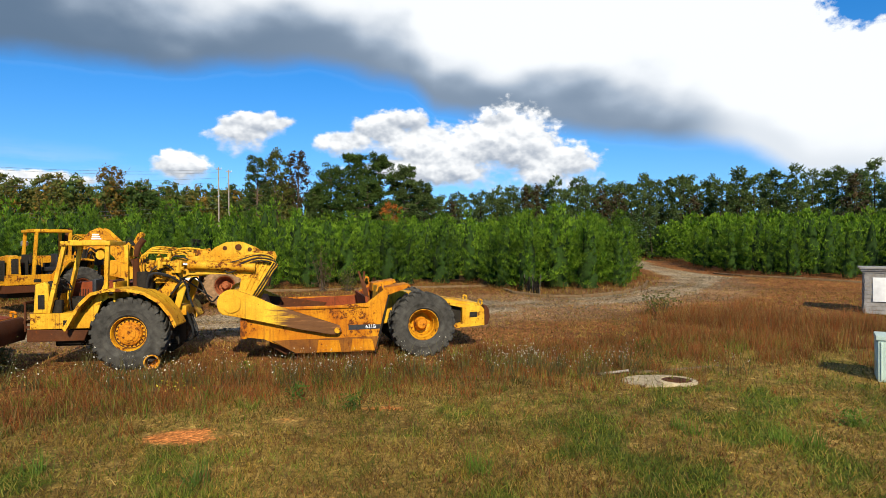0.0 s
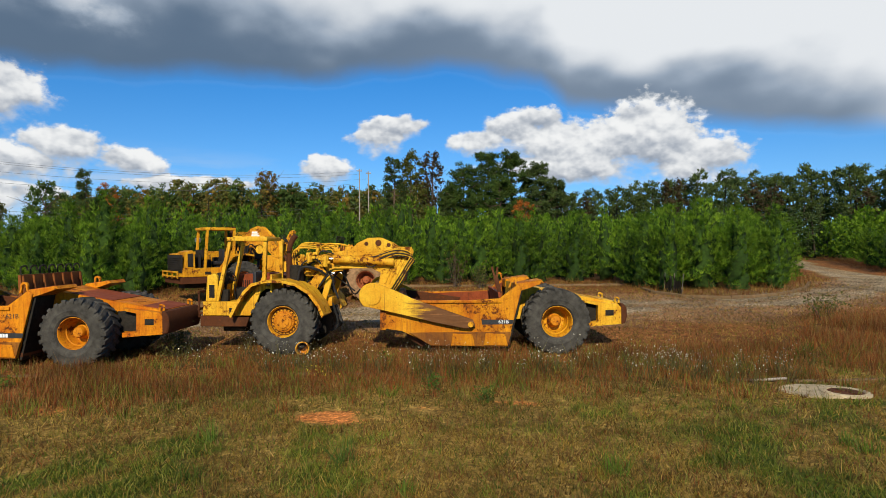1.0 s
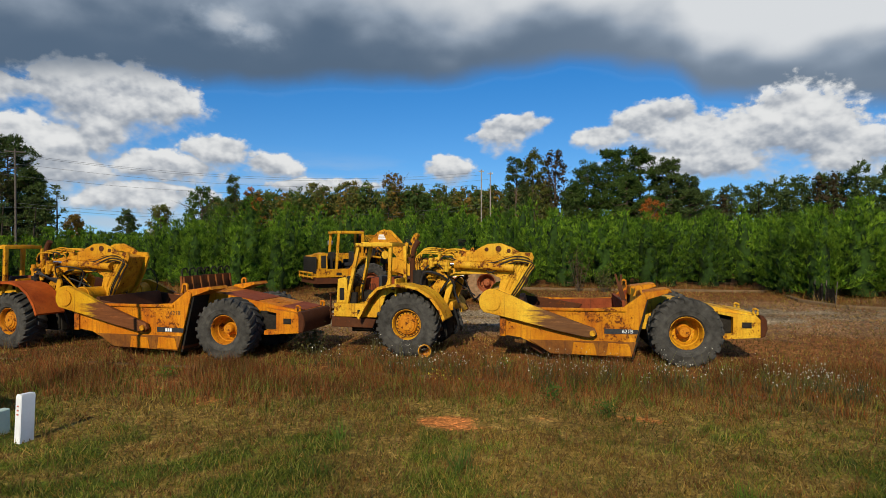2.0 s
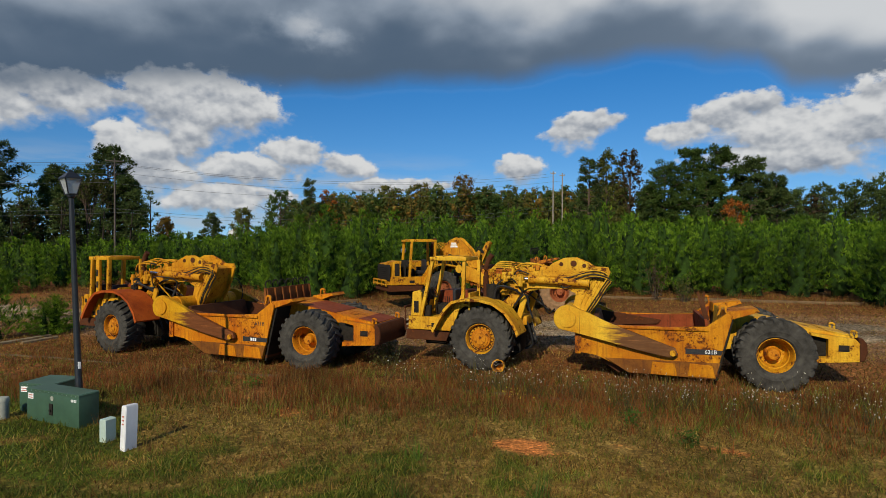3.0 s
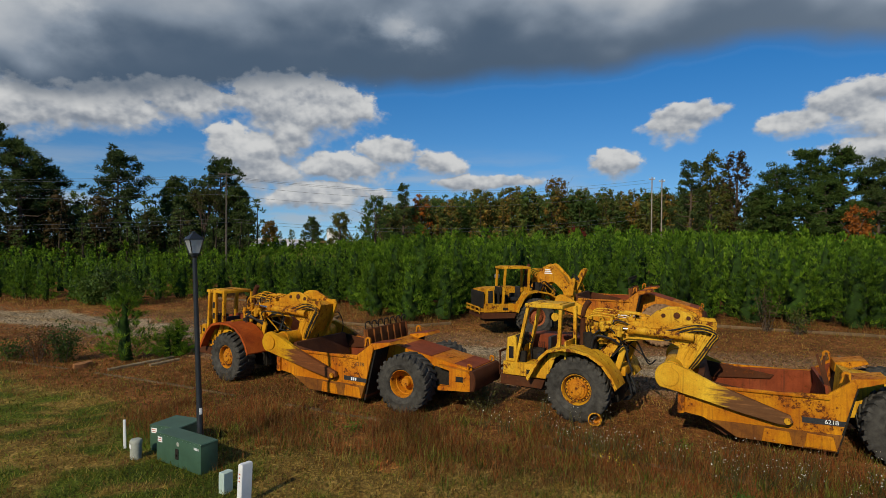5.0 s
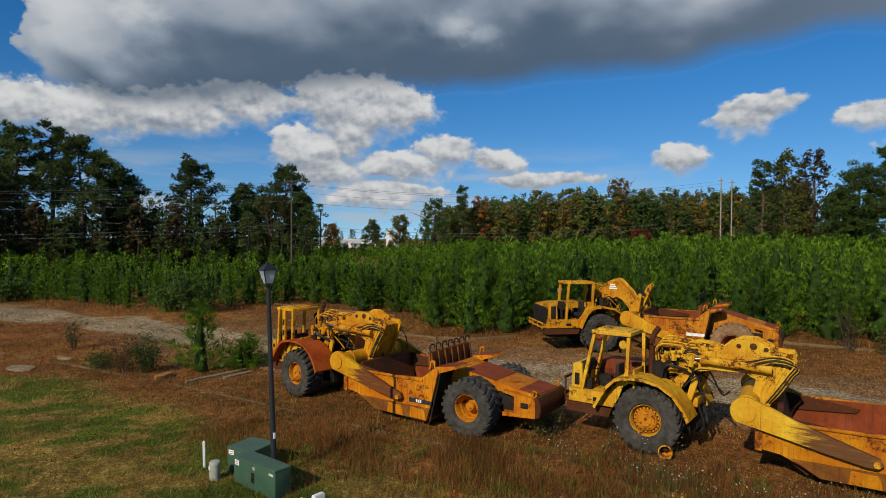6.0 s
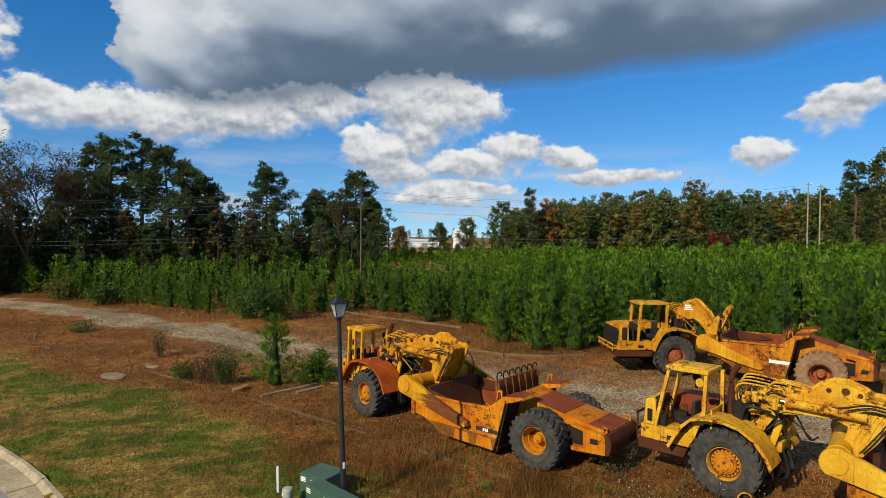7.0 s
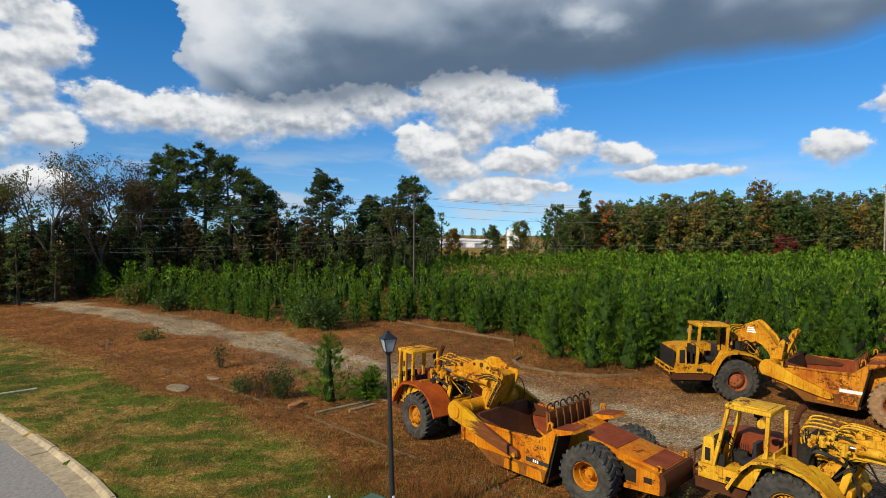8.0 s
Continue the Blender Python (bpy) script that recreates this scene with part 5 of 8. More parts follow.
    box(bm, -3.4, -1.3, -1.48, 1.48, 0.22 + low + z, 0.32 + low + z, 0.01)
    prism(bm, [(-3.55, 0.20 + low + z), (-3.3, 0.20 + low + z), (-3.3, 0.32 + low + z)], -1.5, 1.5)
    add("bowl_floor", bm, RUST, B)
    for side in (-1, 1):
        bm = bmesh.new()
        prism(bm, [(-4.1, 0.80 + z), (-3.3, 0.34 + low + z), (-1.5, 0.34 + low + z), (-1.12, 1.90 + z), (-1.62, 1.615 + z), (-4.08, 1.53 + z)], *((-1.48, -1.468) if side < 0 else (1.42, 1.48)))
        add("bowl_lining", bm, PRIMER, B, "red-brown bowl inside")
    bm = bmesh.new()
    prism(bm, [(-4.42, 1.75 + z), (-4.15, 0.55 + z), (-3.75, 0.28 + z), (-3.6, 0.34 + z), (-4.0, 0.7 + z), (-4.28, 1.75 + z)], -1.3, 1.3, 0.015)
    for y in (-1.4, 1.36):
        prism(bm, [(-4.4, 1.7 + z), (-4.2, 1.2 + z), (-2.6, 1.3 + z), (-2.5, 1.42 + z)], y, y + 0.06, 0.01)
    add("apron", bm, RUST, B, "dark rusty curved front apron")
    # ejector: ribbed tailgate leaning back, with bent rods along its top
    lean_top = 1.78 if bowl_paint is BOWL_YELLOW else 2.38 if not raised else 2.12
    lean = [(-1.75, 0.42 + z), (-1.55, 1.4 + z), (-1.62, lean_top + z), (-1.54, lean_top + z), (-1.46, 1.4 + z), (-1.66, 0.42 + z)]
    bm = bmesh.new()
    prism(bm, lean, -1.22, 1.22, 0.01)
    e_ = add("ejector", bm, EJECT if bowl_paint is not BOWL_YELLOW else PRIMER, B, "ribbed rusty ejector plate")
    for k in range(7):
        bm = bmesh.new()
        y = -1.15 + 0.38 * k
        prism(bm, [(-1.47, 1.4 + z), (-1.55, lean_top - 0.02 + z), (-1.49, lean_top - 0.02 + z), (-1.38, 1.4 + z)], y - 0.025, y + 0.025, 0.008)
        add("ejector_rib", bm, EJECT, B, par=e_)
    if bowl_paint is not BOWL_YELLOW:
        for k in range(7):
            bm = bmesh.new()
            y = -1.1 + 0.35 * k
            tube(bm, [(-1.6, y, 2.30 + z), (-1.62, y, 2.55 + z), (-1.60, y + 0.16, 2.60 + z), (-1.58, y + 0.2, 2.48 + z)], 0.022)
            add("spill_rod", bm, DARK, B, "bent black rod", par=e_)
    else:
        for y in (-1.12, ):
            bm = bmesh.new()
            prism(bm, [(-1.52, 1.45 + z), (-1.40, 1.45 + z), (-1.60, 2.22 + z), (-1.58, 2.48 + z), (-1.63, 2.48 + z), (-1.66, 2.24 + z), (-1.74, 2.50 + z), (-1.79, 2.48 + z), (-1.70, 2.15 + z)], y, y + 0.05)
            add("ejector_horn", bm, RUST, B, "rusty upright", par=e_)
    # corner platforms over the rear wheels and lifting eyes
    for side in (-1, 1):
        bm = bmesh.new()
        ya, yb = (-1.52, -0.72) if side < 0 else (0.72, 1.52)
        prism(bm, [(-1.14, 1.78 + z), (-1.12, 2.02 + z), (-0.42, 2.12 + z), (-0.36, 2.04 + z), (-0.75, 1.92 + z)], ya, yb, 0.015)
        pl = add("corner_platform", bm, bowl_paint, B)
        bm = bmesh.new()
        prism(bm, [(-1.10, 2.024 + z), (-1.10, 2.034 + z), (-0.42, 2.134 + z), (-0.42, 2.124 + z)], ya + 0.03, yb - 0.03)
        add("platform_top", bm, PRIMER if bowl_paint is not BOWL_YELLOW else bowl_paint, B, par=pl)
        bm = bmesh.new()
        eye = [(-1.22 + 0.10 * math.cos(radians(a)), 2.12 + z + 0.10 * math.sin(radians(a))) for a in range(-30, 211, 24)]
        hole = [(-1.22 + 0.045 * math.cos(radians(a)), 2.12 + z + 0.045 * math.sin(radians(a))) for a in range(-30, 211, 24)]
        prism(bm, [(-1.08, 1.92 + z)] + eye + [(-1.36, 1.92 + z), (-1.30, 1.95 + z)] + hole[::-1] + [(-1.14, 1.95 + z)], side * 1.50 - 0.03, side * 1.50 + 0.03)
        add("lifting_eye", bm, bowl_paint, B)
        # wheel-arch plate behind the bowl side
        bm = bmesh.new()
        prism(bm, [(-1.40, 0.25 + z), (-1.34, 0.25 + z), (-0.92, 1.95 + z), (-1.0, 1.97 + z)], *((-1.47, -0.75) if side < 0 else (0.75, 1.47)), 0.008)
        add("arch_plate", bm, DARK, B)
    rear_paint = paint if bowl_paint is BOWL_YELLOW else bowl_paint
    # push frame: wedge between the wheels down to the push block
    bm = bmesh.new()
    prism(bm, [(-1.2, 0.9 + z), (-1.1, 1.99 + z), (-0.75, 1.90 + z), (1.95, 1.42 + z * 0.5), (1.95, 0.80), (1.05, 0.72), (0.55, 1.10), (-0.6, 1.05)], -0.74, 0.74, 0.02)
    f_ = add("push_frame", bm, rear_paint, B, "sloping rear push frame")
    bm = bmesh.new()
    prism(bm, [(-0.60, 1.877 + 0.972 * z), (-0.60, 1.889 + 0.972 * z), (0.55, 1.685 + 0.759 * z), (0.55, 1.673 + 0.759 * z)], -0.70, 0.70)
    add("deck_plate", bm, PRIMER if bowl_paint is not BOWL_YELLOW else rear_paint, B, "red primer deck plate", par=f_)
    bm = bmesh.new()
    prism(bm, [(1.35, 1.531 + 0.611 * z), (1.35, 1.543 + 0.611 * z), (1.93, 1.440 + 0.504 * z), (1.93, 1.428 + 0.504 * z)], -0.70, 0.70)
    add("deck_plate", bm, PRIMER if bowl_paint is not BOWL_YELLOW else rear_paint, B, par=f_)
    for side in (-1, 1):
        bm = bmesh.new()
        ya, yb = (-0.95, -0.74) if side < 0 else (0.74, 0.95)
        prism(bm, [(0.92, 0.74), (0.92, 0.86), (1.30, 0.90), (1.30, 1.36 + z * 0.5), (0.92, 1.44 + z * 0.5), (0.92, 1.50 + z * 0.5), (1.9, 1.38 + z * 0.5), (1.98, 1.28 + z * 0.5), (1.98, 0.82)], ya, yb)
        add("tail_side", bm, rear_paint, B, par=f_)
        # thin black panel paints in the shade of the hollow behind the wheel
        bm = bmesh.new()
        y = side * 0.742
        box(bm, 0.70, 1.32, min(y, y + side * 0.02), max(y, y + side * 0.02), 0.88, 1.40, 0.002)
        add("tail_recess", bm, DARK, B, "flat black panel for the shaded hollow behind the rear wheel", par=f_)
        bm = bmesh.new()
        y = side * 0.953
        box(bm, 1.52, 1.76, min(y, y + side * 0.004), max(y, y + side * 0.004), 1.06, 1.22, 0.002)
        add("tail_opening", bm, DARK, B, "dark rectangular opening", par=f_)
        bm = bmesh.new()
        tube(bm, [(1.85, side * 0.8, 1.44 + z * 0.5), (1.85, side * 0.8, 1.56 + z * 0.5), (1.95, side * 0.8, 1.54 + z * 0.5), (1.95, side * 0.8, 1.40 + z * 0.5)], 0.03)
        add("tow_loop", bm, rear_paint, B, par=f_)
    bm = bmesh.new()
    prism(bm, [(1.96, 0.80), (2.10, 0.84), (2.16, 1.05), (2.14, 1.28), (2.05, 1.40), (1.96, 1.42)], -0.96, 0.96, 0.03)
    add("push_block", bm, RUST, B, "dark worn push block", par=f_)
    bm = bmesh.new()
    cyl(bm, (0, -0.9, 0.9), (0, 0.9, 0.9), 0.2, n=16)
    box(bm, -0.35, 0.35, -0.7, 0.7, 0.7, 1.2, 0.04)
    add("rear_axle", bm, DARK, B)
    return root


def hitch_from(rear_hub, deg):
    """The steering pivot on the ground, from the rear hub's outer cap."""
    a = radians(deg)
    return (rear_hub[0] - 1.30 * math.sin(a) - 7.05 * math.cos(a), rear_hub[1] + 1.30 * math.cos(a) - 7.05 * math.sin(a), 0.0)


def place(p):
    return (p[0], p[1], gz(p[0], p[1]) if len(p) < 3 or p[2] == 0.0 else p[2])


M1_HITCH = hitch_from((-2.195, 17.303), 19.5)
scraper("faded yellow scraper with rust-stained bowl, parked on dry grass", (*M1_HITCH[:2], 0.0), 14.0, 19.5, YELLOW, BOWL_YELLOW, FENDER_YELLOW, PRIMER, "", cab_style="open", spin=0.2, front=0.775, wheel_back=0.2, raise_front=0.11, raise_rear=0.07, track=1.05, fender_fit=0.9)
M2_HITCH = hitch_from((-13.515, 12.027), 16.0)
scraper("orange-yellow scraper with red fenders and rusty ejector, parked", (*M2_HITCH[:2], 0.02), 9.0, 16.0, PALE_YELLOW, ORANGE, FENDER_RED, PRIMER, "621B", cab_style="tall", spin=0.5, front=0.64, cab_shift=0.36, wheel_size=0.94, wheel_back=0.26, raise_front=0.10, raise_rear=0.08, fender_fit=0.9)
scraper("yellow scraper turned at its hitch, clay-dusted rear tyres", (-18.2, 25.2, 0.60), 59.0, 18.5, PALE_YELLOW, RUST_BOWL, PALE_YELLOW, PALE_YELLOW, "bars", rusty_rims=True, clay_rear=True, lift=0.35, raised=1.0, cab_style="glazed", spin=0.1, front=0.95, stretch=0.865)

# ---- trees ----
rng = np.random.RandomState(7)


def tufts(tips, dirs, needles, length, width, spread, r):
    """Brushes of thin needles that fan out from each tip: arrays of verts and faces."""
    k = len(tips)
    D = dirs / (np.linalg.norm(dirs, axis=1, keepdims=True) + 1e-9)
    D = np.repeat(D, needles, 0) + r.normal(0, spread, (k * needles, 3))
    D /= np.linalg.norm(D, axis=1, keepdims=True) + 1e-9
    S = np.cross(D, r.normal(0, 1, D.shape))
    S /= np.linalg.norm(S, axis=1, keepdims=True) + 1e-9
    L = length * r.uniform(0.7, 1.25, (k * needles, 1))
    W = width * r.uniform(0.7, 1.3, (k * needles, 1))
    end = np.repeat(tips, needles, 0) + D * L
    mid = np.repeat(tips, needles, 0) + D * L * 0.4 + S * W
    rim = np.stack([mid, end], 1).reshape(k, 2 * needles, 3)
    v = np.concatenate([np.asarray(tips)[:, None], rim], 1)
    m = 2 * needles + 1
    f = np.stack([np.zeros(needles, int), 1 + 2 * np.arange(needles), 2 + 2 * np.arange(needles)], 1)
    return v.reshape(-1, 3), (f[None] + m * np.arange(k)[:, None, None]).reshape(-1, 3)


def leaves(cent, size, r, squash=1.0):
    """Single small leaf-clump triangles at the centres."""
    a = r.normal(0, 1, (len(cent), 3))
    a /= np.linalg.norm(a, axis=1, keepdims=True)
    b = np.cross(a, r.normal(0, 1, a.shape))
    b /= np.linalg.norm(b, axis=1, keepdims=True)
    s = size * r.uniform(0.6, 1.4, (len(cent), 1))
    v = np.stack([cent - a * s * 0.5, cent + a * s * 0.4 + b * s * 0.3, cent + b * s * 0.9 * squash], 1).reshape(-1, 3)
    return v, np.arange(len(v)).reshape(-1, 3)


bm = bmesh.new()
bmesh.ops.create_icosphere(bm, subdivisions=1, radius=1.0)
ICO_V, ICO_F = np.array([v.co for v in bm.verts]), np.array([[v.index for v in f.verts] for f in bm.faces])
bm.free()


def lobes(cents, rads, n, size, r, core=0.6):
    """Ragged leaf masses: a small dented core, hidden by the leaves that stand out all over it."""
    cents, rads = np.asarray(cents), np.asarray(rads)
    k = len(cents)
    hull = (cents[:, None] + ICO_V[None] * rads[:, None] * core * r.uniform(0.4, 1.1, (k, 12, 1))).reshape(-1, 3)
    w = r.normal(0, 1, (k, n, 3))
    w /= np.linalg.norm(w, axis=2, keepdims=True)
    at = (cents[:, None] + w * rads[:, None] * r.uniform(0.4, 1.2, (k, n, 1))).reshape(-1, 3)
    lv, lf = leaves(at, size, r)
    f = (ICO_F[None] + 12 * np.arange(k)[:, None, None]).reshape(-1, 3)
    return np.concatenate([hull, lv]), np.concatenate([f, lf + len(hull)])


def stems_mesh(name, stems, material, n=6):
    """Tapered limbs: each (p0, p1, r0, r1)."""
    V, F = [], []
    for p0, p1, r0, r1 in stems:
        p0, p1 = Vector(p0), Vector(p1)
        q = (p1 - p0).to_track_quat("Z", "Y").to_matrix()
        base = len(V)
        for p, rr in ((p0, r0), (p1, r1)):
            for k in range(n):
                a = 2 * math.pi * k / n
                V.append(p + q @ Vector((rr * math.cos(a), rr * math.sin(a), 0)))
        for k in range(n):
            F.append((base + k, base + (k + 1) % n, base + n + (k + 1) % n, base + n + k))
    return blades_mesh(name, np.array([tuple(v) for v in V]), np.array(F), material)


def young_pine(h, r, detail=1.0, needles=11, width=0.019):
    """A bushy young pine: whorls of upswept branches with needle tufts and bright leading shoots."""
    tips, dirs, stems = [], [], [((0, 0, -0.1), (r.normal(0, 0.04), r.normal(0, 0.04), h * 0.9), 0.009 * h, 0.006)]
    z = 0.05 * h
    while z < h * 0.97:
        u = z / h
        reach = h * (0.335 * (1 - u) ** 0.66 + 0.025) * r.uniform(0.72, 1.25)
        if u < 0.12:
            reach *= 0.85
        k = max(int((7 if u < 0.8 else 5) * min(detail, 1.0) + 0.5), 3)
        a0 = r.uniform(0, 6.28)
        for j in range(k):
            a = a0 + 6.283 * j / k + r.normal(0, 0.2)
            lift = radians(18 + 45 * u) + r.normal(0, 0.1)
            d = np.array([math.cos(a) * math.cos(lift), math.sin(a) * math.cos(lift), math.sin(lift)])
            ln = reach * r.uniform(0.75, 1.15)
            m = max(int(ln / (0.165 / detail)), 2)
            if detail >= 1:
                stems.append(((0, 0, z), tuple(np.array([0, 0, z]) + d * ln * 0.4), 0.009, 0.004))
            for q in range(m):
                f = 0.30 + 0.70 * (q + 1) / m
                p = np.array([0, 0, z]) + d * ln * f + r.normal(0, 0.05, 3)
                p[2] += 0.10 * f * f * ln
                tips.append(p)
                dirs.append(d * 0.5 + np.array([0, 0, 0.9]) + r.normal(0, 0.2, 3))
        z += (0.29 + 0.05 * h * 0.2) / min(detail, 1.0) ** 0.5 * r.uniform(0.8, 1.2)
    for q in range(int(6 * detail) + 2):
        tips.append(np.array([r.normal(0, 0.03), r.normal(0, 0.03), h * (0.80 + 0.2 * q / (6 * detail + 1))]))
        dirs.append(np.array([r.normal(0, 0.2), r.normal(0, 0.2), 1.0]))
    v, f = tufts(np.array(tips), np.array(dirs), needles, 0.28 / detail ** 0.4, width / detail ** 0.5, 0.36, r)
    return v, f, stems


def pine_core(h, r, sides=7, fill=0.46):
    """The thick inside of a young pine: a ragged cone of older needles, darkened for inner shade, well within its
    brushes.
    """
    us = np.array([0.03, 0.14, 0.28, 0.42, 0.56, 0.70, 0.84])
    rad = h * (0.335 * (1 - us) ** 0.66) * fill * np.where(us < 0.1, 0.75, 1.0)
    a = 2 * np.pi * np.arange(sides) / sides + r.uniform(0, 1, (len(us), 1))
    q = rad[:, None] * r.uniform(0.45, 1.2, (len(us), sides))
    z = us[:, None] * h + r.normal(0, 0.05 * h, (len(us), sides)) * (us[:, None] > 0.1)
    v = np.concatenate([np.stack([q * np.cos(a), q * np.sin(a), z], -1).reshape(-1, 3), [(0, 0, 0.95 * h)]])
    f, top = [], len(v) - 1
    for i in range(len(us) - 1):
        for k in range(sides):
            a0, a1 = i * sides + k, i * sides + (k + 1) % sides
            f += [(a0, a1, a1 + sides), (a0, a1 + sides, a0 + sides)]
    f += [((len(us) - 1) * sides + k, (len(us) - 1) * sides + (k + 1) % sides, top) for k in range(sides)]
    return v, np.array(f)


PINES = []
for i, (h, fine_) in enumerate(((5.6, 1.0), (5.0, 1.0), (4.4, 1.0), (6.2, 1.0), (3.6, 1.0), (5.3, 1.0), (2.4, 1.7))):
    v, f, st = young_pine(h, np.random.RandomState(20 + i), fine_)
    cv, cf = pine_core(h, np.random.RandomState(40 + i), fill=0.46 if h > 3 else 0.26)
    PINES.append((h, blades_mesh("pine_crown", v, f, PINE_YOUNG), stems_mesh("pine_trunk", st, BARK_DARK, 3), blades_mesh("pine_core", cv, cf, PINE_INNER_SHADE)))


def plant_pine(x, y, h, r, label="bushy young pine with bright green needles", group="young pines at the plantation's edge", wide=1.0):
    k = int(np.argmin([abs(p[0] - h) + r.uniform(0, 0.8) for p in PINES]))
    sc = h / PINES[k][0]
    root = thing("young_pine_tree", label, "tree", pose(x, y, gz(x, y) - 0.05, r.uniform(-3, 3), r.uniform(-3, 3), r.uniform(0, 360)) @ Matrix.Diagonal((sc * r.uniform(1.05, 1.35) * wide,) * 2 + (sc, 1)), group)
    part("trunk", PINES[k][2], None, root)
    crown = part("crown", PINES[k][1], None, root)
    part("inner_needles", PINES[k][3], None, crown, "older needles, darkened for the shade inside the crown")


# the plantation's edge, as seen from the lot
EDGE = [(-120, -22), (-100, -13.5), (-86, -7.0), (-72, -1.0), (-60.6, 4.2), (-50, 9.9), (-44, 14.2), (-45, 20.6), (-38, 22.8), (-33.5, 24.4), (-28.8, 21.6), (-27.2, 20.4), (-25.2, 21.3), (-24.0, 22.6), (-23.4, 26.0),
        (-18.5, 32.4), (-11.5, 34.8), (-1.2, 38.2), (0.9, 35.8), (1.8, 33.6), (3.2, 32.8), (5.6, 34.4), (8.0, 38.2), (9.4, 42.5), (10.8, 52), (11.8, 68), (13, 90), (15, 120)]
EDGE_EAST = [(60, 36), (44, 40), (36, 41), (27, 44.4), (22.4, 47), (20.2, 50), (20.6, 56), (22, 66), (25, 86), (27, 120)]


def inside(x, y):
    """Whether a point is planted: beyond the edge, west or east of the track."""
    poly = EDGE + [(15, 200), (-200, 160), (-200, -20)]
    poly2 = EDGE_EAST + [(27, 200), (140, 160), (110, 30)]
    res = np.zeros(x.shape, bool)
    for P in (poly, poly2):
        c_ = np.zeros(x.shape, bool)
        for (ax, ay), (bx, by) in zip(P, P[1:] + P[:1]):
            if ay == by:
                continue
            cross = ((ay > y) != (by > y)) & (x < (bx - ax) * (y - ay) / (by - ay) + ax)
            c_ ^= cross
        res |= c_
    return res


rows_u, rows_s = np.meshgrid(np.arange(-130, 120, 2.1), np.arange(-30, 112, 2.5))
pu = rows_u.ravel() + rng.normal(0, 0.35, rows_u.size)
ps = rows_s.ravel() + rng.normal(0, 0.35, rows_u.size)
px_, py_ = AX * pu - AY * ps, AY * pu + AX * ps
keep = inside(px_, py_) & (np.hypot(px_, py_) < 118)
az_ = np.degrees(np.arctan2(-px_, py_))
keep &= (az_ > -40) & (az_ < 108)
px_, py_ = px_[keep], py_[keep]
de = np.minimum(dist_to(EDGE, px_, py_), dist_to(EDGE_EAST, px_, py_))
hgt = 4.3 + 0.9 * wobble(px_, py_, 0.12, 31) + rng.normal(0, 0.4, len(px_)) - 1.3 * smooth(-42, -56, px_) + 0.5 * smooth(-16, 4, px_)
hgt = np.clip(np.where(de < 1.5, hgt * 0.86, hgt), 2.2, 6.6)
dcam = np.hypot(px_, py_)
order = np.argsort(de + 0.06 * dcam)
near = order[:92]
near = near[dcam[near] < 85]
for i in near:
    plant_pine(px_[i], py_[i], hgt[i], rng)
# the trees behind the edge, seen only by their tops
NEEDLES = 5
proto = [young_pine(5.0, np.random.RandomState(60 + i), 0.62, NEEDLES, 0.046)[0].reshape(-1, 2 * NEEDLES + 1, 3) for i in range(5)]
tops = [young_pine(5.0, np.random.RandomState(80 + i), 0.34, NEEDLES, 0.088)[0].reshape(-1, 2 * NEEDLES + 1, 3) for i in range(5)]
rest = np.setdiff1d(np.arange(len(px_)), near)
V, CV, CF = [], [], []
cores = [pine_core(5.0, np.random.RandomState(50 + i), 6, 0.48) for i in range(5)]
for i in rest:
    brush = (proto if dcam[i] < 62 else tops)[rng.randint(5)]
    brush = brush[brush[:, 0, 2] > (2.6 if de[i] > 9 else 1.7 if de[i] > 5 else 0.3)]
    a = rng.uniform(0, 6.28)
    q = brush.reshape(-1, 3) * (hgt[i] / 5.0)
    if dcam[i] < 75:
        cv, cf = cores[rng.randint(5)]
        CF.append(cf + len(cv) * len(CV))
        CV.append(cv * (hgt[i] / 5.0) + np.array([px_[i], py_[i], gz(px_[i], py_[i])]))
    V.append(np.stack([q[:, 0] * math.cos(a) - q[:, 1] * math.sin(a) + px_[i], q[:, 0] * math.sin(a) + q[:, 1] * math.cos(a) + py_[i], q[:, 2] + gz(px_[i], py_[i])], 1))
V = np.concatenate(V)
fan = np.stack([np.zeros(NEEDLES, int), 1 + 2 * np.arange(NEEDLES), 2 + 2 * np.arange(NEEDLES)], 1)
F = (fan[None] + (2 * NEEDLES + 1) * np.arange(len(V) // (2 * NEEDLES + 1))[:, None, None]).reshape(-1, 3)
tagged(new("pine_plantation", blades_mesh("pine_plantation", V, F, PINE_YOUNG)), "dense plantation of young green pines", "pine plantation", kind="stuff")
tagged(new("pine_interior", blades_mesh("pine_interior", np.concatenate(CV), np.concatenate(CF), PINE_INNER_SHADE)), "older needles inside the plantation's pines, darkened for their shade", "pine plantation", kind="stuff")


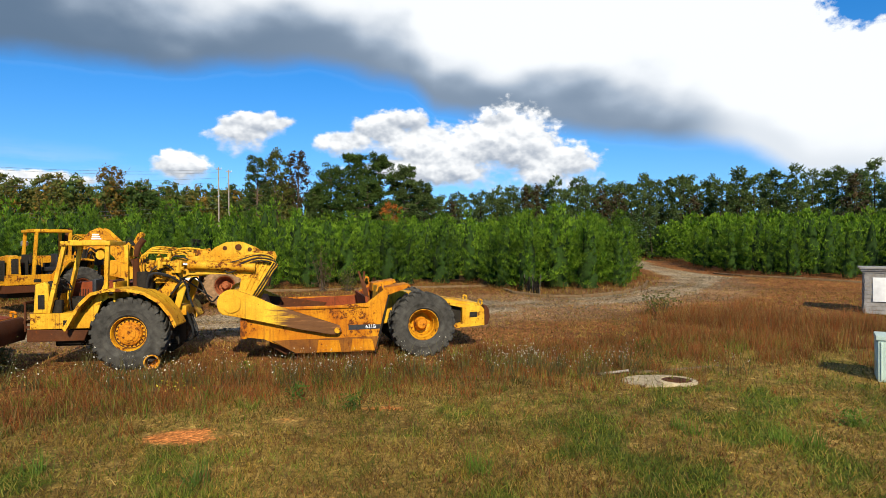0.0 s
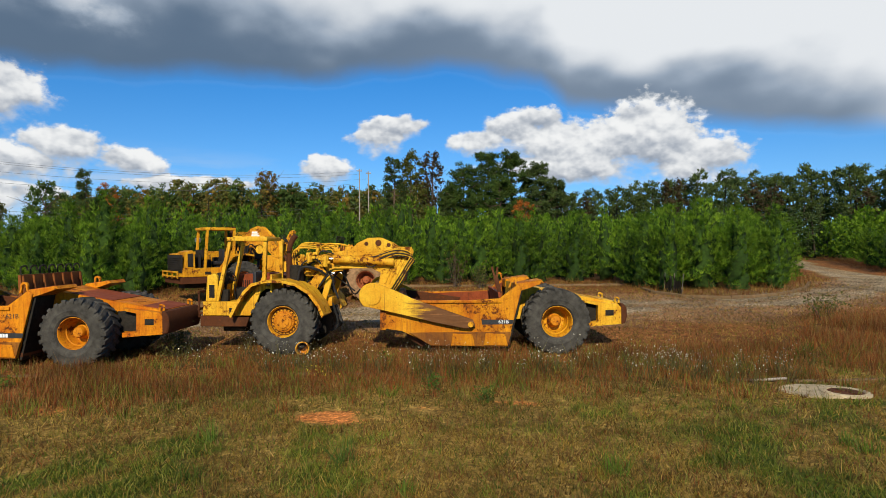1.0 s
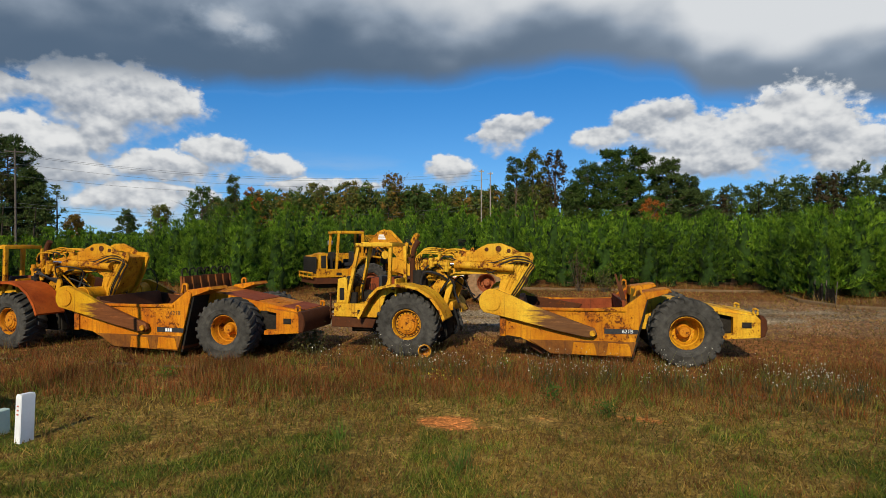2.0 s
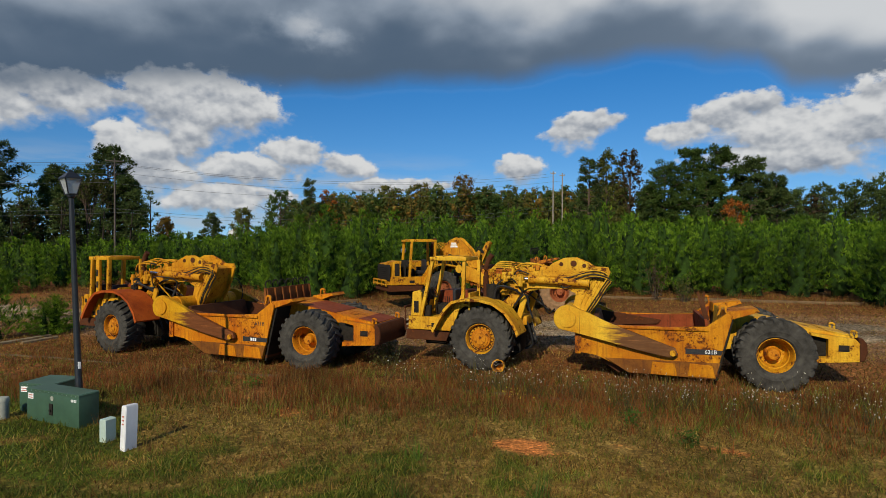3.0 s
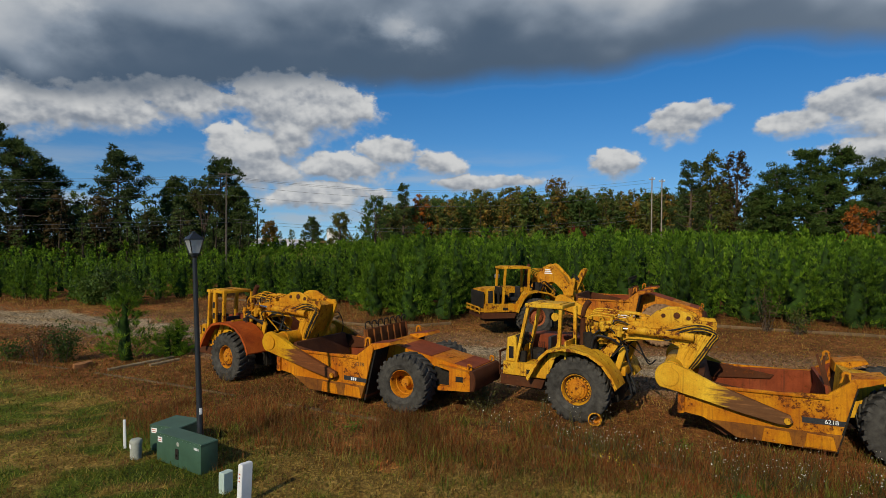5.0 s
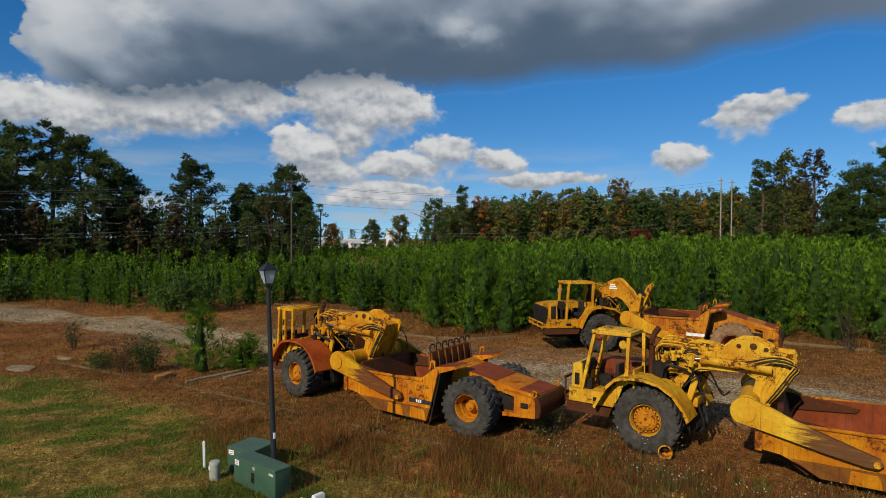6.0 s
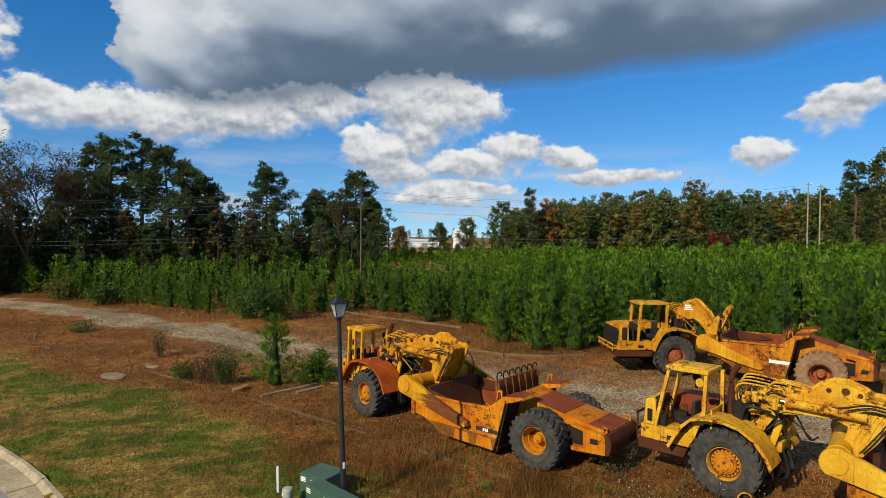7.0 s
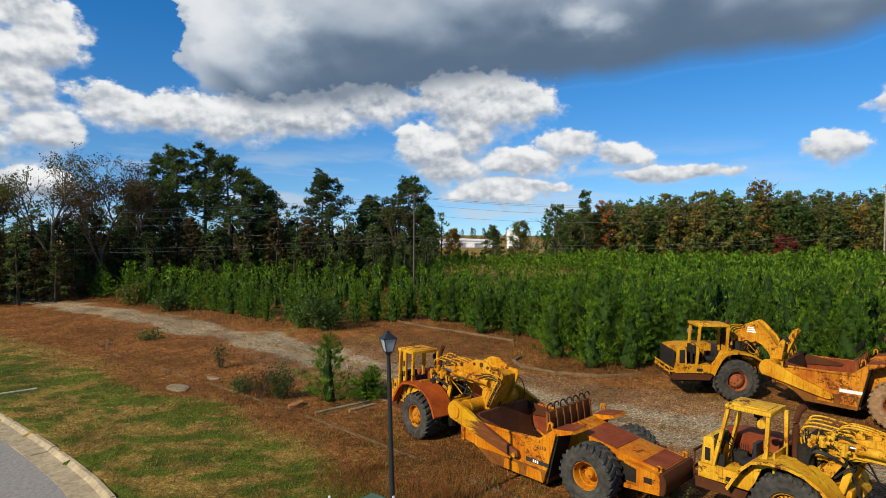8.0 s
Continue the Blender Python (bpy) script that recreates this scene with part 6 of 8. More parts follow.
def old_pine(h, r, crown=0.5, width=3.2, count=26, dense=1.0, needle=(0.42, 0.06), pads=3, fan=8):
    """A tall pine: bare trunk, spreading limbs, and needle pads at the limbs' ends with gaps between."""
    bend = np.array([r.normal(0, 0.25), r.normal(0, 0.25), 0])
    stems = [((0, 0, -0.3), (*bend[:2], h * 0.5), 0.018 * h, 0.012 * h), ((*bend[:2], h * 0.5), (r.normal(0, 0.3), r.normal(0, 0.3), h * 0.97), 0.012 * h, 0.03)]
    tips, dirs, mid, big = [], [], [], []
    m = max(int(13 * dense), 4)
    for k in range(count):
        u = (k + r.uniform(0, 1)) / count
        z = h * (1 - crown + crown * u * 0.97)
        a = k * 2.4 + r.normal(0, 0.5)
        reach = width * (1.0 - 0.72 * u ** 2.2) * r.uniform(0.45, 1.12)
        root_ = np.array([bend[0] * 0.6, bend[1] * 0.6, z - 0.25])
        e = np.array([math.cos(a) * reach, math.sin(a) * reach, z + reach * r.uniform(0.0, 0.38)])
        knee = root_ * 0.45 + e * 0.55 - np.array([0, 0, 0.12 * reach])
        stems += [(tuple(root_), tuple(knee), 0.075, 0.05), (tuple(knee), tuple(e), 0.05, 0.02)]
        for j in range(pads):
            f = 0.5 + 0.5 * (j + r.uniform(0.3, 1.0)) / pads
            side = r.normal(0, 0.22 * reach * f)
            c = root_ + (e - root_) * f + np.array([-math.sin(a) * side, math.cos(a) * side, 0.30 * r.normal() + 0.15])
            w = r.normal(0, 1, (m, 3))
            w /= np.linalg.norm(w, axis=1, keepdims=True)
            w[:, 2] = np.abs(w[:, 2]) * 1.25 - 0.35
            rc = (0.36 + 0.12 * width * 0.6) * r.uniform(0.7, 1.25)
            mid.append(c + np.array([0, 0, 0.1 * rc]))
            big.append(rc * np.array([0.9, 0.9, 0.6]))
            tips.append(c + w * rc * r.uniform(0.35, 1.0, (m, 1)) * np.array([1, 1, 0.85]))
            dirs.append(w + np.array([0, 0, 0.45]))
    v, f = tufts(np.concatenate(tips), np.concatenate(dirs), fan, needle[0], needle[1], 0.55, r)
    cv, cf = lobes(mid, big, 3, needle[0] * 0.7, r, 0.5)
    return np.concatenate([v, cv]), np.concatenate([f, cf + len(v)]), stems


def bare_tree(h, r, width, leafy=1.0, size=0.2):
    """A half-bare tree: limbs that fork again and again into fine twigs, with a few leaves left."""
    stems, ends = [], []
    todo = [(np.array([0, 0, -0.3]), np.array([r.normal(0, 0.05), r.normal(0, 0.05), 1.0]), h * 0.30, 0.016 * h, 0)]
    while todo:
        p, d, ln, rad, depth = todo.pop()
        d = d / np.linalg.norm(d)
        q = p + d * ln
        stems.append((tuple(p), tuple(q), rad, rad * 0.68))
        if depth == 6:
            ends.append(q)
            continue
        if depth == 5:
            ends.append(q)
        for k in range(3 if depth < 5 else 2):
            out = d + r.normal(0, 0.30 + 0.05 * depth, 3) * np.array([width / 4.0, width / 4.0, 0.7]) + np.array([0, 0, 0.16])
            todo.append((q if k else p + d * ln * r.uniform(0.7, 1.0), out, ln * r.uniform(0.62, 0.84), max(rad * 0.6, 0.012), depth + 1))
    top = max(q[2] for q in ends) + 0.3
    stems = [((*np.array(p) * (1, 1, h / top),), (*np.array(q) * (1, 1, h / top),), a, b) for p, q, a, b in stems]
    ends = np.array(ends) * (1, 1, h / top)
    pick = ends[r.uniform(0, 1, len(ends)) < 0.8]
    c = np.repeat(pick, max(int(3 * leafy), 1), 0)
    v, f = leaves(c + r.normal(0, 0.22, c.shape), size, r)
    return v, f, stems


def broad_tree(h, r, crown=0.72, width=3.4, clumps=34, per=60, size=0.42, limbs=10):
    """A leafy tree: trunk, forking limbs, and many small leaf clumps with gaps between."""
    stems = [((0, 0, -0.3), (0.1, 0.0, h * 0.35), 0.02 * h, 0.015 * h), ((0.1, 0, h * 0.35), (r.normal(0, 0.4), r.normal(0, 0.4), h * 0.9), 0.015 * h, 0.03)]
    cents = []
    for k in range(limbs):
        a, z = k * 2.4, h * (0.25 + 0.5 * k / limbs)
        reach = width * r.uniform(0.5, 0.95) * (1 - 0.4 * k / limbs)
        e = np.array([math.cos(a) * reach, math.sin(a) * reach, z + h * r.uniform(0.12, 0.25)])
        stems.append(((0.05, 0, z), tuple(e), 0.09, 0.03))
        for q in range(4):
            t_ = e + r.normal(0, 1, 3) * np.array([0.9, 0.9, 0.9])
            stems.append((tuple(e * 0.75 + np.array([0, 0, z]) * 0.25), tuple(t_), 0.04, 0.012))
    rads = []
    for k in range(clumps):
        u = (k + r.uniform(0, 1)) / clumps
        z = h * (1 - crown) + h * crown * u
        rad = width * math.sqrt(max(1 - (abs(u - 0.40) / 0.62) ** 2, 0.03))
        a = k * 2.4 + r.normal(0, 0.5)
        q = rad * math.sqrt(r.uniform(0.1, 1))
        cents.append((math.cos(a) * q, math.sin(a) * q, z * 0.97))
        rads.append((0.16 * width + 0.28) * r.uniform(0.7, 1.25) * np.array([1, 1, 0.85]))
    v, f = lobes(cents, rads, per, size, r)
    return v, f, stems


def spot(az, d):
    """A place by its bearing to the left of +y and its distance."""
    return -d * math.sin(radians(az)), d * math.cos(radians(az))


def grow(name, label, arrays, leaf_mat, at, group="", category="tree"):
    v, f, st = arrays
    root = thing(name, label, category, Matrix.Translation((at[0], at[1], gz(*at) - 0.1)), group)
    part("trunk", stems_mesh("trunk", st, BARK, 6 if len(st) < 200 else 4), None, root)
    part("crown", blades_mesh("crown", v, f, leaf_mat), None, root)


R = np.random.RandomState
# tall trees that stand out: bearing, distance, height
for i, (az, d, h, w) in enumerate([(86.0, 82, 17.6, 3.4), (83.8, 83, 18.0, 3.6), (81.8, 80, 16.6, 3.4), (80.0, 79, 14.8, 3.6), (87.2, 84, 16.4, 3.0), (73.3, 84, 15.0, 3.6), (69.0, 86, 12.0, 2.0), (65.2, 84, 14.4, 3.4), (63.9, 82, 10.6, 2.8), (67.6, 90, 10.6, 2.6), (78.4, 82, 12.6, 3.0), (89.0, 86, 13.0, 3.0)]):
    grow("tall_pine_tree", "tall dark pine with a flattened crown behind the wires", old_pine(h, R(100 + i), 0.52 if i not in (5, 7) else 0.40, w * 1.05, 32, 1.5), PINE_OLD, spot(az, d), "tall pines")
for i, (az, d, h, w) in enumerate([(95.0, 76, 17.0, 4.2), (91.8, 78, 16.6, 4.4), (98.8, 80, 14.0, 4.0), (89.4, 80, 14.0, 3.0), (66.9, 80, 11.6, 1.8), (102, 78, 13.0, 4.0)]):
    grow("bare_autumn_tree", "half-bare autumn tree with thin brown leaves", bare_tree(h, R(130 + i), w, 2.6), LEAF_BROWN if i % 2 else LEAF_OLIVE, spot(az, d))
grow("autumn_tree", "tall slender tree with olive and gold leaves", broad_tree(18.2, R(140), 0.8, 2.6, 64, 70, 0.32), LEAF_OLIVE, spot(20.6, 101))
grow("autumn_tree", "tall slender tree with brownish leaves", broad_tree(18.6, R(141), 0.75, 2.3, 56, 60, 0.32), LEAF_BROWN, spot(18.6, 103))
grow("pine_tree", "dark pine beside the autumn trees", old_pine(16.5, R(142), 0.75, 3.0, 34, 1.3), PINE_OLD, spot(22.3, 100))
for i, (az, d, h, w, m_) in enumerate([(15.6, 98, 14.6, 4.8, LEAF_GREEN), (13.2, 100, 17.4, 5.2, LEAF_GREEN), (10.9, 101, 17.6, 5.0, LEAF_GREEN), (8.6, 100, 15.2, 4.8, PINE_OLD), (16.8, 99, 11.0, 3.8, PINE_OLD), (6.8, 103, 12.6, 4.2, PINE_OLD), (12.0, 97, 12.5, 5.2, LEAF_GREEN)]):
    grow("broad_pine_tree", "big spreading evergreen with layered dark green boughs", old_pine(h, R(150 + i), 0.88, w, 60, 1.4, pads=4), m_, spot(az, d))
grow("maple_tree", "orange autumn maple among the evergreens", broad_tree(9.0, R(160), 0.8, 1.9, 34, 60, 0.30), LEAF_ORANGE, spot(9.9, 92))
grow("maple_tree", "small orange and red autumn maple", broad_tree(14.0, R(161), 0.8, 2.2, 36, 60, 0.30), LEAF_ORANGE, spot(47.0, 126))
grow("maple_tree", "dark red autumn maple at the wood's edge", broad_tree(7.0, R(162), 0.9, 2.6, 34, 60, 0.30), LEAF_RED, spot(32.0, 121))
for i, (az, d, h, w, m_) in enumerate([(61.0, 130, 8.0, 2.0, LEAF_GOLD), (57.2, 120, 8.2, 2.4, PINE_OLD), (54.6, 118, 9.6, 2.4, LEAF_OLIVE), (34.0, 124, 17.5, 3.2, LEAF_GOLD), (51.3, 112, 12.5, 4.0, LEAF_GREEN), (48.6, 122, 15.5, 2.2, PINE_OLD), (29.3, 128, 15.0, 3.0, LEAF_OLIVE)]):
    grow("autumn_tree", "tree in autumn colour at the edge of the far wood", (broad_tree(h, R(170 + i), 0.85, w, 46, 60, 0.34) if m_ is not PINE_OLD else old_pine(h, R(170 + i), 0.7, w, 26, 1.2)), m_, spot(az, d))


def wood(name, label, specs, leaf_mat, maker, seed):
    """A far wood: many trees, each turned and scaled, in one mesh."""
    r = R(seed)
    protos = [maker(R(seed + 1 + i)) for i in range(5)]
    V, F, S, base = [], [], [], 0
    for x, y, h in specs:
        v, f, st = protos[r.randint(5)]
        a, s_ = r.uniform(0, 6.28), h / 16.0
        w_ = s_ ** 0.6
        ca, sa_ = math.cos(a), math.sin(a)
        V.append(np.stack([(v[:, 0] * ca - v[:, 1] * sa_) * w_ + x, (v[:, 0] * sa_ + v[:, 1] * ca) * w_ + y, v[:, 2] * s_ + gz(x, y)], 1))
        F.append(f + base)
        base += len(v)
        lean = r.normal(0, 0.4)
        S.append(((x, y, gz(x, y) - 0.3), (x + lean, y + lean * 0.5, gz(x, y) + h * 0.92), 0.17, 0.05))
    root = tagged(new(name, blades_mesh(name, np.concatenate(V), np.concatenate(F), leaf_mat)), label, "wood", kind="stuff")
    part("trunks", stems_mesh("trunks", S, BARK_DARK, 5), None, root)


def belt(az0, az1, d0, d1, n_, h0, h1, seed, top=None):
    r = R(seed)
    out = []
    for k in range(n_):
        az = az0 + (az1 - az0) * (k + r.uniform(0, 1)) / n_
        h = r.uniform(h0, h1) if top is None else np.interp(az, [q[0] for q in top], [q[1] for q in top]) * r.uniform(h0, h1)
        out.append((*spot(az, r.uniform(d0, d1)), h))
    return out


def pine_small(r):
    return old_pine(16.0, r, 0.64, 2.6, 18, 0.4, (0.7, 0.17), 3, 4)


def pine_full(r):
    return old_pine(16.0, r, 0.94, 2.5, 19, 0.4, (0.65, 0.17), 2, 4)


def broad_small(r):
    """A leafy tree of the far woods: a rounded, lobed crown of small leaves, narrowing to its top."""
    c, rads = [], []
    for k in range(26):
        u = (k + r.uniform(0, 1)) / 26
        rad = 2.6 * (1 - u ** 2.4) ** 0.6 * (0.62 + 0.38 * min(u / 0.3, 1.0)) * r.uniform(0.4, 1.05)
        a = k * 2.4 + r.normal(0, 0.5)
        c.append((math.cos(a) * rad, math.sin(a) * rad, 0.6 + 14.9 * u))
        rads.append(np.array([1.0, 1.0, 0.95]) * r.uniform(0.75, 1.25))
    return *lobes(c, rads, 34, 0.46, r), []


# dark belt behind the wires, west
wood("dark_pine_wood", "dark dense pine and oak wood behind the wires", belt(62, 108, 84, 98, 70, 7.5, 11.0, 201) + belt(62, 108, 74, 84, 60, 5.0, 8.5, 204), PINE_OLD, pine_full, 210)
wood("brown_thicket", "brown and olive thicket below the dark wood", belt(70, 108, 74, 80, 16, 5.5, 9.5, 202), LEAF_BROWN, broad_small, 220)
wood("dark_oak_wood", "dark leafy oaks filling the wood behind the wires", belt(62.5, 108, 78, 92, 74, 6.0, 9.6, 205), LEAF_DUSK, broad_small, 225)
# mixed autumn wood, north-west
AUT = [(20, 15.5), (26, 15), (34, 15.0), (42, 15.0), (46, 14.0), (50, 12.0), (52, 9.0)]
wood("autumn_wood", "far mixed wood with gold and olive autumn leaves", belt(19, 51, 122, 140, 120, 0.78, 1.05, 203, AUT), LEAF_MIXED, broad_small, 230)
wood("green_wood", "far green wood behind the plantation", belt(19, 51.5, 128, 150, 80, 0.85, 1.08, 207, AUT), LEAF_GREEN, pine_full, 250)
wood("green_wood", "far leafy green wood", belt(19, 52, 122, 140, 50, 0.7, 1.0, 208, AUT), LEAF_GREEN, broad_small, 255)
# pine wood, north-east
EASTTOP = [(-45, 15.6), (-10, 15.8), (0, 14.8), (4, 13.4), (9, 13.0), (14, 13)]
wood("pine_wood", "tall dark pine wood with light between its trunks", belt(-46, 10, 122, 150, 130, 0.88, 1.06, 209, EASTTOP), PINE_OLD, pine_small, 260)
wood("mixed_wood", "brownish trees along the pine wood's edge", belt(-46, 8, 118, 130, 14, 0.6, 0.98, 211, EASTTOP), LEAF_BROWN, broad_small, 270)
wood("dark_undergrowth", "low dark growth under the tall pines", belt(-46, 24, 112, 126, 80, 5.0, 8.5, 212), PINE_OLD, broad_small, 280)
wood("dark_oak_wood", "dark leafy wood standing behind the tall pines", belt(-46, 18, 138, 158, 84, 9.5, 13.5, 215), LEAF_DUSK, broad_small, 297)
wood("track_thicket", "green growth closing the far end of the track", belt(-19.5, -11.5, 100, 112, 16, 4.5, 7.5, 214), LEAF_GREEN, broad_small, 295)
# the skyline beyond
wood("distant_wood", "low hazy treeline on the horizon", belt(48, 72, 420, 520, 26, 9, 13, 213), PINE_OLD, broad_small, 290)

# ---- grass and weeds ----
def blades(x, y, height, width, lean, r, clump=1, spread=0.03):
    """Upright tapering blades; clump: how many from one root."""
    X, Y, H = np.repeat(x, clump), np.repeat(y, clump), np.repeat(height, clump)
    k = len(X)
    X, Y = X + r.normal(0, spread, k), Y + r.normal(0, spread, k)
    Z = ground_z(X, Y) - 0.01
    a = r.uniform(0, 6.28, k)
    lx, ly = r.normal(0, lean, k), r.normal(0, lean, k)
    H = H * r.uniform(0.6, 1.2, k)
    w = width * r.uniform(0.7, 1.3, k)
    A = np.stack([X - np.cos(a) * w / 2, Y - np.sin(a) * w / 2, Z], 1)
    B_ = np.stack([X + np.cos(a) * w / 2, Y + np.sin(a) * w / 2, Z], 1)
    C = np.stack([X + lx * H, Y + ly * H, Z + H], 1)
    v = np.stack([A, B_, C], 1).reshape(-1, 3)
    return v, np.arange(len(v)).reshape(-1, 3)


def sward(name, label, v, material, category="grass"):
    tagged(new(name, blades_mesh(name, v, np.arange(len(v)).reshape(-1, 3), material)), label, category, kind="stuff")


def lawn_points(n_, seed, d0=6.5, d1=42.0):
    """Points over the lawn, thinning with distance from where one stands."""
    r = R(seed)
    d = d0 * (d1 / d0) ** r.uniform(0, 1, n_)
    az = np.radians(r.uniform(-38, 104, n_))
    x, y = -d * np.sin(az), d * np.cos(az) + 0.4
    s = -AY * x + AX * y
    line = np.interp(x, [q[0] for q in STREET], [q[1] for q in STREET])
    return x, y, s, d, r, (y > line + 0.15)


x, y, s, d, r, ok = lawn_points(170000, 301)
g_, ru, gr, cl = cover(x, y)
ok &= (cl < 0.4) & (g_ < 0.5)
pick = r.uniform(0, 1, len(x))
m_ = ok & (s - 5.0 * smooth(-10, -20, x) < 15.5) & (pick < 0.2 + 0.9 * gr)
v, f = blades(x[m_], y[m_], 0.05 + 0.05 * r.uniform(0, 1, m_.sum()) + 0.04 * gr[m_], 0.009 + 0.0011 * d[m_], 0.5, r)
sward("lawn_grass", "short green grass of the rough lawn", v, GRASS_GREEN)
x, y, s, d, r, ok = lawn_points(150000, 302)
g_, ru, gr, cl = cover(x, y)
pick = r.uniform(0, 1, len(x))
m_ = ok & (cl < 0.4) & (g_ < 0.6) & (pick > 0.75 * gr)
v, f = blades(x[m_], y[m_], 0.05 + 0.08 * r.uniform(0, 1, m_.sum()), 0.008 + 0.0011 * d[m_], 0.6, r)
sward("dry_grass", "dry straw-coloured grass", v, GRASS_STRAW)
# taller dark green tufts in the lawn
x, y, s, d, r, ok = lawn_points(900, 303)
g_, ru, gr, cl = cover(x, y)
m_ = ok & (s < 13) & (gr > 0.35) & (cl < 0.2)
v, f = blades(x[m_], y[m_], 0.13 + 0.1 * r.uniform(0, 1, m_.sum()), 0.014, 0.5, r, 16, 0.06)
sward("grass_tufts", "taller green grass tufts", v, GRASS_GREEN)
# low tussocks of mixed dry and green grass that make the lawn lumpy
x, y, s, d, r, ok = lawn_points(7600, 320, 6.3, 27.0)
g_, ru, gr, cl = cover(x, y)
m_ = ok & (s - 5.0 * smooth(-10, -20, x) < 15.0) & (cl < 0.3) & (wobble(x, y, 1.6, 51) > -0.5 + 0.5 * r.uniform(-1, 1, len(x)))
x, y, gr = x[m_], y[m_], gr[m_]
which = r.uniform(0, 1, len(x)) - 0.35 * (gr - 0.3)
for lo, hi, mt, nm, lb in ((-1.0, 0.30, GRASS_GREEN, "green_tussocks", "low green grass tussocks"), (0.30, 0.78, GRASS_STRAW, "straw_tussocks", "low straw-coloured grass tussocks"), (0.78, 2.0, GRASS_RED, "brown_tussocks", "low red-brown dead grass tussocks")):
    k_ = (which >= lo) & (which < hi)
    v, f = blades(x[k_], y[k_], 0.09 + 0.10 * r.uniform(0, 1, k_.sum()), 0.011, 0.7, r, 11, 0.07)
    sward(nm, lb, v, mt)
# russet broomsedge in front of the machines and round the slab
r = R(304)
sx, sy = [], []
for x0, x1, sm, sd_, n_ in ((-19, 3, 14.6, 1.1, 2500), (-13, 4, 15.6, 0.8, 1000), (-32, -18, 17.8, 1.3, 260), (5.0, 14, 15.4, 1.9, 1250), (3, 6, 15.0, 2.0, 160), (-1, 9, 12.8, 1.0, 240), (6, 13, 19, 2.0, 260), (-60, -32, 21, 2.0, 300)):
    xx = r.uniform(x0, x1, n_)
    ss = r.normal(sm, sd_, n_)
    sx.append(xx)
    sy.append((ss + AY * xx) / AX)
sx, sy = np.concatenate(sx), np.concatenate(sy)
thick = wobble(sx, sy, 0.9, 41)
k_ = (thick > -0.35 + 0.5 * r.uniform(-1, 1, len(sx))) & (sy > np.interp(sx, [q[0] for q in STREET], [q[1] for q in STREET]) + 5)
for hx, hy, hr in ((3.6, 14.8, 0.8), (-8.7, 14.75, 0.75), (-8.6, 14.2, 0.6)):
    k_ &= np.hypot(sx - hx, sy - hy) > hr
sx, sy = sx[k_], sy[k_]
patchy = smooth(-0.5, 0.8, wobble(sx, sy, 0.7, 43))
SEDGE_H = 0.14 + (0.14 + 0.26 * patchy) * r.uniform(0, 1, len(sx)) ** 1.3 + 0.34 * smooth(4.5, 6.5, sx) * (0.5 + 0.5 * patchy)
v, f = blades(sx, sy, SEDGE_H, 0.013, 0.24, r, 14, 0.10)
sward("broomsedge", "tall russet broomsedge in loose clumps", v, GRASS_RED)
k_ = r.uniform(0, 1, len(sx)) < 0.8
v, f = blades(sx[k_] + 0.2, sy[k_], SEDGE_H[k_] * 0.85, 0.013, 0.32, r, 9, 0.16)
sward("tall_dry_grass", "tall pale dry grass between the russet clumps", v, GRASS_STRAW)
# thin dry growth over the lot and along the track
r = R(305)
xx, ss = r.uniform(-75, 24, 60000), r.uniform(14.5, 37, 60000)
yy = (ss + AY * xx) / AX
g_, ru, gr, cl = cover(xx, yy)
k_ = (r.uniform(0, 1, len(xx)) > 1.15 * g_) & (dist_to(TRACK, xx, yy) > 1.2 + r.uniform(0, 1.5, len(xx)))
v, f = blades(xx[k_], yy[k_], 0.06 + 0.12 * r.uniform(0, 1, k_.sum()), 0.022, 0.5, r, 2, 0.05)
sward("lot_grass", "thin russet and straw growth on the gravel lot", v[: len(v) // 6 * 3], GRASS_RED)
sward("lot_dry_grass", "thin dry growth on the gravel lot", v[len(v) // 6 * 3:], GRASS_STRAW)
# tall straw at the foot of the pines
r = R(306)
ex, ey = np.array([q[0] for q in resample(EDGE, 0.16)]), np.array([q[1] for q in resample(EDGE, 0.16)])
ex2, ey2 = np.array([q[0] for q in resample(EDGE_EAST, 0.2)]), np.array([q[1] for q in resample(EDGE_EAST, 0.2)])
ex, ey = np.concatenate([ex, ex, ex2, ex2]), np.concatenate([ey, ey, ey2, ey2])
ex, ey = ex + r.normal(0, 0.9, len(ex)), ey + r.normal(-0.2, 0.9, len(ey))
v, f = blades(ex, ey, 0.22 + 0.36 * r.uniform(0, 1, len(ex)), 0.02, 0.34, r, 8, 0.2)
sward("edge_grass", "tall straw grass at the foot of the pines", v[: len(v) // 9 * 3], GRASS_STRAW)
sward("edge_sedge", "tall russet grass at the foot of the pines", v[len(v) // 9 * 3:], GRASS_RED)
# asters: grey-green stems with small white flowers
r = R(307)
wx = np.concatenate([r.normal(-4.2, 2.2, 46), r.normal(0.8, 1.2, 34), r.normal(-8.3, 1.4, 20), r.normal(4.0, 1.6, 10)])
wy = np.concatenate([14.2 + 0.32 * (wx[:46] + 4.2) + r.normal(0, 0.6, 46), 15.8 + r.normal(0, 0.8, 34), 13.5 + r.normal(0, 0.6, 20), 16.4 + r.normal(0, 0.8, 10)])
v, f = blades(wx, wy, np.full(len(wx), 0.55), 0.02, 0.3, r, 14, 0.10)
sward("aster_stems", "grey-green aster stems", v, WEED, "weeds")
fx, fy = np.repeat(wx, 10) + r.normal(0, 0.14, len(wx) * 10), np.repeat(wy, 10) + r.normal(0, 0.14, len(wx) * 10)
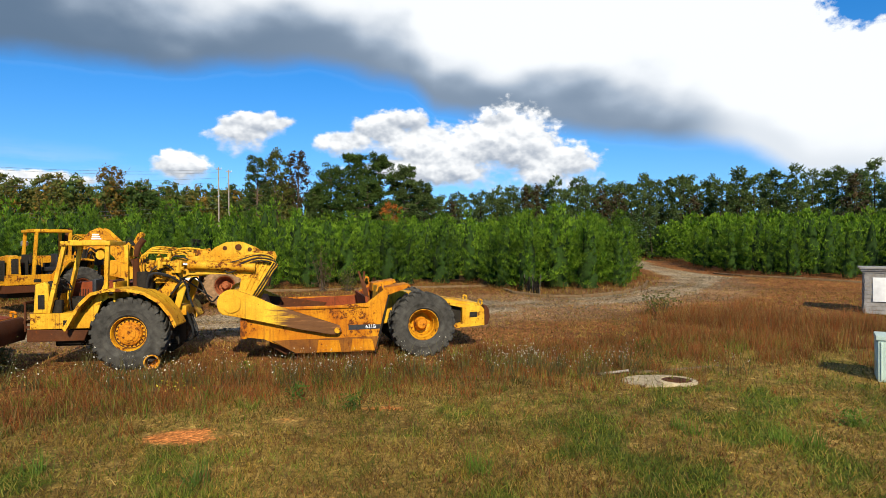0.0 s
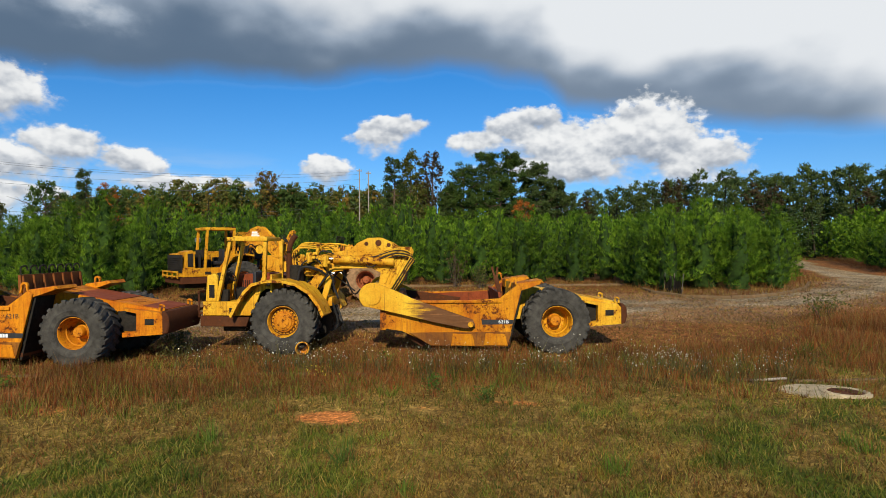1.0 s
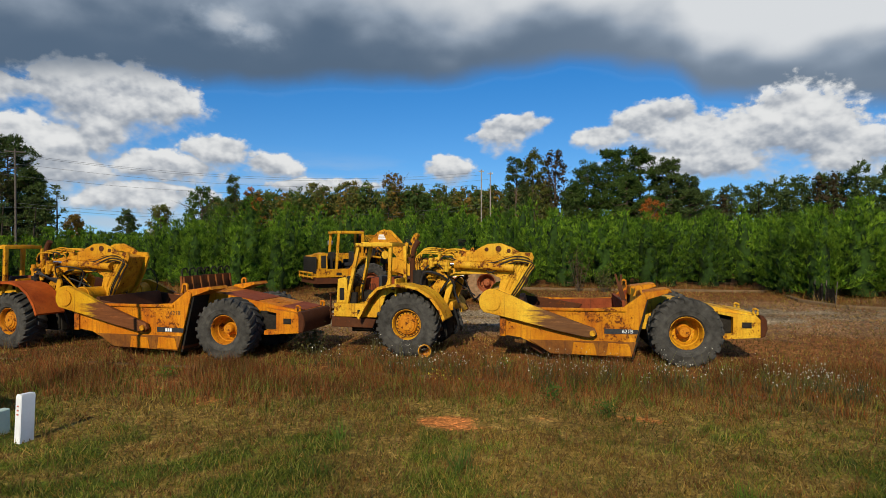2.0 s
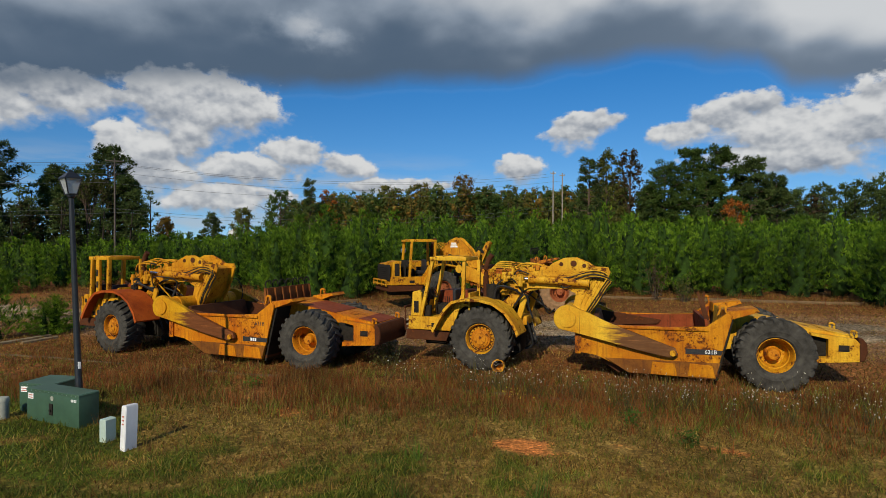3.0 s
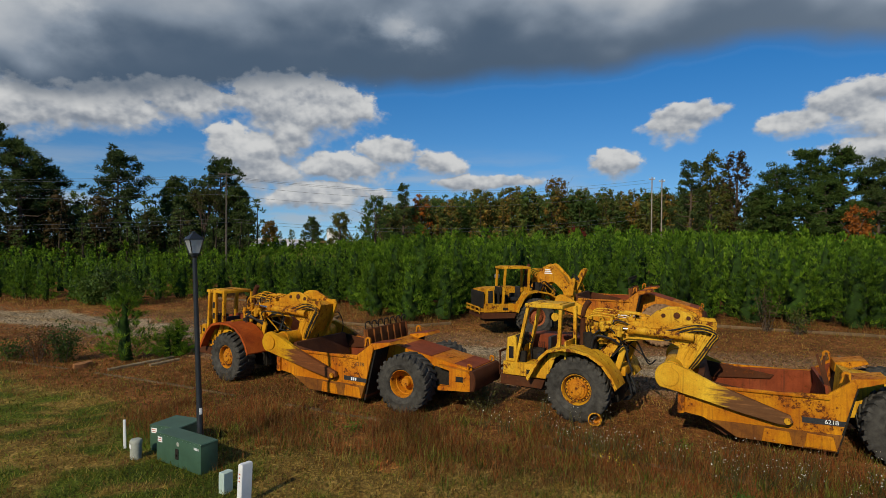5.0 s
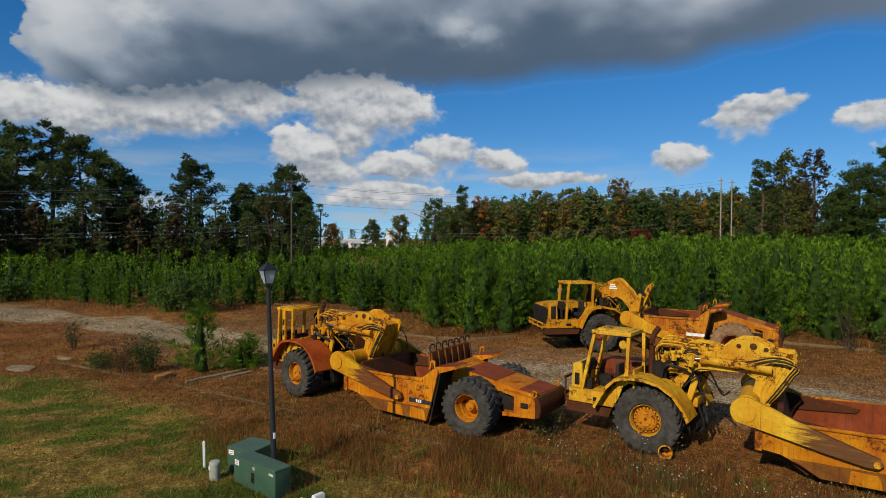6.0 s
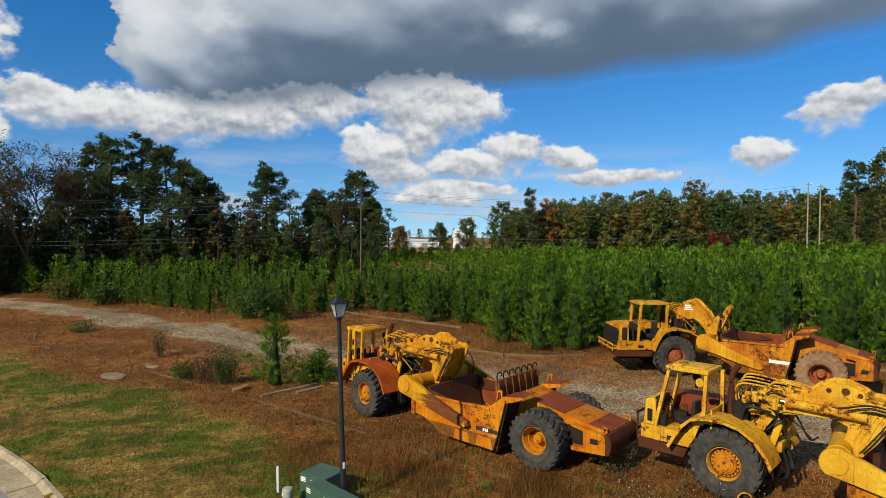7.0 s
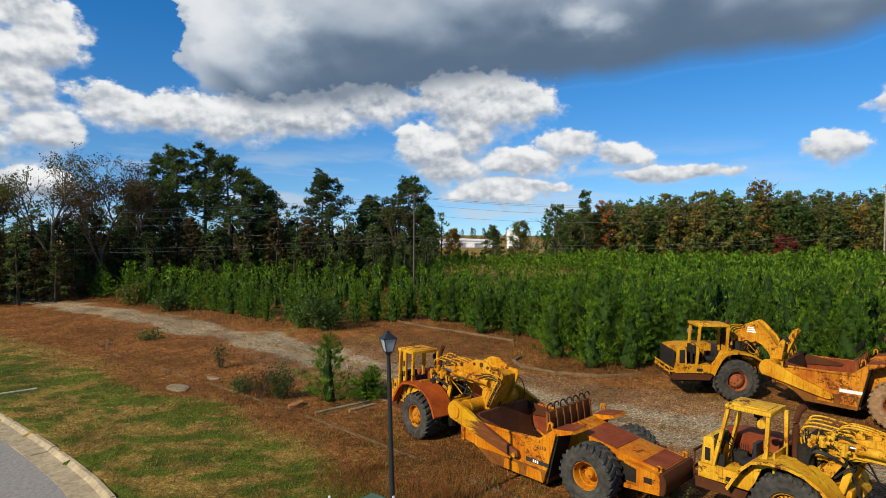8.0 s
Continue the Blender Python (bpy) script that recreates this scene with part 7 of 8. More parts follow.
fc = np.stack([fx, fy, ground_z(fx, fy) + r.uniform(0.28, 0.62, len(fx))], 1)
v, f = leaves(fc, 0.033, r)
sward("aster_flowers", "small white aster flowers", v, FLOWER_WHITE, "flowers")
for cx, cy, mat_, nm, lb in ((-6.95, 12.6, FLOWER_YELLOW, "yellow_flowers", "small patch of yellow flowers"), (-4.6, 12.9, LEAF_GREEN, "leafy_weed", "leafy green weed")):
    c_ = np.stack([cx + r.normal(0, 0.16, 36), cy + r.normal(0, 0.14, 36), r.uniform(0.12, 0.38, 36)], 1)
    v, f = leaves(c_, 0.05, r)
    sward(nm, lb, v, mat_, "weeds")
GRASS_BRIGHT = leaf("bright_weed_leaves", [(0.07, 0.14, 0.015), (0.11, 0.18, 0.022), (0.15, 0.19, 0.03)])
for cx, cy, h_ in ((-4.15, 12.3, 0.5), (-6.2, 14.6, 0.4), (-2.9, 11.8, 0.4), (6.0, 11.4, 0.35), (-13.2, 9.9, 0.35)):
    c_ = np.stack([cx + r.normal(0, 0.11, 120), cy + r.normal(0, 0.11, 120), r.uniform(0.03, h_ * 0.85, 120)], 1)
    v, f = leaves(c_, 0.06, r)
    sward("green_weed", "single leafy green weed in the sedge", v, GRASS_BRIGHT, "weed")

# loose stones on the track and the lot
r = R(310)
tl = np.array(resample(TRACK[3:12], 0.5))
k_ = r.randint(0, len(tl), 9000)
gxs, gys = tl[k_, 0] + r.normal(0, 1.5, 9000), tl[k_, 1] + r.normal(0, 1.5, 9000)
ok = (np.hypot(gxs, gys) < 62)
gxs, gys = gxs[ok], gys[ok]
oct_v = np.array([(1, 0, 0), (0, 1, 0), (-1, 0, 0), (0, -1, 0), (0, 0, 0.7), (0, 0, -0.5)])
oct_f = np.array([(0, 1, 4), (1, 2, 4), (2, 3, 4), (3, 0, 4), (1, 0, 5), (2, 1, 5), (3, 2, 5), (0, 3, 5)])
ang = r.uniform(0, 6.28, len(gxs))
sz = 0.025 + 0.05 * r.uniform(0, 1, len(gxs)) ** 2
rv = oct_v[None] * sz[:, None, None] * r.uniform(0.6, 1.3, (len(gxs), 6, 1))
vx = rv[..., 0] * np.cos(ang)[:, None] - rv[..., 1] * np.sin(ang)[:, None] + gxs[:, None]
vy = rv[..., 0] * np.sin(ang)[:, None] + rv[..., 1] * np.cos(ang)[:, None] + gys[:, None]
vz = rv[..., 2] + ground_z(gxs, gys)[:, None] + 0.01
sv = np.stack([vx, vy, vz], -1).reshape(-1, 3)
sf = (oct_f[None] + 6 * np.arange(len(gxs))[:, None, None]).reshape(-1, 3)
PEBBLE = leaf("loose_gravel", [(0.12, 0.086, 0.046), (0.21, 0.16, 0.095), (0.29, 0.23, 0.145)], rough=0.9, trans=0.0)
tagged(new("gravel", blades_mesh("gravel", sv, sf, PEBBLE)), "loose grey gravel stones on the track", "gravel", kind="stuff")
# green weeds mixed into the russet band
r = R(311)
xx = r.uniform(-16, 10, 700)
yy = (r.normal(14.2, 1.4, 700) + AY * xx) / AX
v, f = blades(xx, yy, 0.15 + 0.25 * r.uniform(0, 1, 700), 0.02, 0.4, r, 9, 0.08)
sward("green_weeds", "green weeds among the russet sedge", v, GRASS_GREEN, "weeds")

# ---- lamp post, cabinets, markers ----
def lamp_post(x, y, h):
    root = thing("lamp_post", "slim black lamp post with a tapered glass lantern", "lamp post", pose(x, y, gz(x, y), 1.2, -1.8, 0))
    bm = bmesh.new()
    lathe(bm, [(0.085, 0.0), (0.085, 0.5), (0.075, 0.55), (0.062, 2.2), (0.052, h - 0.62)], 16, "z")
    part("pole", bm, POST_BLACK, root)
    bm = bmesh.new()
    r = lathe(bm, [(0.05, h - 0.64), (0.085, h - 0.60), (0.085, h - 0.57), (0.05, h - 0.55)], 14, "z")
    bm.faces.new(r[-1])
    part("collar", bm, POST_BLACK, root)
    lan = bmesh.new()
    box(lan, -0.10, 0.10, -0.10, 0.10, h - 0.56, h - 0.535, 0.004)
    lantern = part("lantern", lan, POST_BLACK, root, "four-sided black lantern")
    for k in range(4):
        a = radians(45 + 90 * k)
        bm = bmesh.new()
        cyl(bm, (0.125 * math.cos(a), 0.125 * math.sin(a), h - 0.54), (0.235 * math.cos(a), 0.235 * math.sin(a), h - 0.2), 0.013, n=6)
        part("frame_bar", bm, POST_BLACK, lantern)
        b_ = radians(90 * k)
        bm = bmesh.new()
        vs = []
        for rr, zz in ((0.118, h - 0.53), (0.222, h - 0.205)):
            for s_ in (-1, 1):
                aa = a if s_ > 0 else a - math.pi / 2
                vs.append(bm.verts.new((rr * math.cos(aa), rr * math.sin(aa), zz)))
        f = bm.faces.new((vs[0], vs[1], vs[3], vs[2]))
        bmesh.ops.solidify(bm, geom=[f], thickness=0.006)
        part("pane", bm, GLASS, lantern, "frosted glass pane")
    bm = bmesh.new()
    r0 = [(0.26, h - 0.205), (0.26, h - 0.185), (0.10, h - 0.07), (0.06, h - 0.05), (0.06, h - 0.02), (0.02, h)]
    rings = []
    for rr, zz in r0:
        rings.append([bm.verts.new((rr * math.cos(radians(45 + 90 * k)), rr * math.sin(radians(45 + 90 * k)), zz)) for k in range(4)])
    for p_, q_ in zip(rings, rings[1:]):
        for k in range(4):
            bm.faces.new((p_[k], p_[(k + 1) % 4], q_[(k + 1) % 4], q_[k]))
    bm.faces.new(rings[0][::-1])
    bm.faces.new(rings[-1])
    part("lantern_roof", bm, POST_BLACK, lantern, smooth_shade=False)
    bm = bmesh.new()
    r = lathe(bm, [(0.012, h - 0.53), (0.035, h - 0.48), (0.045, h - 0.40), (0.03, h - 0.32)], 12, "z")
    bm.faces.new(r[-1])
    part("bulb", bm, PLASTIC_WHITE, lantern)
    bm = bmesh.new()
    box(bm, 0.055, 0.085, -0.03, 0.03, 0.95, 1.1, 0.004)
    part("sticker", bm, PLASTIC_WHITE, root, "small white sticker")


lamp_post(-14.49, 6.28, 5.38)


def pad_cabinet(corner, along, length, depth, h, label, stickers):
    """A green ground-mounted utility cabinet; corner: its front right foot."""
    e = Vector((*along, 0)).normalized()
    f = Vector((e.y, -e.x, 0))
    if f.y < 0:
        f = -f
    m = Matrix(((-e.x, f.x, 0, corner[0]), (-e.y, f.y, 0, corner[1]), (0, 0, 1, gz(*corner)), (0, 0, 0, 1)))
    root = thing("utility_cabinet", label, "utility cabinet", m, "green utility cabinets")
    bm = bmesh.new()
    box(bm, -length, 0, 0, depth, -0.05, h - 0.05, 0.015)
    part("body", bm, GREEN_STEEL, root)
    bm = bmesh.new()
    prism(bm, [(-length - 0.006, h - 0.052), (0.006, h - 0.052), (0.006, h - 0.02), (-0.012, h), (-length + 0.012, h), (-length - 0.006, h - 0.02)], -0.008, depth + 0.006, 0.005)
    lid = part("lid", bm, GREEN_STEEL, root, "flush hinged lid")
    for k in range(int(length / 0.14)):
        bm = bmesh.new()
        cyl(bm, (-0.08 - 0.14 * k, -0.008, h - 0.035), (-0.08 - 0.14 * k, -0.014, h - 0.035), 0.008, n=6)
        part("bolt", bm, STEEL_GREY, lid)
    bm = bmesh.new()
    box(bm, -length * 0.55, -length * 0.55 + 0.11, -0.018, 0.0, 0.18, 0.42, 0.006)
    cyl(bm, (-length * 0.55 + 0.055, -0.018, 0.28), (-length * 0.55 + 0.055, -0.045, 0.28), 0.025, n=10)
    part("latch", bm, DARK, root, "recessed latch")
    bm = bmesh.new()
    cyl(bm, (-length * 0.5, 0, h * 0.78), (-length * 0.5, -0.006, h * 0.78), 0.05, n=16)
    part("badge", bm, PLASTIC_GREY, root)
    for i, (x, z, w, hh) in enumerate(stickers):
        bm = bmesh.new()
        box(bm, x, x + w, -0.006, 0.0, z, z + hh)
        s_ = part("warning_label", bm, WHITE_PAINT, root, "white label with red bars")
        for q in (0.2, 0.6):
            bm = bmesh.new()
            box(bm, x + 0.1 * w, x + 0.9 * w, -0.009, -0.006, z + q * hh, z + (q + 0.14) * hh)
            part("label_bar", bm, DECAL_RED, s_)
    bm = bmesh.new()
    for k in range(4):
        box(bm, -0.24 + 0.045 * k, -0.21 + 0.045 * k, -0.005, 0.0, h * 0.76, h * 0.84)
    part("number_bars", bm, WHITE_PAINT, root, "small pale painted bars")
    return root


DECAL_RED = plain("red_decal", (0.48, 0.13, 0.09), 0.6, 0.1, 20, bumpy=0)
pad_cabinet((-13.16, 5.71), (-1.6, -0.35), 1.66, 0.44, 0.68, "dark green utility cabinet on the lawn by the lamp post", [(-1.60, 0.46, 0.17, 0.12)])
pad_cabinet((-14.74, 5.83), (-0.79, -0.36), 0.87, 0.82, 0.64, "smaller green utility cabinet set behind the first", [(-0.82, 0.44, 0.17, 0.12)])


def pedestal(x, y, h, r, material, label, name="cable_pedestal"):
    root = thing(name, label, "utility pedestal", Matrix.Translation((x, y, gz(x, y))))
    bm = bmesh.new()
    rr = lathe(bm, [(r, -0.05), (r, h * 0.82)], 20, "z")
    part("barrel", bm, material, root)
    bm = bmesh.new()
    rr = lathe(bm, [(r * 1.06, h * 0.78), (r * 1.06, h * 0.9), (r * 0.9, h * 0.97), (r * 0.4, h)], 20, "z")
    bm.faces.new(rr[-1])
    part("cap", bm, material, root)
    bm = bmesh.new()
    box(bm, -0.05, 0.05, -r * 1.05, -r * 0.96, h * 0.55, h * 0.75)
    part("label_plate", bm, WHITE_PAINT, root)


pedestal(-15.2, 5.04, 0.46, 0.13, PLASTIC_GREY, "weathered grey round cable pedestal in the grass")


def marker(x, y, h, w, d, material, label, turn, tilt, bars=0, name="marker_post"):
    root = thing(name, label, "marker post", pose(x, y, gz(x, y) - 0.05, tilt, 0, turn))
    bm = bmesh.new()
    prism(bm, [(-w / 2, 0.0), (w / 2, 0.0), (w / 2 * 0.96, h * 0.96), (w / 2 * 0.7, h), (-w / 2 * 0.7, h), (-w / 2 * 0.96, h * 0.96)], -d / 2, d / 2, 0.012)
    part("shell", bm, material, root)
    if bars:
        for k in range(bars):
            bm = bmesh.new()
            box(bm, -w * 0.16, w * 0.16, -d / 2 - 0.006, -d / 2 - 0.001, h * (0.60 + 0.08 * k), h * (0.63 + 0.08 * k))
            part("label_bar", bm, DECAL_RED, root)


marker(-12.0, 5.74, 0.48, 0.17, 0.24, PLASTIC_GREEN, "short pale green plastic pedestal on the lawn", 14, 0)
marker(-11.22, 5.74, 0.86, 0.13, 0.27, PLASTIC_WHITE, "white plastic utility marker with faint red bars", 14, -3, 3)
marker(-16.05, 5.06, 0.78, 0.07, 0.03, PLASTIC_WHITE, "thin white marker stake leaning in the grass", 60, 4, name="marker_stake")


# ---- loose things on the ground ----
def drum(x, y):
    m = pose(x, y, gz(x, y) + 0.17, 0, 0, 24) @ Matrix.Rotation(radians(-8), 4, "X") @ Matrix.Diagonal((1.25, 1.2, 1.25, 1))
    bm = bmesh.new()
    lathe(bm, [(0.125, 0.22), (0.13, 0.2), (0.135, -0.16), (0.148, -0.17), (0.148, -0.2), (0.125, -0.2), (0.12, 0.14), (0.0, 0.14)], 28)
    root = thing("paint_bucket", "dented orange-yellow bucket lying on its side in grass", "bucket", m)
    part("shell", bm, PALE_YELLOW, root)
    bm = bmesh.new()
    r = lathe(bm, [(0.121, -0.196), (0.117, 0.12), (0.02, 0.122)], 24)
    bm.faces.new(r[-1])
    part("lining", bm, RIM, root, "stained orange inside")
    bm = bmesh.new()
    tube(bm, [(0.14 * math.cos(a), -0.17 - 0.03 * math.sin(a), -0.14 * math.sin(a)) for a in [math.pi * k / 8 for k in range(9)]], 0.005)
    part("handle", bm, DARK, root)


drum(-8.78, 14.9)


def rough_slab(name, x, y, sx, sy, h, turn, material, label, category, seed, ring=None):
    r = random.Random(seed)
    root = thing(name, label, category, pose(x, y, gz(x, y), 0, 0, turn))
    bm = bmesh.new()
    n = 14
    low = [bm.verts.new((sx * math.cos(6.283 * k / n) * r.uniform(0.85, 1.1), sy * math.sin(6.283 * k / n) * r.uniform(0.85, 1.1), -0.1)) for k in range(n)]
    top = [bm.verts.new((v.co.x * 0.97, v.co.y * 0.97, h * r.uniform(0.85, 1.05))) for v in low]
    ins = [bm.verts.new((v.co.x * 0.9, v.co.y * 0.9, h * r.uniform(1.0, 1.1))) for v in low]
    for a, b in ((low, top), (top, ins)):
        for k in range(n):
            bm.faces.new((a[k], a[(k + 1) % n], b[(k + 1) % n], b[k]))
    bm.faces.new(ins)
    part("block", bm, material, root, smooth_shade=False)
    if ring:
        rx, ry, rr = ring
        bm = bmesh.new()
        lathe(bm, [(rr + 0.14, h * 0.6), (rr + 0.13, h + 0.02), (rr + 0.10, h + 0.035), (rr + 0.02, h + 0.035), (rr, h + 0.02), (rr, h * 0.6)], 32, "z")
        for v in bm.verts:
            v.co += Vector((rx, ry, 0))
        part("rim_ring", bm, material, root, "cast concrete ring")
        bm = bmesh.new()
        r_ = lathe(bm, [(rr - 0.005, h * 0.6), (rr - 0.005, h + 0.015), (rr - 0.03, h + 0.025), (rr * 0.5, h + 0.02), (0.03, h + 0.025)], 32, "z")
        bm.faces.new(r_[-1])
        for k in range(6):
            a = 6.283 * k / 6
            box(bm, rr * 0.55 - 0.1, rr * 0.55 + 0.1, -0.02, 0.02, h + 0.018, h + 0.03, 0, Matrix.Rotation(a, 4, "Z"))
        for v in bm.verts:
            v.co += Vector((rx, ry, 0))
        part("lid", bm, RUST, root, "rusty iron manhole lid")


rough_slab("manhole", 3.6, 14.72, 0.85, 0.62, 0.045, 8, CONCRETE, "broken pale concrete manhole top with a rusty lid", "manhole", 5, (0.42, -0.12, 0.33))
rough_slab("drain_cover", -32.8, 2.4, 0.85, 0.5, 0.05, 20, CONC_DULL, "broken pale concrete drain cover sunk in the lawn", "drain cover", 6)
rough_slab("boulder", -27.0, 6.9, 0.24, 0.5, 0.17, 35, CLAY_STONE, "orange-stained broken stone by the kerb", "stone", 8)
rough_slab("boulder", -33.9, 4.2, 0.5, 0.2, 0.07, 30, CONC_DULL, "flat pale broken concrete piece", "stone", 10)


def loose_kerb(a, b, label):
    bm = bmesh.new()
    kerb_piece(bm, a, b, [(-0.08, -0.1), (-0.08, 0.07), (-0.05, 0.1), (0.05, 0.1), (0.08, 0.07), (0.08, -0.1)], gz)
    solid("kerb_block", bm, CONC_DULL, label, "kerb block", "loose kerb lengths", smooth_shade=False)


loose_kerb((-25.5, 7.35), (-26.0, 10.0), "long loose kerb length lying by the saplings")
loose_kerb((-25.1, 8.75), (-25.4, 10.0), "short loose kerb length lying by the saplings")

# utility box and stone pillar at the east side
m = pose(9.14, 15.0, 0.0, 0, 0, -28)
root = thing("plastic_utility_box", "pale green ribbed plastic utility box in tall grass", "utility box", m)
bm = bmesh.new()
box(bm, -0.45, 0.45, -0.4, 0.4, -0.05, 1.0, 0.03)
part("body", bm, PLASTIC_GREEN, root)
for k in range(6):
    bm = bmesh.new()
    box(bm, -0.40 + 0.155 * k, -0.36 + 0.155 * k, -0.425, -0.39, 0.05, 0.92, 0.008)
    part("rib", bm, PLASTIC_GREEN, root)
for k in range(5):
    bm = bmesh.new()
    box(bm, -0.475, -0.44, -0.36 + 0.165 * k, -0.31 + 0.165 * k, 0.05, 0.92, 0.008)
    part("rib", bm, PLASTIC_GREEN, root)
bm = bmesh.new()
box(bm, -0.49, 0.49, -0.44, 0.44, 0.96, 1.06, 0.02)
part("lid", bm, PLASTIC_GREEN, root)


def stone_pillar(x, y, turn, w, h):
    root = thing("stone_pillar", "grey stone entrance pillar with a moulded cap", "pillar", pose(x, y, gz(x, y), 0, 0, turn))
    r = random.Random(3)
    bm = bmesh.new()
    box(bm, -w / 2 + 0.03, w / 2 - 0.03, -w / 2 + 0.03, w / 2 - 0.03, -0.2, h - 0.2)
    part("core", bm, CONCRETE, root)
    hh, row = 0.17, 0
    while row * hh < h - 0.25:
        for face in range(4):
            mm = Matrix.Rotation(math.pi / 2 * face, 4, "Z")
            p0 = -w / 2 + (0.0 if row % 2 else 0.02)
            while p0 < w / 2 - 0.06:
                p1 = min(p0 + r.uniform(0.22, 0.42), w / 2)
                if w / 2 - p1 < 0.1:
                    p1 = w / 2
                bm = bmesh.new()
                box(bm, p0 + 0.006, p1 - 0.006, -w / 2 - r.uniform(0.0, 0.03), -w / 2 + 0.05, row * hh + 0.006, row * hh + hh - 0.006, 0.0, mm)
                part("stone", bm, STONE, root)
                p0 = p1
        row += 1
    for k, (o, a, b) in enumerate(((0.06, h - 0.25, h - 0.17), (0.12, h - 0.17, h - 0.09), (0.18, h - 0.09, h))):
        bm = bmesh.new()
        box(bm, -w / 2 - o, w / 2 + o, -w / 2 - o, w / 2 + o, a, b, 0.015)
        part("cap", bm, STONE, root, "stepped cap stone")
    bm = bmesh.new()
    box(bm, -w / 2 + 0.3, w / 2 - 0.1, -w / 2 - 0.06, -w / 2 - 0.035, 0.55, h - 0.45, 0.01)
    part("plaque", bm, PLASTIC_WHITE, root, "blank pale plaque")


stone_pillar(17.0, 28.3, -28, 1.5, 2.05)

# ---- saplings and bushes by the kerb ----
rs = np.random.RandomState(11)
plant_pine(-27.1, 8.5, 3.0, rs, "bright green pine sapling by the loose kerb", "pine saplings", 1.15)
for i, (x, y, h) in enumerate(((-26.5, 10.3, 1.5), (-26.3, 9.9, 1.25), (-27.0, 10.6, 1.25))):
    plant_pine(x, y, h, rs, "low bushy pine seedling beside the sapling", "pine saplings", 1.5)


def shrub(x, y, h, w, leaf_mat, label, seed, per=34, size=0.13):
    r = R(seed)
    stems, cents = [], []
    for k in range(11):
        a, q = r.uniform(0, 6.28), w * 0.5 * math.sqrt(r.uniform(0, 1))
        e = np.array([math.cos(a) * q, math.sin(a) * q, h * r.uniform(0.55, 1.0) * (1 - 0.35 * q / (w * 0.5 + 0.01))])
        stems.append(((e[0] * 0.2, e[1] * 0.2, -0.05), tuple(e), 0.018, 0.006))
        for f in (0.35, 0.6, 0.85, 1.0):
            cents.append(e * np.array([f, f, f]) + r.normal(0, 0.12 + 0.05 * w, (per // 3, 3)))
    c_ = np.concatenate(cents)
    c_[:, 2] = np.maximum(c_[:, 2], 0.05)
    v, f = leaves(c_, size, r)
    root = thing("shrub", label, "shrub", Matrix.Translation((x, y, gz(x, y))))
    part("stem", stems_mesh("stem", stems, BARK, 5), None, root)
    part("foliage", blades_mesh("foliage", v, f, leaf_mat), None, root)


shrub(-28.6, 6.6, 1.8, 1.2, LEAF_GREEN, "dark green shrub by the kerb", 401, 110, 0.09)
shrub(-29.2, 5.8, 1.7, 1.7, LEAF_RUSSET, "reddish brown half-bare shrub by the kerb", 402, 80, 0.08)
shrub(-30.4, 5.2, 0.9, 1.2, LEAF_GREEN, "low green shrub in dry grass", 403, 60, 0.09)
shrub(-36.0, 4.9, 1.9, 0.8, LEAF_OLIVE, "thin olive shrub in the dry grass", 404, 14)
shrub(-43.4, 13.4, 3.0, 3.4, LEAF_GREEN, "broad dark shrub at the plantation's corner", 405, 120, 0.2)
shrub(-45.6, 12.2, 2.2, 2.6, LEAF_GREEN, "broad dark shrub at the plantation's edge", 406, 100, 0.2)
shrub(-60.0, 3.8, 2.4, 3.0, LEAF_GREEN, "leafy shrub beside the track", 407, 90, 0.22)
shrub(-67.0, 0.6, 2.2, 3.2, LEAF_OLIVE, "olive shrub beside the track", 408, 90, 0.22)
shrub(-77.0, -4.0, 2.4, 3.2, LEAF_BROWN, "brown shrub beside the track", 409, 90, 0.22)
shrub(-12.1, 13.9, 0.75, 0.9, WEED, "pale grey-green weed going to seed", 414, 60, 0.07)
shrub(6.9, 26.6, 1.1, 1.3, LEAF_OLIVE, "low dark weed bush on the gravel", 410, 30, 0.1)
shrub(-9.8, 33.4, 2.6, 1.4, LEAF_BROWN, "thin brown shrub before the pines", 411, 26, 0.12)
shrub(-8.4, 33.6, 1.6, 1.3, LEAF_OLIVE, "olive shrub before the pines", 412, 26, 0.12)
shrub(-47.5, 1.6, 0.7, 2.2, LEAF_GREEN, "low green growth beside the track", 413, 40, 0.12)

# ---- power line ----
def utility_pole(x, y, h, arms, label, r=0.12, material=POLE_DARK):
    root = thing("utility_pole", label, "utility pole", Matrix.Translation((x, y, gz(x, y))), "utility poles")
    bm = bmesh.new()
    cyl(bm, (0, 0, -0.5), (0, 0, h), r, r * 0.62, 12)
    part("pole", bm, material, root)
    for z, w, turn in arms:
        bm = bmesh.new()
        box(bm, -w / 2, w / 2, -0.06, 0.06, z - 0.06, z + 0.06, 0.01, Matrix.Rotation(radians(turn), 4, "Z"))
        a_ = part("crossarm", bm, material, root)
        for s_ in (-0.46, 0.46):
            bm = bmesh.new()
            p_ = Matrix.Rotation(radians(turn), 4, "Z") @ Vector((w * s_, 0, z + 0.06))
            cyl(bm, p_, p_ + Vector((0, 0, 0.14)), 0.04, 0.025, 8)
            part("insulator", bm, STEEL_GREY, a_)


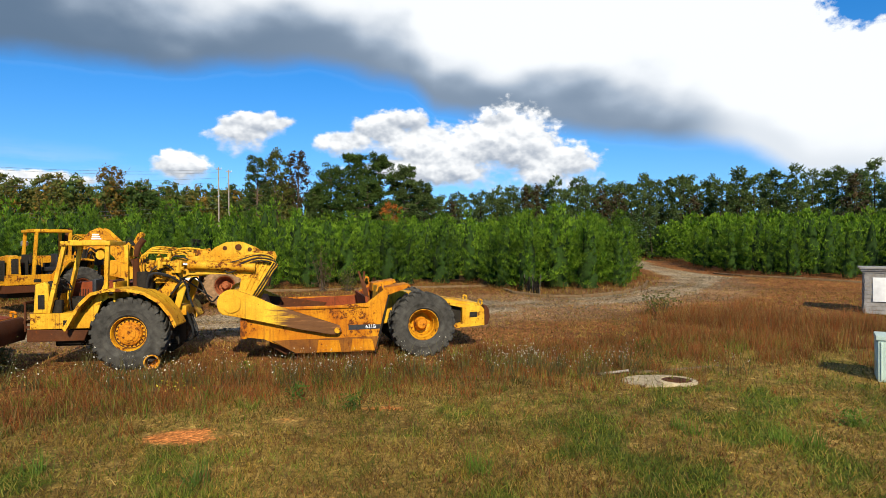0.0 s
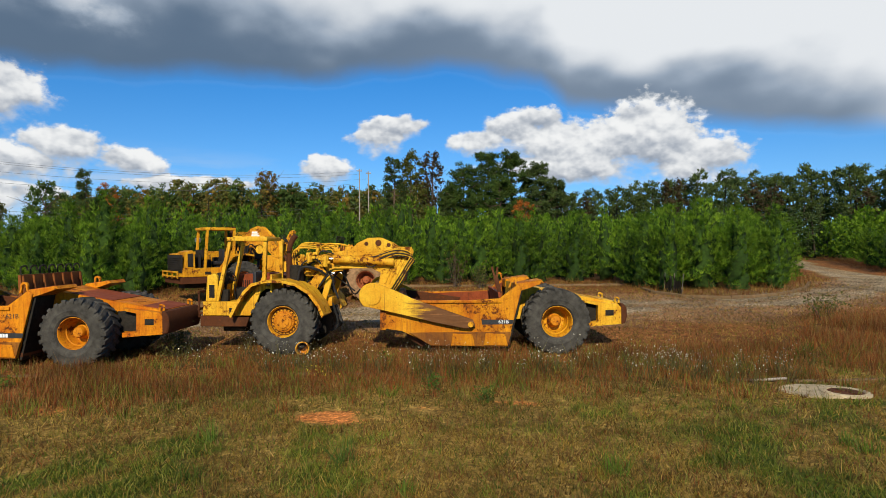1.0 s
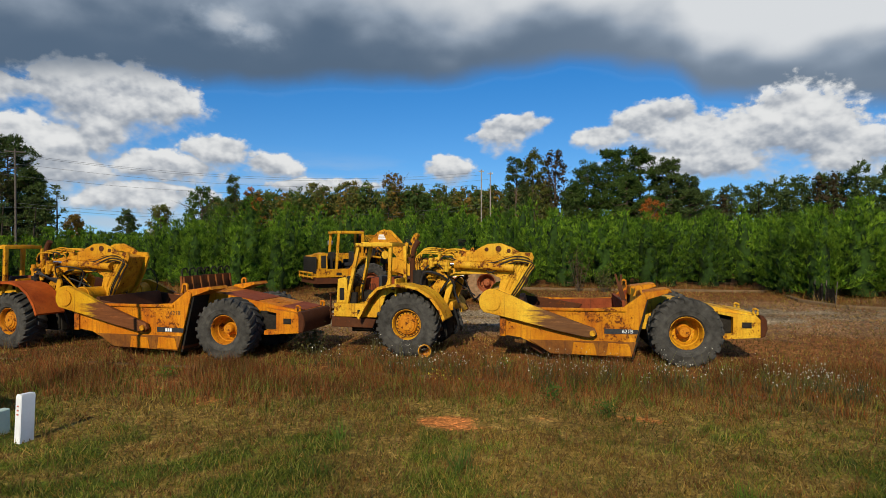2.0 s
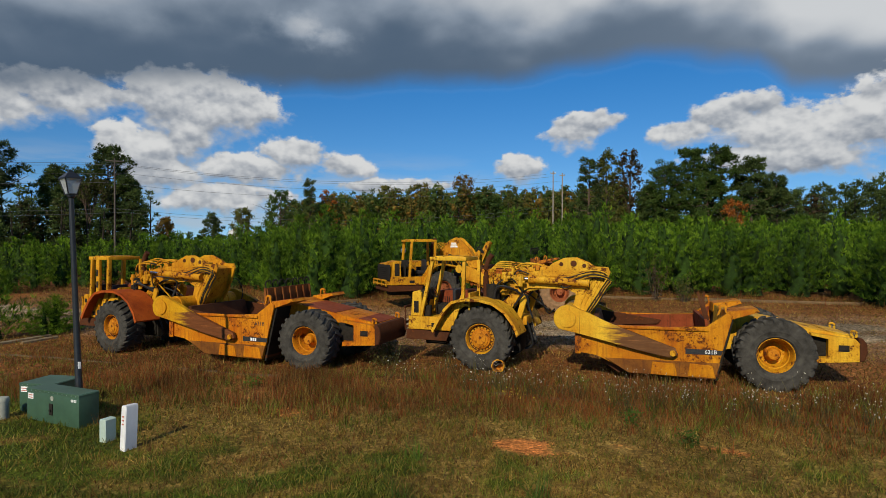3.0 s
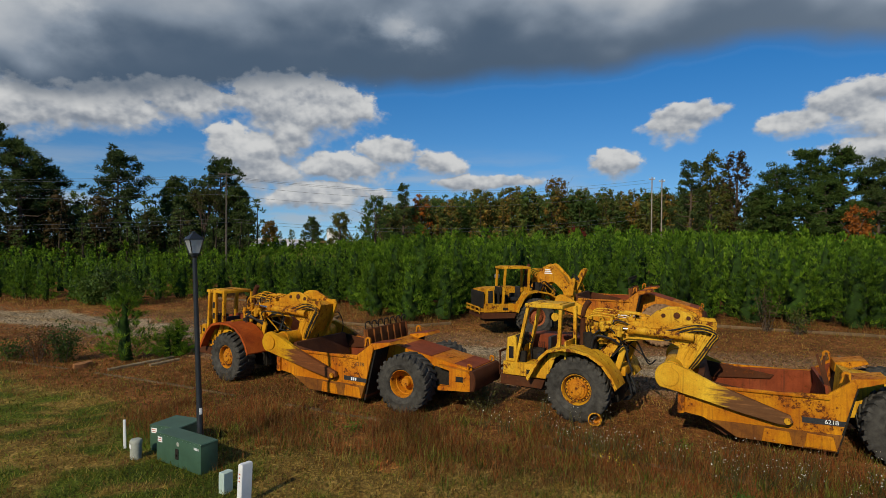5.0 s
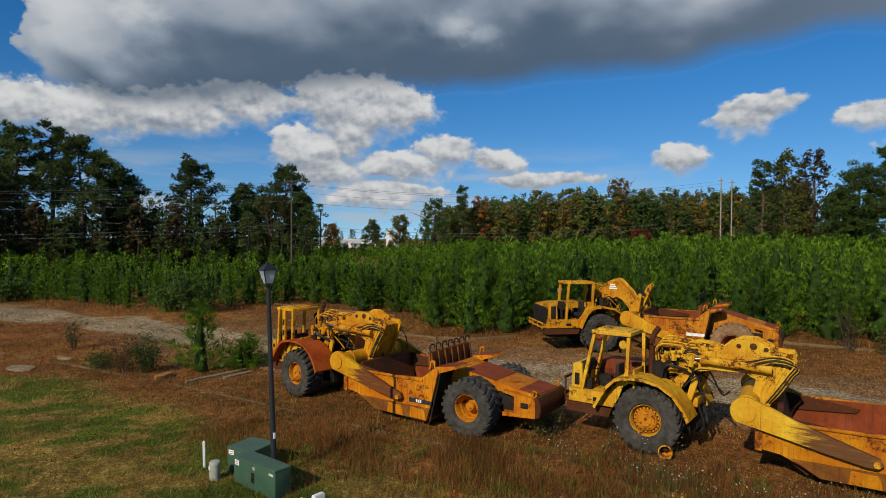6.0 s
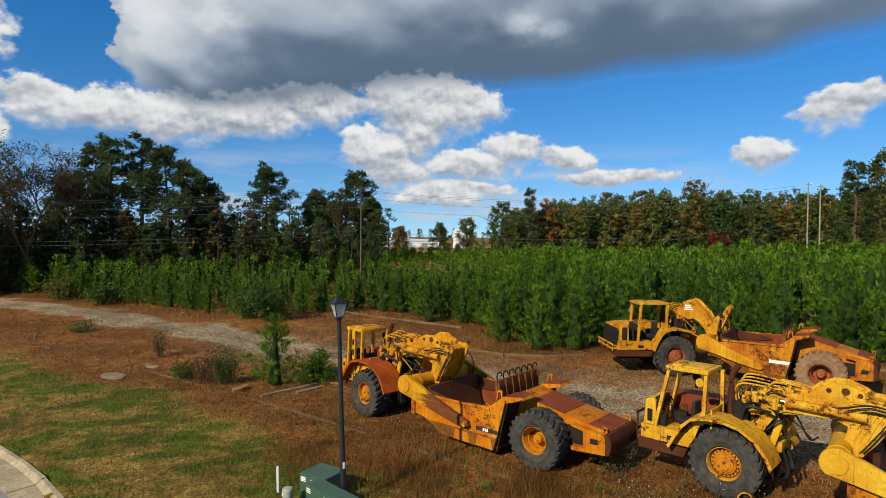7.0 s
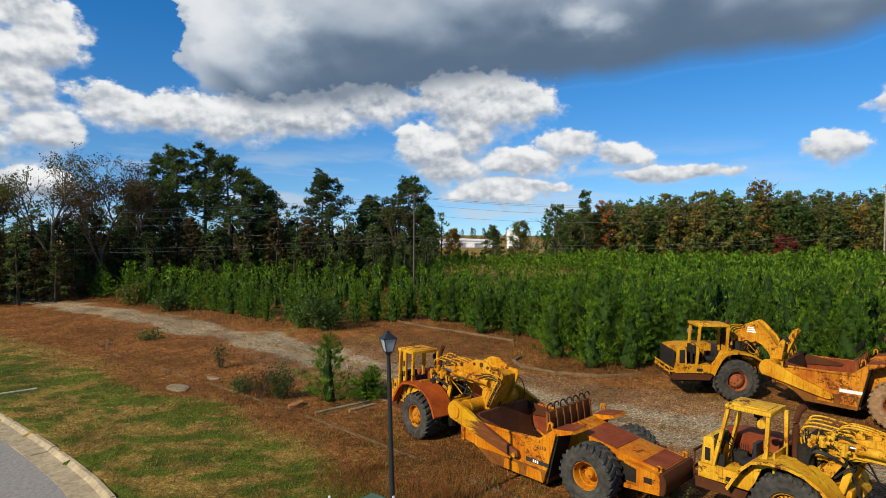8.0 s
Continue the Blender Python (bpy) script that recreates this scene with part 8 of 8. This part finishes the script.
POLE_A, POLE_B, POLE_C = (-79.0, -15.6), (-67.0, 31.6), spot(25.5, 84)
utility_pole(*POLE_A, 9.9, [(9.3, 2.0, 80)], "dark wooden utility pole at the end of the track")
utility_pole(*POLE_B, 12.3, [(12.0, 1.8, 60)], "tall wooden utility pole before the dark wood")
utility_pole(*POLE_C, 12.8, [(12.5, 0.7, 30)], "tall pale wooden pole among the young pines", 0.11, POLE_WOOD)
utility_pole(*spot(24.65, 85), 12.6, [(12.3, 0.7, 30)], "second tall pale wooden pole among young pines", 0.11, POLE_WOOD)
utility_pole(*spot(22.4, 150), 11.5, [], "shorter grey pole at the wood's edge", 0.2, CONCRETE)


def wire(a, b, sag, label):
    a, b = Vector(a), Vector(b)
    bm = bmesh.new()
    pts = []
    for k in range(9):
        u = k / 8
        p_ = a.lerp(b, u)
        p_.z -= sag * 4 * u * (1 - u)
        pts.append(p_)
    tube(bm, pts, 0.013, 4)
    solid("power_wire", bm, WIRE, label, "wire", "power wires")


for k, (ha, hb, hc) in enumerate(((9.7, 12.6, 13.4), (9.5, 12.4, 13.1), (8.9, 11.5, 12.5), (8.2, 10.4, 11.7), (5.9, 7.6, 9.0), (5.5, 7.2, 8.6))):
    o = (k % 3 - 1) * 0.7
    wire((POLE_A[0] + o * 0.3, POLE_A[1] + o, ha), (POLE_B[0] + o * 0.5, POLE_B[1] + o, hb), 0.5, "thin power wire strung between the poles")
    wire((POLE_B[0] + o * 0.5, POLE_B[1] + o, hb), (POLE_C[0] + o, POLE_C[1] + o, hc), 1.6, "thin power wire strung towards the far poles")

# ---- far buildings ----
def far_building(az, d, w, dep, h, label):
    x, y = spot(az, d)
    root = thing("warehouse", label, "building", pose(x, y, gz(x, y), 0, 0, az))
    bm = bmesh.new()
    box(bm, -w / 2, w / 2, 0, dep, -1, h)
    part("wall", bm, BUILDING_WHITE, root)
    bm = bmesh.new()
    prism(bm, [(-w / 2 - 0.6, h), (w / 2 + 0.6, h), (w / 2 + 0.6, h + 0.3), (0, h + 1.2), (-w / 2 - 0.6, h + 0.3)], -0.6, dep + 0.6)
    part("roof", bm, BUILDING_WHITE, root)
    for k in range(int(w / 8)):
        bm = bmesh.new()
        box(bm, -w / 2 + 3 + 8 * k, -w / 2 + 6.5 + 8 * k, -0.12, 0.05, -0.5, h * 0.7)
        part("loading_door", bm, STEEL_GREY, root)


far_building(61.2, 300, 46, 20, 3.4, "long low white warehouse on the horizon")
far_building(31.5, 142, 9, 7, 3.0, "small white shed at the far wood's edge")
for az, r_, h_ in ((55.5, 1.7, 8.6), (54.9, 1.5, 7.4)):
    x, y = spot(az, 290)
    root = thing("silo", "pale round silo on the horizon", "silo", Matrix.Translation((x, y, gz(x, y))))
    bm = bmesh.new()
    cyl(bm, (0, 0, -1), (0, 0, h_), r_, n=20)
    part("barrel", bm, BUILDING_WHITE, root)
    bm = bmesh.new()
    cyl(bm, (0, 0, h_), (0, 0, h_ + 0.8), r_ * 1.04, 0.3, 20)
    part("roof", bm, BUILDING_WHITE, root)


# ---- torn silt fence at the bend, a loose board, a seedling ----
def silt_fence(p, q):
    """Two sagging pieces of black fabric on short stakes."""
    root = thing("silt_fence", "torn black silt fence sagging on wooden stakes", "fence")
    P, Q = Vector((*p, gz(*p))), Vector((*q, gz(*q)))
    r = random.Random(5)
    for u0, u1 in ((0.0, 0.44), (0.56, 1.0)):
        bm = bmesh.new()
        rows = []
        for i in range(7):
            u = u0 + (u1 - u0) * i / 6
            base = P.lerp(Q, u)
            sag = 0.30 * math.sin(math.pi * i / 6)
            rows.append([bm.verts.new(base + Vector((r.uniform(-0.04, 0.04), r.uniform(-0.05, 0.05), h))) for h in (-0.05, 0.25, 0.55, 0.95 - sag)])
        for f, g in zip(rows, rows[1:]):
            for k in range(3):
                bm.faces.new((f[k], g[k], g[k + 1], f[k + 1]))
        bmesh.ops.solidify(bm, geom=bm.faces[:], thickness=0.012)
        part("fabric", bm, DARK, root, "black woven fabric")
    for u in (0.0, 0.44, 0.56, 1.0):
        bm = bmesh.new()
        base = P.lerp(Q, u)
        cyl(bm, base + Vector((0, 0.03, -0.15)), base + Vector((r.uniform(-0.1, 0.1), 0.03, 1.05)), 0.022, n=6)
        part("stake", bm, POLE_DARK, root)


silt_fence((1.46, 33.42), (2.28, 32.91))
plant_pine(0.65, 41.12, 1.9, rs, "small bright pine seedling before the plantation", "pine saplings")
root = thing("board", "weathered grey board lying by the slab", "board")
bm = bmesh.new()
tube(bm, [(2.43, 15.36, gz(2.43, 15.36) + 0.05), (3.16, 15.60, gz(3.16, 15.60) + 0.09)], 0.03, 6)
part("plank", bm, POLE_WOOD, root)

# bright tussocks in the rough lawn
r = R(330)
for k in range(16):
    tx, ty = r.uniform(-9, 8), r.uniform(6.8, 11.5)
    if k < 7:
        tx = r.uniform(2.5, 8)
    v, f = blades(np.full(1, tx), np.full(1, ty), np.full(1, r.uniform(0.22, 0.42)), 0.016, 0.42, r, 46, 0.085)
    root = thing("grass_tussock", "bright green grass tussock in the rough lawn", "grass", group="grass tussocks")
    part("tuft", blades_mesh("blades", v, f, GRASS_BRIGHT), None, root)
